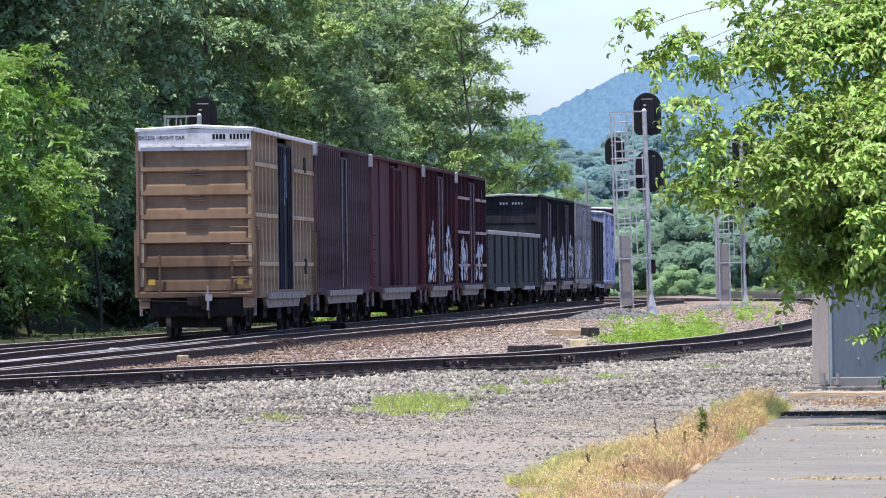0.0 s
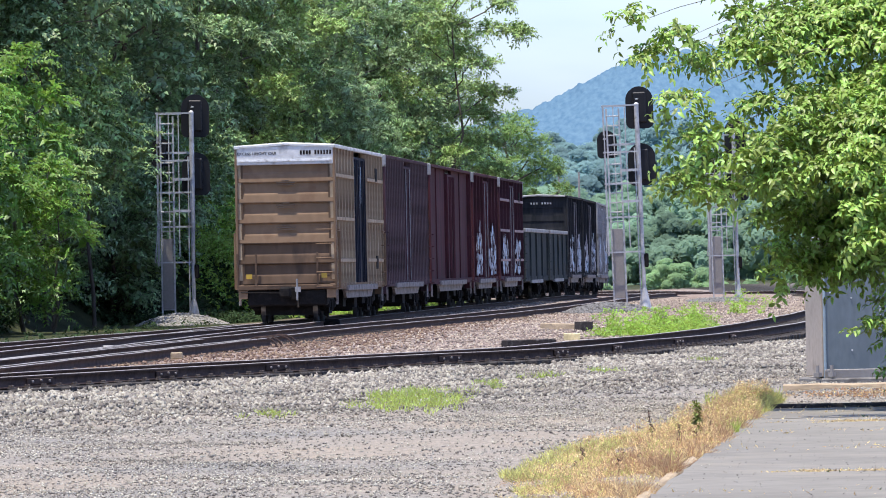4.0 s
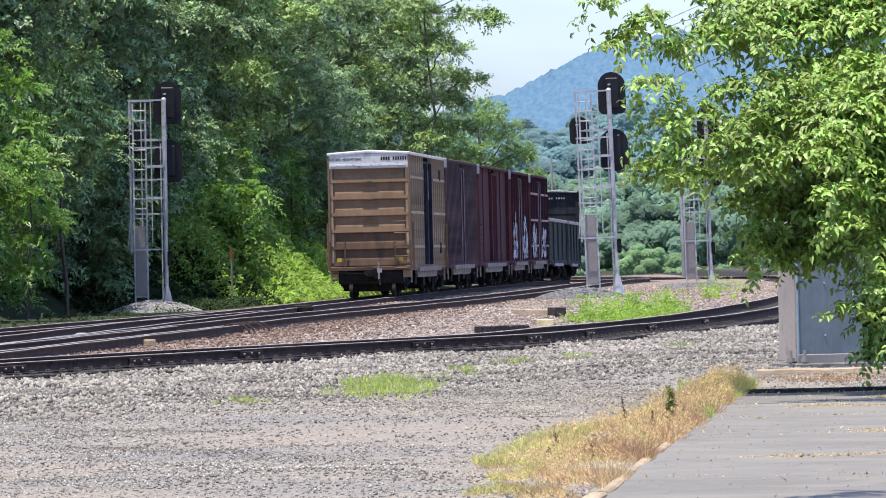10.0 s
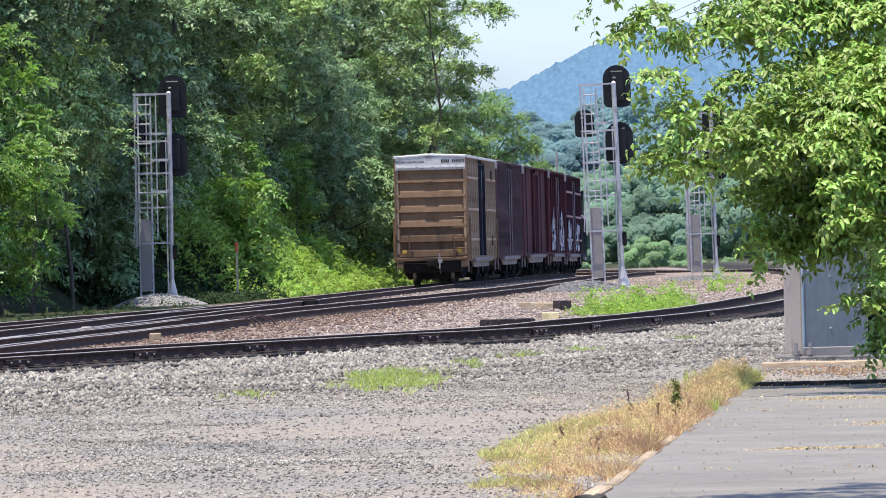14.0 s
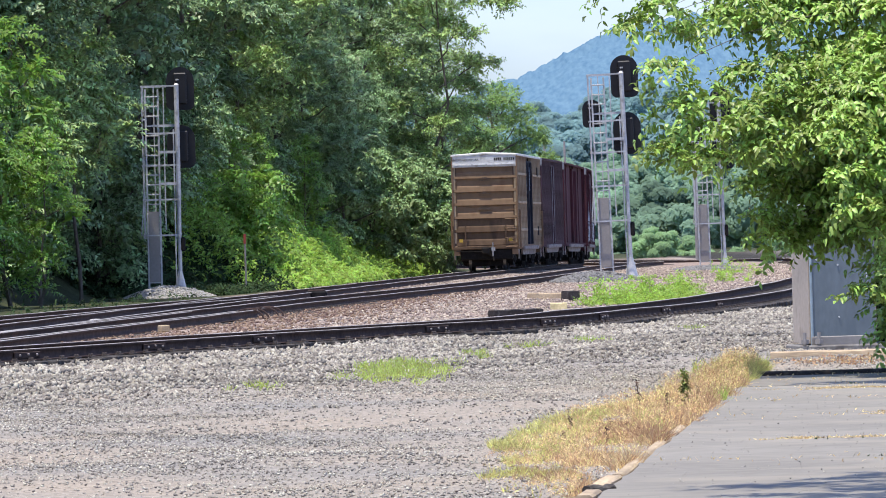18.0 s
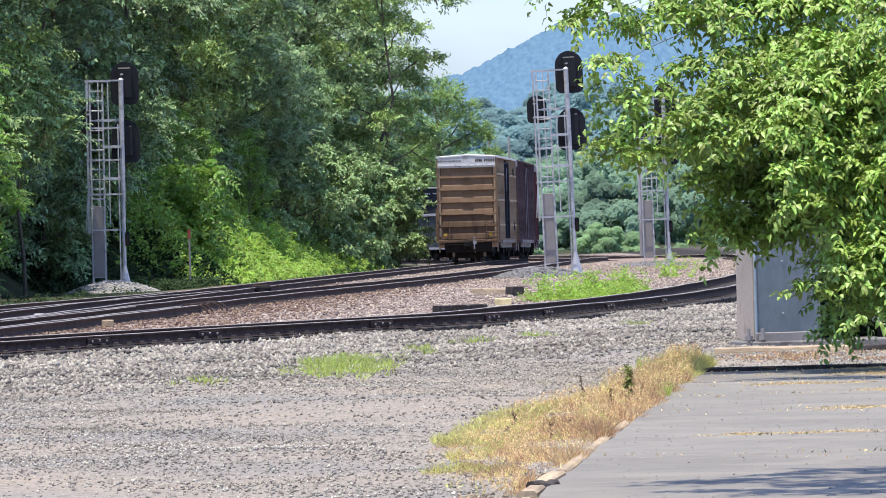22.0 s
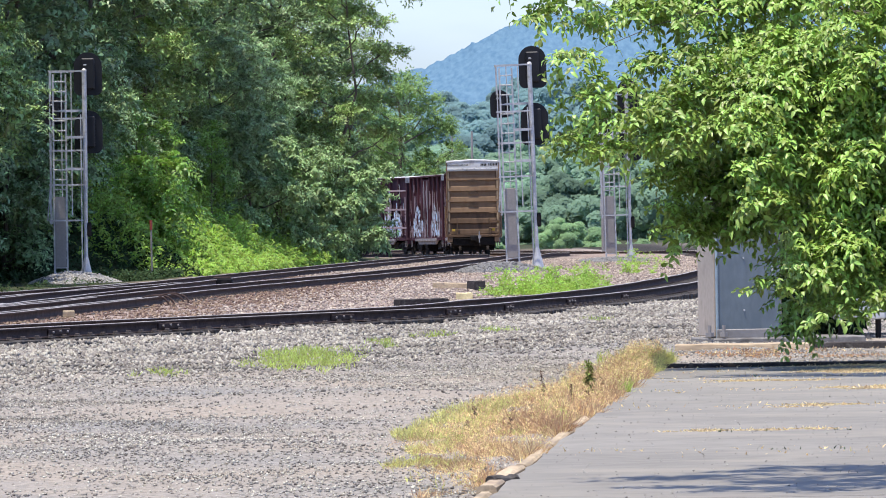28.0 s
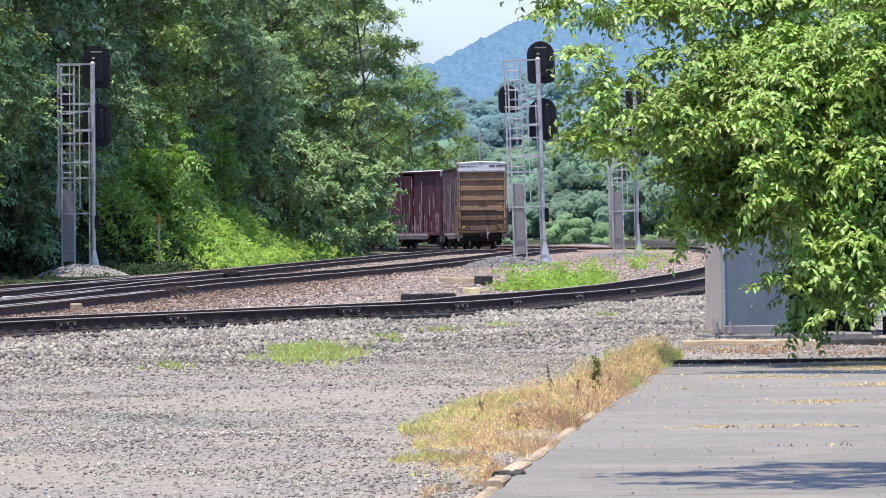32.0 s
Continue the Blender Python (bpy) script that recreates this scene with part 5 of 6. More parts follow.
def branch_bm(bm, a, b, r0, r1, g, bends=3, sway=0.04):
    pts = [Vector(a).lerp(Vector(b), k / bends) + (Vector(g.normal(0, sway, 3)) * (Vector(b) - Vector(a)).length if 0 < k < bends else Vector()) for k in range(bends + 1)]
    for k in range(bends):
        add_rod(bm, pts[k], pts[k + 1], r0 + (r1 - r0) * k / bends, 7, r0 + (r1 - r0) * (k + 1) / bends)
    return bm


# leaf habits: compound fronds, small crowded leaves, flat layered sprays, and tangled vines
HABIT = {
    "frond": dict(twig=0.75, leaves=12, leaf_len=0.25, leaf_w=0.09, droop=0.45, up=0.8, jitter=0.13, hang=0.18),
    "fine": dict(twig=0.36, leaves=9, leaf_len=0.16, leaf_w=0.085, droop=0.2, up=1.0, jitter=0.32, hang=0.12),
    "layer": dict(twig=0.6, leaves=10, leaf_len=0.2, leaf_w=0.085, droop=0.3, up=1.1, jitter=0.3, hang=0.1),
    "vine": dict(twig=0.4, leaves=8, leaf_len=0.16, leaf_w=0.1, droop=0.5, up=0.8, jitter=0.45, hang=0.3),
    "coarse": dict(twig=0.8, leaves=12, leaf_len=0.32, leaf_w=0.16, droop=0.3, up=0.6, jitter=0.4, hang=0.15),
}


def crown_lumps(g, height, spread, low, n, belly, flat, size):
    """Foliage masses hung round a crown that bulges at its belly and draws in below."""
    out = []
    for k in range(n):
        f = (k + g.uniform(0, 1)) / n
        bulge = math.sqrt(max(0.06, 1 - ((f - belly) / max(belly, 1 - belly)) ** 2))
        a = k * 2.4 + g.uniform(-0.6, 0.6)
        reach = spread * bulge * g.uniform(0.4, 0.82)
        r = spread * g.uniform(*size) * (0.55 + 0.45 * bulge)
        out.append((reach * math.cos(a), reach * math.sin(a), (low + (0.97 - low) * f) * height, r, r, r * flat * g.uniform(0.8, 1.2)))
    return out


def tufts_of(g, lumps, n):
    """Smaller tufts of twigs over the upper, outer sides of a crown's masses, with hollows between them."""
    lumps = np.repeat(np.asarray(lumps, float), n, 0)
    d = unit(g.normal(size=(len(lumps), 3)) + np.array([0, 0, 0.5]))
    r = lumps[:, 3:6] * g.uniform(0.18, 0.36, (len(lumps), 1))
    return np.concatenate([lumps[:, :3] + d * lumps[:, 3:6] * g.uniform(0.68, 0.98, (len(lumps), 1)), r], 1)


def make_tree(label, seed, height, spread, leaf="leaf_wood", habit="fine", twigs=3000, low=0.1, lumps=22, belly=0.6, flat=0.6, size=(0.22, 0.38), core=260,
              name="tree", trunk_r=0.24, category="tree", fall=0.2, tufts=0):
    g = np.random.default_rng(seed)
    ls = crown_lumps(g, height, spread, low, lumps, belly, flat, size)
    tree = tagged(empty(name), label, category, "trees of the wood")
    bm = bmesh.new()
    branch_bm(bm, (0, 0, -0.5), (g.normal(0, 0.3), g.normal(0, 0.3), height * 0.85), trunk_r, trunk_r * 0.25, g, 5, 0.012)
    part("trunk", bm, M["bark"], tree)
    for k in range(0, lumps, 2):
        x, y, z = ls[k][:3]
        part("limb", branch_bm(bmesh.new(), (0, 0, max(0.4, z - spread * 0.3)), (x, y, z), trunk_r * 0.3, 0.03, g, 3), M["bark"], tree)
    p, d = lump_points(g, tufts_of(g, ls, tufts) if tufts else ls, twigs, fall)
    v, f = sprays(g, p, d, **HABIT[habit])
    if core:
        # older leaves within the crown
        inner = np.array(ls)
        inner[:, 3:6] *= 0.55
        q, e = lump_points(g, inner, core, 0.0)
        v2, f2 = sprays(g, q, e, **HABIT["coarse"])
        f = np.concatenate([f, f2 + len(v)])
        v = np.concatenate([v, v2])
    crown = new("crown", np_mesh("crown", v, f, M[leaf]))
    crown.parent = tree
    return tree


def place(ob, x, y, turn, scale=1.0, z=None):
    z = float(ground_height(np.array(x), np.array(y))) - 0.1 if z is None else z
    c = copy_thing(ob, pose(x, y, z, 0, 0, turn))
    c.scale = (scale,) * 3
    return c


def build_wood():
    rnd = random.Random(17)
    dense = make_tree("tall dense dark broadleaf tree in full summer leaf", 11, 15, 3.8, habit="fine", twigs=3300, low=0.03, lumps=24, belly=0.54, flat=0.34, size=(0.3, 0.48), trunk_r=0.18, tufts=15)
    pale = make_tree("tall dense broadleaf tree with lighter leaves", 31, 15, 3.8, "leaf_light", habit="fine", twigs=3300, low=0.03, lumps=24, belly=0.54, flat=0.34, size=(0.3, 0.48), trunk_r=0.18, tufts=15)
    walnut = make_tree("tall broadleaf tree with long compound leaves", 12, 15, 3.8, habit="frond", twigs=1900, low=0.05, lumps=22, belly=0.54, flat=0.34, size=(0.3, 0.46), trunk_r=0.18, tufts=15)
    layered = make_tree("tall tree with open layered boughs against the sky", 18, 16.5, 3.7, "leaf_light", "layer", twigs=2300, low=0.3, lumps=22, belly=0.5, flat=0.26, core=60, size=(0.22, 0.36), trunk_r=0.11, tufts=9)
    round_top = make_tree("round-topped lighter tree beyond the bend", 24, 13.2, 4.7, "leaf_dome", "layer", twigs=3000, low=0.2, lumps=40, belly=0.4, flat=0.5, size=(0.18, 0.3), core=150, tufts=7)
    sunny = make_tree("slender young tree with bright hanging fronds in the sun", 25, 9.0, 2.0, "leaf_sunny", "frond", twigs=390, low=0.1, lumps=15, belly=0.5, flat=0.45, size=(0.3, 0.5), core=60, trunk_r=0.08)
    young = make_tree("slender young tree with feathery fronds at the wood's edge", 26, 9.0, 2.0, "leaf_light", "frond", twigs=560, low=0.5, lumps=13, belly=0.45, flat=0.5, size=(0.3, 0.5), core=90, trunk_r=0.08)
    over = make_tree("added tree, crown mostly above the view, shading the edge of the wood", 23, 17.5, 4.6, habit="coarse", twigs=560, low=0.66, lumps=16, belly=0.5, core=100, trunk_r=0.12)
    behind = make_tree("tree deeper in the wood, half hidden", 21, 15.5, 4.5, habit="coarse", twigs=560, low=0.02, lumps=24, core=150)
    fern_bush = make_tree("bright shrub of arching fronds on the bank", 15, 3.4, 1.3, "leaf_sunny", "frond", twigs=260, low=0.1, lumps=9, belly=0.55, flat=0.45, name="bush", trunk_r=0.05, category="bush", core=30, size=(0.35, 0.55))
    vine_bush = make_tree("grey-green shrub smothered in vines beside the line", 14, 5.2, 2.2, "leaf_grey", "vine", twigs=1900, low=0.02, lumps=16, belly=0.4, flat=0.5, name="bush", trunk_r=0.09, category="bush", core=120, size=(0.28, 0.45), tufts=6)
    dark_bush = make_tree("dark leafy shrub at the foot of the wood", 16, 5.5, 2.4, "leaf_wood", "vine", twigs=1500, low=0.02, lumps=16, belly=0.4, flat=0.5, name="bush", trunk_r=0.1, category="bush", core=120, size=(0.28, 0.45))
    # added shrub; its dark leaf colour holds the shade of the gap
    hedge = make_tree("added shrub beside the relay cabinet, shade in its dark leaf colour", 19, 3.4, 0.62, "weed", "vine", twigs=700, low=0.0, lumps=16, belly=0.5, flat=0.6, name="bush", trunk_r=0.05, category="bush", core=60, size=(0.5, 0.75))
    sources = [hedge, dense, pale, walnut, layered, round_top, sunny, young, over, behind, fern_bush, vine_bush, dark_bush]

    def put(ob, *rows):
        for x, y, s in rows:
            place(ob, x, y, rnd.uniform(0, 360), s)

    # the near corner: sunny fronds before the dark wood
    put(sunny, (-12.8, 203, 1.0), (-14.3, 199, 0.95), (-11.9, 200, 0.62), (-13.9, 194, 1.0))
    put(young, (-11.5, 218, 1.0), (-12.6, 213, 0.9), (-13.0, 222, 1.1))
    # tall trees along the edge
    put(walnut, (-11.6, 246, 1.0), (-13.6, 233, 1.0), (-6.0, 285, 1.0), (-9.6, 260, 0.95), (-16.5, 214, 1.1), (-4.9, 279, 0.62), (-3.7, 301, 0.6), (-2.7, 306, 0.56))
    put(pale, (-7.4, 276, 1.05), (-8.9, 266, 1.0), (-6.4, 297, 1.0))
    put(dense, (-10.6, 253, 0.95), (-4.6, 312, 0.95), (-0.9, 326, 1.0), (-2.4, 318, 1.0), (-15.6, 222, 1.0), (-12.4, 240, 1.0), (-2.6, 343, 1.1))
    put(layered, (1.0, 314, 1.02), (-0.2, 336, 1.0), (-7.6, 270, 0.95))
    # added trees, crowns mostly out of view, set to darken the wood's edge
    put(over, (-12.6, 238, 1.0), (-15.6, 228, 1.0), (-16.5, 222, 1.0), (-14.4, 214, 0.95), (-12.0, 238, 0.95), (-14.6, 223, 0.85), (-12.9, 215, 0.7), (-12.4, 231, 0.9))
    # rows deeper in the wood
    for back, step, y0, y1 in ((13.5, 8.0, 236, 344), (19, 9, 206, 352), (26, 13, 200, 370)):
        y = y0
        while y < y1:
            x = a_of_y(y) - back + rnd.uniform(-1.0, 1.0)
            put(behind, (min(x, -17.5) if y < 232 else x, y, rnd.uniform(0.9, 1.1)))
            y += step * rnd.uniform(0.85, 1.15)
    # beyond the bend
    put(round_top, (5.2, 440, 0.97), (1.6, 446, 0.92), (-5.0, 462, 1.05))
    put(dense, (9.4, 486, 0.52), (4.0, 498, 0.7), (-9, 482, 0.8))
    # shrubs along the bank and at the foot of the trees
    put(fern_bush, (-6.3, 243, 1.0), (-7.6, 243, 0.8))
    put(vine_bush, (-2.1, 291, 1.0), (-3.4, 285, 0.95), (-0.8, 299, 1.0), (-4.6, 279, 0.85), (0.4, 310, 1.05), (1.0, 331, 1.1), (-0.3, 322, 1.2), (-0.2, 341, 1.0), (-1.4, 330, 0.9), (-2.4, 318, 0.9), (-0.4, 350, 1.1))
    put(dark_bush, (-7.4, 268, 0.8), (-8.6, 259, 0.8), (-9.6, 250, 0.8), (-10.0, 238, 0.8), (-11.6, 231, 0.95), (-13.6, 226, 1.0), (-14.6, 211, 0.9), (-16.0, 203, 1.1), (-16.0, 195, 1.1), (-14.6, 219, 1.1), (-0.8, 358, 1.1))
    # sprays of fronds that stand out into the sun
    put(sunny, (-7.7, 255, 0.52), (-6.3, 259, 0.5), (-4.9, 270, 0.55))
    # added beside the relay cabinet, dark leaves standing in for the shade there
    put(hedge, (6.72, 92.4, 1.0), (7.3, 93.6, 0.9))
    for ob in sources:
        for o in (*ob.children_recursive, ob):
            bpy.data.objects.remove(o)


build_wood()


def blades(name, label, xy, hgt, width, mat, seed, lean=0.35, category="grass", level=None):
    g = np.random.default_rng(seed)
    n = len(xy)
    z = ground_height(xy[:, 0], xy[:, 1]) if level is None else np.full(n, level)
    base = np.stack([xy[:, 0], xy[:, 1], z - 0.01], 1)
    axis = unit(np.stack([g.normal(0, lean, n), g.normal(0, lean, n), np.ones(n)], 1))
    nrm = unit(np.stack([g.normal(0, 1, n), g.normal(0, 1, n), np.zeros(n)], 1))
    nrm = unit(nrm - axis * (nrm * axis).sum(1)[:, None])
    v, f = leaf_arrays(base, axis, nrm, hgt * g.uniform(0.45, 1.15, n), np.full(n, width), bend=0.3)
    return tagged(new(name, np_mesh(name, v, f, M[mat])), label, category, kind="stuff")


def patch(g, n, x, y, rx, ry):
    """Clumped points in an uneven oval."""
    c = np.stack([g.normal(0, 0.42, (n // 14 + 1)), g.normal(0, 0.42, (n // 14 + 1))], 1)
    c = c[(c ** 2).sum(1) < 1.1]
    p = c[g.integers(0, len(c), n)] + g.normal(0, 0.07, (n, 2))
    return p * np.array([rx, ry]) + np.array([x, y])


def build_low_plants():
    g = np.random.default_rng(31)
    # bright weeds on the bank between the line and the wood
    n = 30000
    y = g.uniform(230, 312, n)
    ax = np.interp(y, A_TAB[:, 1], A_TAB[:, 0])
    back = 4.2 + 6.0 * g.uniform(0, 1, n) ** 0.8
    x = ax - back
    clump = np.sin(x * 1.7 + y * 0.35) + np.sin(y * 0.5 - x) + 0.6 * np.sin(y * 1.3)
    keep = (clump > -0.6) | (g.uniform(0, 1, n) < 0.35)
    keep &= y > 235 + 8 * g.uniform(0, 1, n)
    x, y, back = x[keep], y[keep], back[keep]
    z = ground_height(x, y)
    hgt = (0.45 + 0.24 * (back - 4.2)) * g.uniform(0.5, 1.2, len(x)) * np.clip(0.8 + 0.38 * clump[keep], 0.35, 1.7)
    base = np.stack([x, y, z + hgt * g.uniform(0.0, 1.0, len(x))], 1)
    v, f = sprays(g, base, unit(np.stack([g.normal(0.3, 0.6, len(x)), g.normal(-0.4, 0.6, len(x)), np.full(len(x), 0.9)], 1)), 0.45, 6, 0.24, 0.09)
    tagged(new("bank_weeds", np_mesh("bank_weeds", v, f, M["leaf_bank"])), "bright yellow-green weeds covering the bank under the wood", "weeds", kind="stuff")
    # undergrowth along the near edge of the wood, its shade put into a dark leaf colour
    n = 26000
    y = g.uniform(150, 256, n)
    x = np.interp(y, A_TAB[:, 1], A_TAB[:, 0]) - np.interp(y, [200, 240], [7.5, 4.8]) - 8 * g.uniform(0, 1, n)
    keep = (y < 220) | (x < -10.4) | ((y > 229) & (x < -4.9))
    keep &= (x < -13.5) | (y > 229)
    x, y = x[keep], y[keep]
    rise = np.clip((np.interp(y, A_TAB[:, 1], A_TAB[:, 0]) - 4 - x) / 5, 0.15, 1)
    base = np.stack([x, y, ground_height(x, y) + np.interp(-x / y, [0.052, 0.066], [0.25, 1.1]) * rise * g.uniform(0, 1, len(x)) * (0.7 + 0.3 * np.sin(x * 2 + y * 0.4))], 1)
    v, f = sprays(g, base, unit(np.stack([g.normal(0.3, 0.6, len(x)), g.normal(-0.4, 0.6, len(x)), np.full(len(x), 0.9)], 1)), 0.45, 6, 0.22, 0.09)
    tagged(new("undergrowth", np_mesh("undergrowth", v, f, M["weed"])), "tangled undergrowth along the edge of the wood, shade in its dark colour", "weeds", kind="stuff")
    # low weeds on the verge beyond the freight line, coloured dark for the wood's shade
    n = 260
    y = g.uniform(130, 246, n)
    x = np.minimum(np.interp(y, A_TAB[:, 1], A_TAB[:, 0]) - 4.4, np.interp(y, CURVE_C[:, 1], CURVE_C[:, 0]) - 1.8) - 4.5 * g.uniform(0, 1, n)
    base = np.stack([x, y, ground_height(x, y) + 0.1 * g.uniform(0, 1, n)], 1)
    v, f = sprays(g, base, unit(np.stack([g.normal(0, 0.6, n), g.normal(-0.3, 0.6, n), np.full(n, 0.9)], 1)), 0.25, 6, 0.15, 0.06)
    tagged(new("verge_weeds", np_mesh("verge_weeds", v, f, M["weed"])), "low weeds on the verge of the line, shade in their dark colour", "weeds", kind="stuff")
    # dry grass along the kerb
    n = 150000
    y = 39 + (76.5 - 39) * g.uniform(0, 1, n) ** 0.95
    edge = np.array([pave_edge(q) for q in y]) - 0.05
    wide = np.interp(y, [39, 42, 44, 46, 52, 56, 64, 72, 81], [0.2, 0.4, 0.75, 0.7, 1.25, 1.45, 0.9, 0.4, 0.35])
    x = edge + np.where(y > 54, 0.08, np.where(y < 45, -0.16, -0.04)) - wide * 1.12 * g.uniform(0, 1, n) ** 1.25
    keep = np.sin(x * 5 + y * 0.8) + np.sin(y * 1.7) + np.sin(x * 11 - y * 2.3) + g.normal(0, 0.8, n) > np.interp(y, [44, 50, 53, 60], [1.1, 0.6, -0.5, -0.9])
    xy = np.stack([x, y], 1)[keep]
    kind = g.uniform(0, 1, len(xy)) + 0.25 * np.sin(xy[:, 0] * 4 + xy[:, 1] * 0.5)
    from_kerb = np.array([pave_edge(q) for q in xy[:, 1]]) - xy[:, 0]
    tall = np.clip(1.2 - from_kerb / 1.5, 0.35, 1) * (0.75 + 0.35 * np.sin(xy[:, 1] * 1.1 + xy[:, 0] * 4))
    tall = tall * np.clip(0.85 + 0.35 * np.sin(xy[:, 0] * 9 + xy[:, 1] * 0.7) + 0.25 * np.sin(xy[:, 1] * 2.3 - xy[:, 0] * 5) + g.normal(0, 0.12, len(xy)), 0.4, 1.5)
    tall = tall * np.interp(xy[:, 1], [44, 52], [0.5, 1.0])
    leafy = (from_kerb > 0.85) & (g.uniform(0, 1, len(xy)) < 0.5) | (from_kerb > 0.45) & (g.uniform(0, 1, len(xy)) < 0.1 + 0.2 * np.sin(xy[:, 1] * 1.9 + xy[:, 0] * 6)) | (g.uniform(0, 1, len(xy)) < np.clip(xy[:, 1] - 66, 0, 9) * 0.075)
    blades("dry_grass", "dry straw-coloured grass along the kerb timbers", xy[(kind < 0.52) & ~leafy], 0.16 * tall[(kind < 0.52) & ~leafy], 0.006, "grass_dry", 32, 0.8)
    blades("brown_grass", "reddish-brown seeding grass among the straw", xy[(kind >= 0.52) & ~leafy], 0.2 * tall[(kind >= 0.52) & ~leafy], 0.006, "grass_brown", 38, 0.65)
    blades("yellowing_grass", "low yellowing green grass at the fringe of the straw", xy[leafy], np.interp(xy[leafy][:, 1], [64, 73], [0.1, 0.24]), 0.007, "grass_yellow", 39, 0.8)
    # seed heads standing over the straw
    few = xy[(g.uniform(0, 1, len(xy)) < 0.12) & (from_kerb < 1.3)]
    rise = 0.29 * np.clip(1.2 - (np.array([pave_edge(q) for q in few[:, 1]]) - few[:, 0]) / 1.5, 0.35, 1) * g.uniform(0.3, 1.0, len(few)) * (0.75 + 0.35 * np.sin(few[:, 1] * 1.1 + few[:, 0] * 4))
    base = np.stack([few[:, 0], few[:, 1], ground_height(few[:, 0], few[:, 1]) + rise], 1)
    for nm, lab, mk, lo, hi in (("seed_heads", "reddish seed heads standing over the dry grass", "grass_brown", 0, 2), ("straw_heads", "pale bleached seed heads over the dry grass", "grass_dry", 2, 4), ("green_heads", "yellow-green leafy stalks among the dry grass", "grass_yellow", 4, 5)):
        q = base[(np.arange(len(base)) % 5 >= lo) & (np.arange(len(base)) % 5 < hi)]
        v, f = sprays(g, q, unit(g.normal(0, 0.5, (len(q), 3)) + np.array([0, 0, 1.0])), 0.05, 6, 0.018, 0.006, droop=0.2, jitter=0.6)
        tagged(new(nm, np_mesh(nm, v, f, M[mk])), lab, "grass", kind="stuff")
    # single stalks: brown dock gone to seed, and one fresh green weed by the kerb
    for x, y, hgt, mk, lab in ((2.38, 59.8, 0.37, "leaf_stalk", "upright green weed with drooping leaves beside the kerb"), (1.95, 59.2, 0.33, "dock", "dark brown dock stalk gone to seed"),
                               (2.12, 57.4, 0.26, "dock", "dark brown dock stalk gone to seed"), (1.22, 55.6, 0.17, "dock", "dark brown dock stalk gone to seed"), (1.52, 54.6, 0.15, "dock", "dark brown dock stalk gone to seed"),
                               (1.66, 53.2, 0.16, "dock", "dark brown dock stalk gone to seed"), (1.1, 53.0, 0.14, "dock", "dark brown dock stalk gone to seed"), (1.42, 51.8, 0.15, "dock", "dark brown dock stalk gone to seed"),
                               (2.55, 62.0, 0.24, "dock", "dark brown dock stalk gone to seed"), (2.3, 58.6, 0.2, "dock", "dark brown dock stalk gone to seed")):
        plant = tagged(empty("weed_stalk", pose(x, y, float(ground_height(np.array(x), np.array(y))) - 0.01)), lab, "weed")
        top = Vector((g.normal(0, 0.02), g.normal(0, 0.02), hgt))
        part("stem", rod_bm((0, 0, 0), top, 0.006, n=6, r2=0.003), M[mk], plant)
        m = int(hgt * (150 if mk == "leaf_stalk" else 80))
        q = np.array(top)[None] * g.uniform(0.35, 1.0, (m, 1)) + g.normal(0, 0.008, (m, 3))
        v, f = sprays(g, q, unit(g.normal(0, 0.6, (m, 3)) + np.array([0, 0, 0.6])), 0.03, 5, 0.06 if mk == "leaf_stalk" else 0.018, 0.016 if mk == "leaf_stalk" else 0.012, droop=0.5, jitter=0.5)
        new("leaves" if mk == "leaf_stalk" else "seed_head", np_mesh("leaves", v, f, M[mk])).parent = plant
    xy = np.concatenate([patch(g, 60, 3.3, 77, 0.3, 3), patch(g, 240, 3.7, 74.6, 0.25, 1.4), patch(g, 70, 1.9, 55, 0.25, 2), patch(g, 130, 2.82, 62.5, 0.05, 0.4)])
    blades("green_tufts", "green tufts among the dry grass", xy, 0.24, 0.01, "grass_green", 33, 0.3)
    xy = np.concatenate([patch(g, 1500, 5.5, 62.5, 0.8, 0.8), patch(g, 2200, 5.8, 69.5, 0.9, 1.2), patch(g, 300, 4.4, 57, 0.9, 0.6), patch(g, 1500, 6.3, 72, 1.4, 0.8), patch(g, 500, 4.3, 66, 0.9, 0.4), patch(g, 250, 3.3, 50.5, 0.9, 0.3)])
    blades("leaf_litter", "dry brown leaf litter drifted on the asphalt", np.repeat(xy, 3, 0) + g.normal(0, 0.05, (3 * len(xy), 2)), 0.035, 0.012, "grass_dry", 40, 2.2, "litter", -0.197)
    xy = np.concatenate([patch(g, 900, 5.4, 81.5, 1.1, 2.2), patch(g, 500, 6.4, 79, 1.0, 2.0)])
    blades("leaf_litter", "dry brown leaf litter before the cabinet footing", xy, 0.06, 0.025, "grass_brown", 45, 1.6, "litter")
    # grass patches on the gravel
    xy = np.concatenate([patch(g, 3400, -0.35, 83, 0.85, 6.5), patch(g, 450, 0.75, 93.5, 0.3, 3.0), patch(g, 260, 1.55, 98.5, 0.4, 1.6), patch(g, 350, 4.5, 110, 0.45, 2.5),
                         patch(g, 120, -1.9, 75, 0.5, 2), patch(g, 300, 2.6, 101, 0.4, 1.2)])
    blades("grass_patch", "low yellow-green grass growing through the gravel", xy, 0.12, 0.011, "grass_green", 34, 0.6)
    xy = np.concatenate([patch(g, 1500, 4.9, 147, 1.4, 4), patch(g, 400, 6.3, 160, 0.6, 6), patch(g, 120, 9.6, 205, 0.6, 5), patch(g, 160, 11.6, 240, 1.0, 6)])
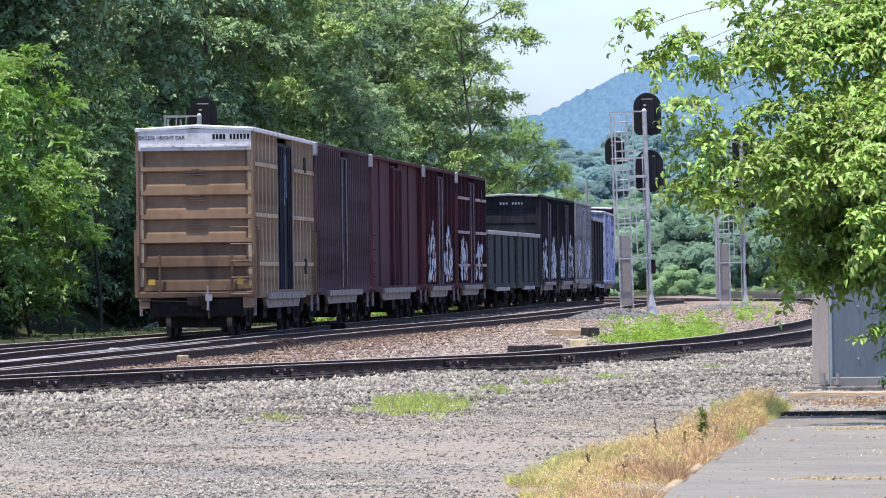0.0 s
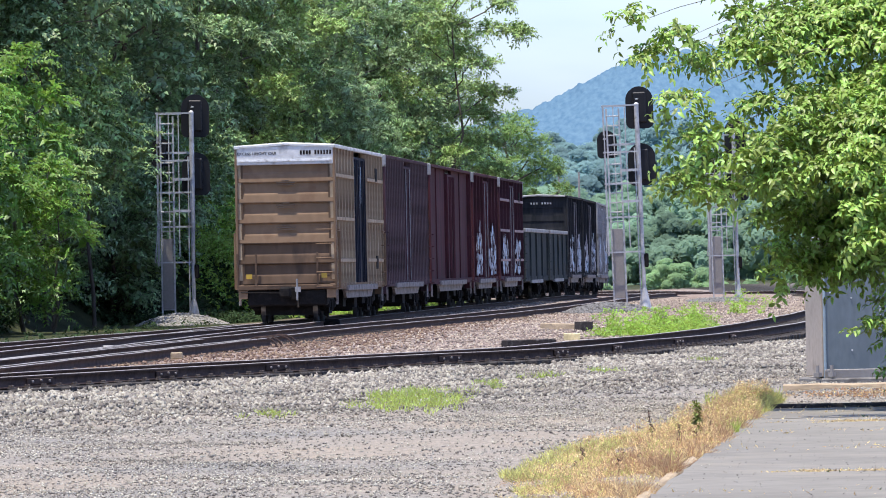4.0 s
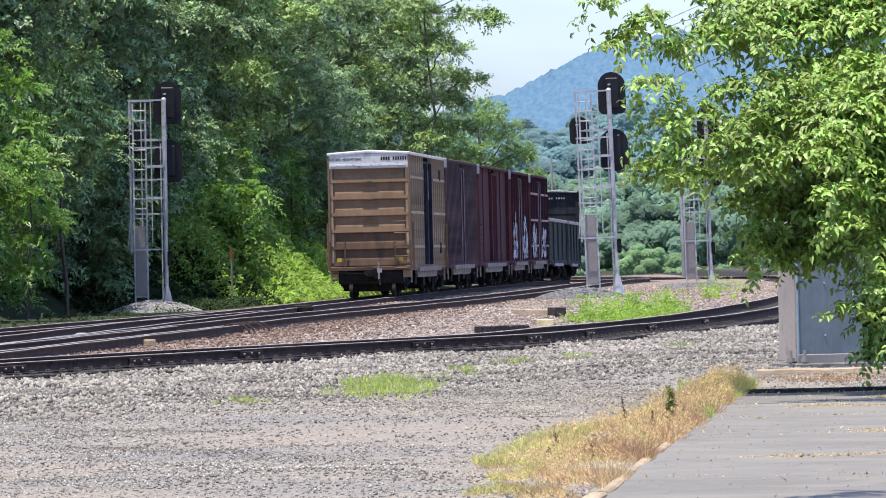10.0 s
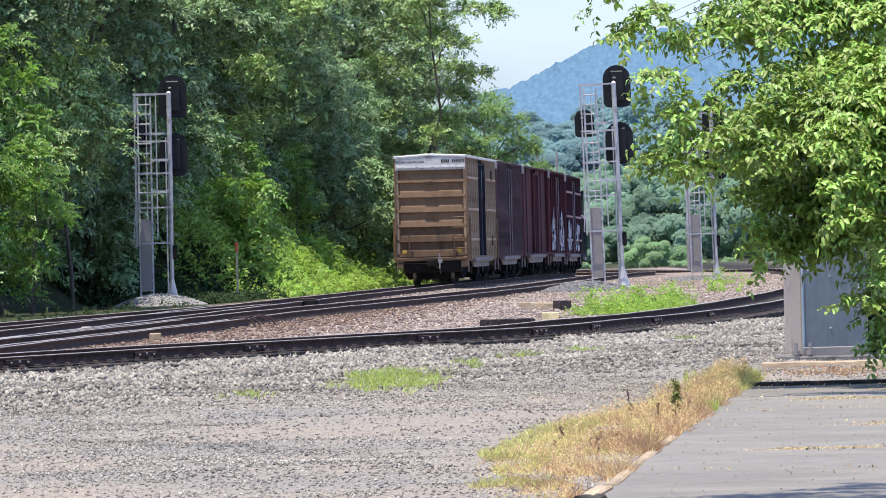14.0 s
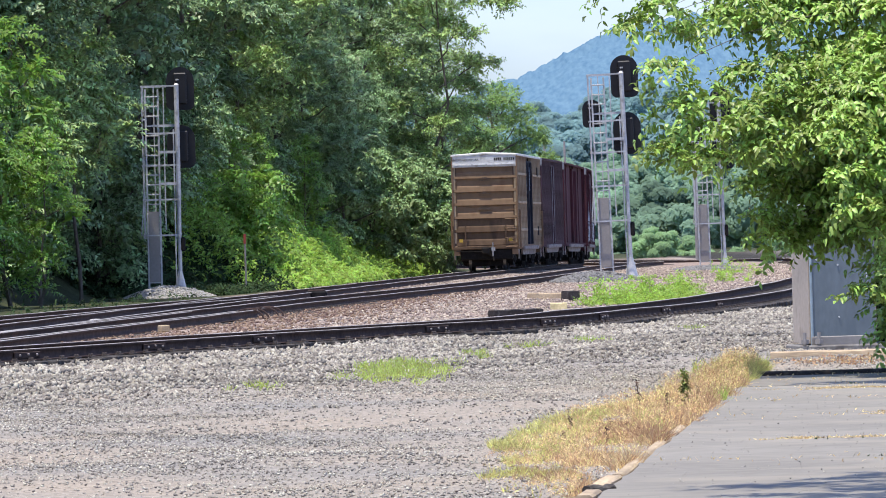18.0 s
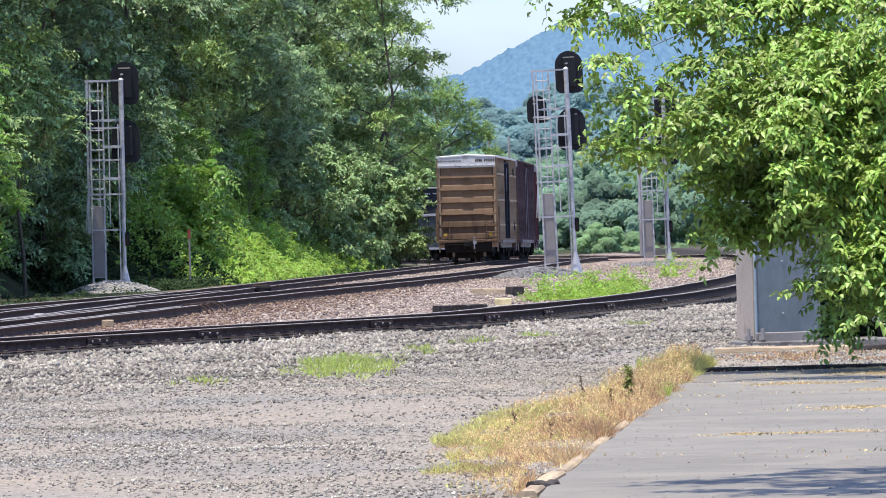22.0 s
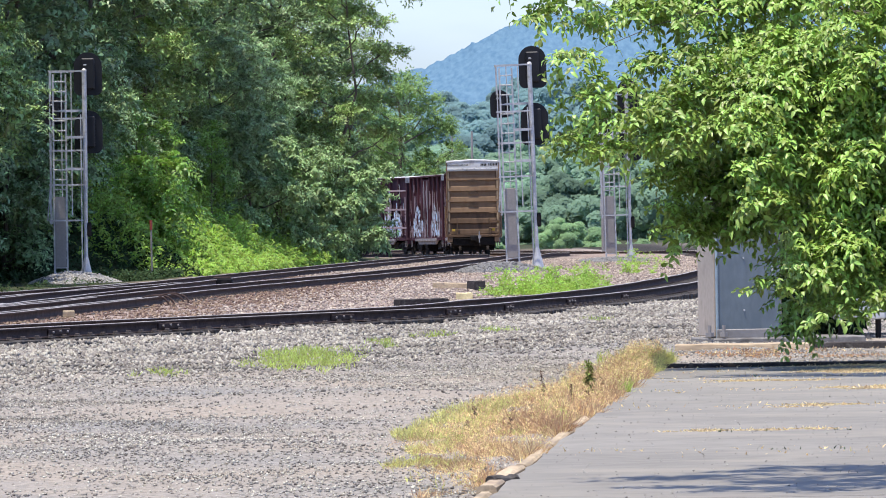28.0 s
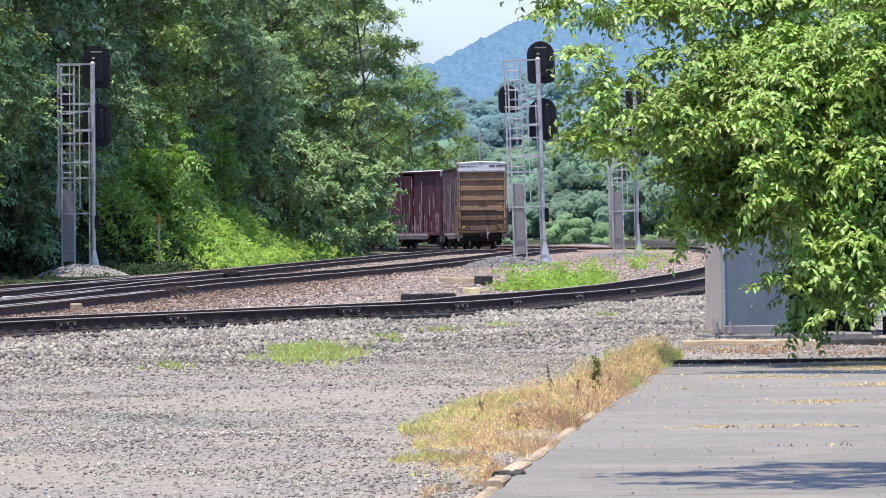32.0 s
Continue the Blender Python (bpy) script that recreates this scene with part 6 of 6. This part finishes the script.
    base = np.stack([xy[:, 0], xy[:, 1], ground_height(xy[:, 0], xy[:, 1]) + 0.4 * g.uniform(0, 1, len(xy)) ** 1.7 * (1 + 0.6 * np.sin(xy[:, 0] * 6 + xy[:, 1]))], 1)
    v, f = sprays(g, base, unit(np.stack([g.normal(0, 0.6, len(xy)), g.normal(0, 0.6, len(xy)), np.full(len(xy), 1.0)], 1)), 0.13, 6, 0.09, 0.035)
    tagged(new("weed_bed", np_mesh("weed_bed", v, f, M["leaf_bank"])), "fresh green weeds between the siding and the signal", "weeds", kind="stuff")
    # weeds in the cracks of the asphalt
    xs, ys = [], []
    for yc in (41.6, 46.0, 50.1, 57.0, 62.4, 67.6, 72.4):
        for k in range(3):
            xc = pave_edge(yc) + g.uniform(0.2, 4.5)
            m = int(g.integers(2, 9))
            xs.append(xc + g.normal(0, 0.05, m)), ys.append(yc + g.normal(0, 0.04, m))
    blades("crack_weeds", "small weeds in the cracks of the asphalt", np.stack([np.concatenate(xs), np.concatenate(ys)], 1), 0.045, 0.012, "weed", 36, 0.9, "weeds", -0.2)
    xs = np.concatenate([pave_edge(yc) + 0.1 + 5 * np.abs(np.sin(g.uniform(0, 1, 220) * 3 + np.sin(g.uniform(0, 9, 220)) * 0.3 + yc)) for yc in (46.0, 57.0, 62.4, 67.6, 70.5, 72.4, 80, 81.5)])
    ys = np.concatenate([yc + g.normal(0, 0.5, 220) for yc in (46.0, 57.0, 62.4, 67.6, 70.5, 72.4, 80, 81.5)])
    blades("crack_straw", "short dry straw in the cracks of the asphalt", np.stack([xs, ys], 1), 0.045, 0.014, "grass_dry", 37, 1.1, level=-0.2)


build_low_plants()


def bough_fans(g, a, b, arch, spread, n):
    """Fans of foliage along a bough that runs out level from a and droops to its tip b: centres and radii, and the bough's line."""
    a, b = np.array(a, float), np.array(b, float)
    rise = lambda q: (a[2] - b[2]) * (q - q ** 2.3) + arch * (1 - q) * q * 4
    way = unit((b - a) * np.array([1, 1, 0]))
    cross = np.cross(way, np.array([0, 0, 1.0]))
    fans = []
    for u in np.linspace(0.3, 1.0, n):
        u = min(1.02, u + g.uniform(-0.05, 0.05))
        p = a + (b - a) * u + cross * g.normal(0, spread) * (1.05 - 0.8 * u) + np.array([0, 0, rise(u)])
        r = g.uniform(0.22, 0.4) * (1.15 - 0.45 * u)
        fans.append((*p, r, r, r * g.uniform(0.4, 0.6)))
    line = [a + (b - a) * q + np.array([0, 0, rise(q)]) for q in np.linspace(0, 1, 7)]
    return fans, line


def build_near_tree():
    g = np.random.default_rng(41)
    root = np.array([8.0, 73.0, -0.26])
    tree = tagged(empty("overhanging_tree", pose(*root)), "leafy bright green tree overhanging the cabinet and asphalt", "tree")
    # boughs in tiers: where they start, their tips, the arch, the spread of their twigs, and how many
    tiers = [
        ((5.9, 74.4, 0.5), ((2.12, 72.0, 4.06, 24), (2.5, 71.9, 3.72, 42), (2.75, 72.0, 3.9, 50), (2.9, 72.2, 3.5, 60), (3.4, 72.2, 3.7, 110), (3.9, 72.3, 3.62, 150), (4.5, 72.4, 3.7, 160), (5.2, 72.4, 3.8, 150)), 0.1, 0.26),
        ((5.8, 73.0, 0.7), ((2.6, 71.3, 3.1, 42), (2.68, 71.2, 2.6, 84), (2.56, 71.0, 2.15, 70), (3.15, 70.9, 2.2, 80), (3.45, 70.8, 2.5, 100), (3.85, 70.7, 2.3, 100), (4.3, 70.6, 2.4, 100), (4.85, 70.5, 2.6, 100)), 0.1, 0.24),
        ((5.6, 74.2, 0.7), ((3.5, 73.2, 2.2, 90), (3.75, 73.0, 1.85, 100), (3.9, 72.9, 1.5, 100), (4.0, 72.8, 1.3, 80), (4.25, 73.0, 1.25, 110), (4.5, 73.2, 1.3, 110), (4.8, 73.4, 1.3, 110), (4.1, 74.0, 2.0, 120), (4.7, 74.2, 1.9, 120)), 0.05, 0.26),
        ((6.4, 72.2, 0.8), ((4.5, 70.2, 2.45, 90), (4.6, 70.1, 2.0, 100), (4.7, 70.0, 1.6, 90), (4.65, 70.4, 2.1, 90), (4.82, 70.3, 1.75, 90), (5.05, 70.2, 1.35, 90), (5.2, 70.1, 1.0, 80), (4.72, 69.9, 0.55, 34), (5.3, 69.9, 0.75, 90), (5.5, 69.9, 0.4, 110), (5.6, 70.0, 1.1, 120), (5.5, 70.1, 1.8, 120), (5.75, 70.1, 0.75, 110)), 0.1, 0.22),
        ((7.5, 72.6, 0.8), ((5.7, 70.2, 2.9, 110), (5.9, 70.1, 2.1, 110), (6.2, 70.0, 1.4, 110), (6.4, 69.9, 0.55, 130), (6.0, 69.8, 0.42, 130), (6.3, 70.0, 0.95, 120), (6.5, 70.2, 2.9, 110), (5.6, 70.6, 3.4, 110), (6.3, 70.7, 3.7, 110)), 0.15, 0.26),
        ((7.4, 75.2, 0.6), ((4.4, 74.8, 3.2, 130), (5.2, 74.8, 2.6, 130), (5.8, 74.8, 1.6, 150), (6.2, 74.8, 0.7, 170), (5.8, 73.6, 0.5, 150), (5.6, 73.8, 1.1, 150), (4.9, 73.9, 1.5, 130), (5.25, 74.5, 1.4, 120), (5.3, 74.3, 0.9, 120), (5.35, 74.2, 0.5, 120), (5.35, 74.4, 0.2, 90), (6.6, 74.2, 2.2, 130), (4.0, 75.2, 4.2, 130), (5.0, 75.2, 4.6, 130), (6.2, 75.0, 4.6, 130)), 0.1, 0.4),
    ]
    fans, many = [], []
    for (sx, sy, lift), tips, arch, spread in tiers:
        for x, y, z, n in tips:
            k = max(3, n // 14)
            made, line = bough_fans(g, (sx, sy, z + lift), (x, y, z), arch, spread, k)
            fans += made
            many += [n * 2.3 / k] * k
            bm = bmesh.new()
            for k in range(6):
                add_rod(bm, line[k] - root, line[k + 1] - root, 0.011 - 0.0015 * k, 6, 0.0095 - 0.0015 * k)
            part("limb", bm, M["bark"], tree)
            part("limb", branch_bm(bmesh.new(), (-0.2, 0, max(0.6, z + lift - 0.5)), line[0] - root, 0.045, 0.025, g, 3), M["bark"], tree)
    pts, dirs = [], []
    for fan, n in zip(fans, many):
        p, d = lump_points(g, [fan], int(n))
        pts.append(p), dirs.append(d)
    v, f = sprays(g, np.concatenate(pts) - root, np.concatenate(dirs), 0.23, 8, 0.105, 0.046, droop=0.55, up=0.8, two=True, jitter=0.3, hang=0.45, wild=0.22)
    crown = new("crown", np_mesh("crown", v, f, M["leaf_near"]))
    crown.parent = tree
    part("trunk", branch_bm(bmesh.new(), (0.2, 0, -0.3), (-0.4, 0.6, 4.9), 0.24, 0.1, g, 5), M["bark"], tree)

    # a second tree by the asphalt, overhead, known by its shade
    over = tagged(empty("overhead_tree", pose(0, 0, 0)), "leafy tree whose high boughs shade the asphalt", "tree")
    high = [(1.3, 40.1, 6.3, 0.5, 0.35, 0.2), (2.1, 41.2, 6.4, 0.6, 0.5, 0.3), (1.7, 38.6, 6.2, 0.6, 0.6, 0.2), (2.6, 39.4, 6.4, 0.7, 0.9, 0.3), (3.4, 40.6, 6.6, 0.9, 0.9, 0.5), (4.6, 39.6, 6.6, 1.2, 0.9, 0.6), (3.6, 67.3, 5.8, 0.5, 0.4, 0.2), (4.5, 66.5, 5.9, 0.8, 0.5, 0.3), (5.6, 66.0, 5.9, 0.9, 0.5, 0.3)]
    p, d = lump_points(g, high, 620)
    v, f = sprays(g, p, d, 0.42, 8, 0.21, 0.1, droop=0.5, up=0.55, two=True)
    crown = new("crown", np_mesh("crown", v, f, M["leaf_near"]))
    crown.parent = over
    part("trunk", branch_bm(bmesh.new(), (8.6, 41.0, -0.4), (7.2, 41, 6.6), 0.2, 0.1, g, 5), M["bark"], over)
    part("trunk", branch_bm(bmesh.new(), (9.4, 66.0, -0.4), (8.4, 67, 6.0), 0.2, 0.1, g, 5), M["bark"], over)
    for x, y, z, *_ in high:
        part("limb", branch_bm(bmesh.new(), (7.4, 41, 6.0) if y < 50 else (8.5, 66.9, 5.4), (x, y, z), 0.06, 0.012, g, 4), M["bark"], over)


build_near_tree()


# ---- distance ----
def canopy(name, label, trees, lumps, leaves, size, xr, yr, zf, radius, mat, seed):
    """Far woods: crowns heaped up of many uneven lumps of foliage, ragged at the edge."""
    g = np.random.default_rng(seed)
    bm = bmesh.new()
    bmesh.ops.create_icosphere(bm, subdivisions=1, radius=1)
    base = np.array([v.co[:] for v in bm.verts])
    tri = np.array([[v.index for v in f.verts] for f in bm.faces])
    bm.free()
    cx, cy, cr = g.uniform(*xr, trees), g.uniform(*yr, trees), g.uniform(*radius, trees)
    cz = zf(cx, cy)
    pick = np.repeat(np.arange(trees), lumps)
    n = len(pick)
    d = unit(g.normal(size=(n, 3)) + np.array([0, -0.4, 0.5]))
    leaf = lambda k: g.normal(size=(k, 3))
    c = np.stack([cx, cy, cz], 1)[pick] + d * (cr[pick] * g.uniform(0.5, 0.95, n))[:, None]
    r = cr[pick] * g.uniform(0.1, 0.27, n)
    rough = 0.86 + 0.1 * g.normal(size=(n, len(base), 1))
    v = (c[:, None] + base[None] * rough * r[:, None, None] * np.array([1, 1, 0.8])).reshape(-1, 3)
    f = (tri[None] + np.arange(n)[:, None, None] * len(base)).reshape(-1, 3)
    # leaf masses over the lumps
    own = np.repeat(np.arange(n), leaves)
    d = unit(leaf(len(own)) + np.array([0, -0.5, 0.5]))
    p = c[own] + d * (r[own] * g.uniform(0.88, 1.12, len(own)))[:, None] * np.array([1, 1, 0.8])
    nrm = unit(d * 0.5 + np.array([0, -0.45, 0.45]) + 0.15 * leaf(len(own)))
    a = unit(np.cross(nrm, leaf(len(own))))
    b = np.cross(nrm, a)
    s = size * g.uniform(0.5, 1.4, len(own))[:, None]
    t = np.stack([p + a * s, p - a * s * 0.6 + b * s * 0.8, p - a * s * 0.5 - b * s * 0.8], 1).reshape(-1, 3)
    f = np.concatenate([f, len(v) + np.arange(len(t)).reshape(-1, 3)])
    v = np.concatenate([v, t])
    return tagged(new(name, np_mesh(name, v, f, M[mat])), label, "far woods", kind="stuff")


def far_slope(x, y):
    return np.clip((y - 620) / 420, 0, 1) * 17 - 1 + 2 * np.sin(x * 0.07) + 1.5 * np.sin(x * 0.19 + 1)


# haze of the distance lies in these leaf colours, bluer farther off
canopy("far_woods", "green woods at the foot of the mountain, haze in their colour", 95, 30, 130, 0.25, (-2, 40), (600, 800), far_slope, (2.5, 6.5), "leaf_far", 51)
canopy("high_woods", "woods rising towards the mountain, blue-green haze in their colour", 115, 30, 130, 0.3, (-2, 60), (800, 1080), far_slope, (3.5, 8.5), "leaf_haze", 53)
canopy("far_bushes", "green bushes behind the far track, paled by haze in their colour", 22, 34, 150, 0.11, (6, 36), (498, 535), lambda x, y: -1.2 + 0.9 * np.sin(x * 0.45) + 0 * y, (1.0, 3.0), "leaf_bush", 52)


def build_mountain():
    m = bpy.data.materials.new("haze_tinted_forest")
    m.use_nodes = True
    n, l = m.node_tree.nodes, m.node_tree.links
    b = n["Principled BSDF"]
    b.inputs["Roughness"].default_value = 1.0
    b.inputs["Specular IOR Level"].default_value = 0.0
    tc, t = n.new("ShaderNodeTexCoord"), n.new("ShaderNodeTexNoise")
    t.inputs["Scale"].default_value, t.inputs["Detail"].default_value = 0.5, 4
    # distance haze is put into the forest colour as blue
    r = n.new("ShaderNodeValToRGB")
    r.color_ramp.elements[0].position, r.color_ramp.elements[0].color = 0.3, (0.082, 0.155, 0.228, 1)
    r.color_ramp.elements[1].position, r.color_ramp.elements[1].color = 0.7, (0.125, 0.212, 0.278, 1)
    mp = n.new("ShaderNodeMapping")
    mp.inputs["Scale"].default_value = (1, 0.12, 0.3)
    l.new(tc.outputs["Object"], mp.inputs["Vector"])
    l.new(mp.outputs["Vector"], t.inputs["Vector"])
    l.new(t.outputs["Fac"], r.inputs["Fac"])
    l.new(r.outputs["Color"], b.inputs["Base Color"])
    g = np.random.default_rng(61)
    xs, ys = np.arange(-120, 340, 1.1), np.linspace(2300, 3100, 150)
    gx, gy = np.meshgrid(xs, ys)
    ridge = np.interp(gx, [-500, 0, 38, 52, 62, 72, 82, 96, 122, 150, 220, 700], [20, 62, 73, 76, 82, 88, 93, 97, 101, 104, 110, 80])
    soft = np.ones(25) / 25
    ridge = np.apply_along_axis(lambda r: np.convolve(np.pad(r, 12, "edge"), soft, "valid"), 1, ridge)
    up = np.clip((gy - 2300) / 700, 0, 1) ** 0.8
    rough = g.normal(0, 1, gx.shape)
    for k in range(2):
        rough = (rough + np.roll(rough, 1, 0) + np.roll(rough, 1, 1) + np.roll(rough, -1, 1)) / 2.6
    gz = -6 + (ridge + 6) * up * np.where(gy > 3000, 1 - (gy - 3000) / 300, 1) + rough * (0.2 + 0.7 * np.clip(up * 12 - 10.8, 0, 1)) * np.clip(up * 3, 0, 1)
    v = np.stack([gx, gy, gz], -1).reshape(-1, 3)
    i = np.arange(len(ys) - 1)[:, None] * len(xs) + np.arange(len(xs) - 1)[None]
    f = np.stack([i, i + 1, i + len(xs) + 1, i + len(xs)], -1).reshape(-1, 4)
    tagged(new("backdrop_mountain", np_mesh("backdrop_mountain", v, f, m, True)), "wooded mountain beyond the valley, blue haze in its colour", "mountain", kind="structure")


build_mountain()


# ---- loose stones, last ----
def in_view(g, n, y0, y1, lo=-0.074, hi=0.092):
    y = np.sqrt(g.uniform(y0 ** 2, y1 ** 2, n))
    return g.uniform(lo, hi, n) * y, y


def build_stones():
    g = np.random.default_rng(71)
    x, y = in_view(g, 270000, 58, 135)
    nx = np.interp(y, N_TAB[:, 1], N_TAB[:, 0])
    # metres in front of the siding's near rail
    front = (x - nx) * 0.95 - 0.95
    pave = np.array([0.94, 0.0797])
    off = (x < pave[0] + (y - 39) * pave[1] - 0.05) | (y > 73)
    keep = (front > 0) & off & (g.uniform(0, 1, len(x)) < np.interp(front, [0, 6, 10, 15], [0.6, 0.55, 0.3, 0.04]))
    xy = np.stack([x, y], 1)[keep]
    stones("ballast_gravel", "coarse grey ballast in front of the siding", xy, ground_height(xy[:, 0], xy[:, 1]), g.uniform(0.018, 0.052, len(xy)) * np.interp(front[keep], [0, 8, 13], [1.0, 0.85, 0.45]), M["stone_grey"], 0.95, 72)
    x, y = in_view(g, 200000, 36, 95)
    nx = np.interp(y, N_TAB[:, 1], N_TAB[:, 0])
    worn = 0.5 + 0.3 * np.sin(x * 0.9 + y * 0.16 + 1.0) + 0.25 * np.sin(y * 0.37 - x * 0.5) + 0.15 * np.sin(x * 2.7 + y * 0.8)
    keep = (g.uniform(0, 1, len(x)) < np.interp(x - nx, [6, 16], [0.0, 1.0]) * np.clip(worn, 0.12, 0.9)) & ((x < 0.94 + (y - 39) * 0.0797 - 0.05) | (y > 73))
    xy = np.stack([x, y], 1)[keep]
    stones("lot_gravel", "fine pale grey gravel of the lot", xy, ground_height(xy[:, 0], xy[:, 1]), g.uniform(0.005, 0.016, len(xy)), M["stone_lot"], 0.8, 73, True)
    x, y = in_view(g, 2600, 36, 72, 0.0, 0.085)
    xy = np.stack([x, y], 1)[x > 0.99 + (y - 39) * 0.0797]
    stones("asphalt_grit", "loose grit and pebbles on the worn asphalt", xy, np.full(len(xy), -0.198), g.uniform(0.002, 0.005, len(xy)) * g.choice((0.8, 1, 1.8), len(xy)), M["grit"], 0.7, 75, True)
    x, y = in_view(g, 110000, 100, 300, -0.07, 0.06)
    nx = np.interp(y, N_TAB[:, 1], N_TAB[:, 0])
    ax = np.interp(y, A_TAB[:, 1], A_TAB[:, 0])
    keep = (x < nx - 1.0) & (x > ax - 3.0)
    xy = np.stack([x, y], 1)[keep]
    rust = (xy[:, 0] < np.interp(xy[:, 1], A_TAB[:, 1], A_TAB[:, 0]) + 5.6 + g.normal(0, 0.8, len(xy))) & (xy[:, 1] < 215)
    for part_of, nm, lab, mat in ((~rust, "tan_ballast", "tan and brown ballast between the tracks", "stone_tan"), (rust, "rusty_ballast", "rust-stained ballast beside the second line", "stone_rust")):
        q = xy[part_of]
        stones(nm, lab, q, ground_height(q[:, 0], q[:, 1]), g.uniform(0.02, 0.05, len(q)), M[mat], 0.75, 74)


build_stones()
motions()
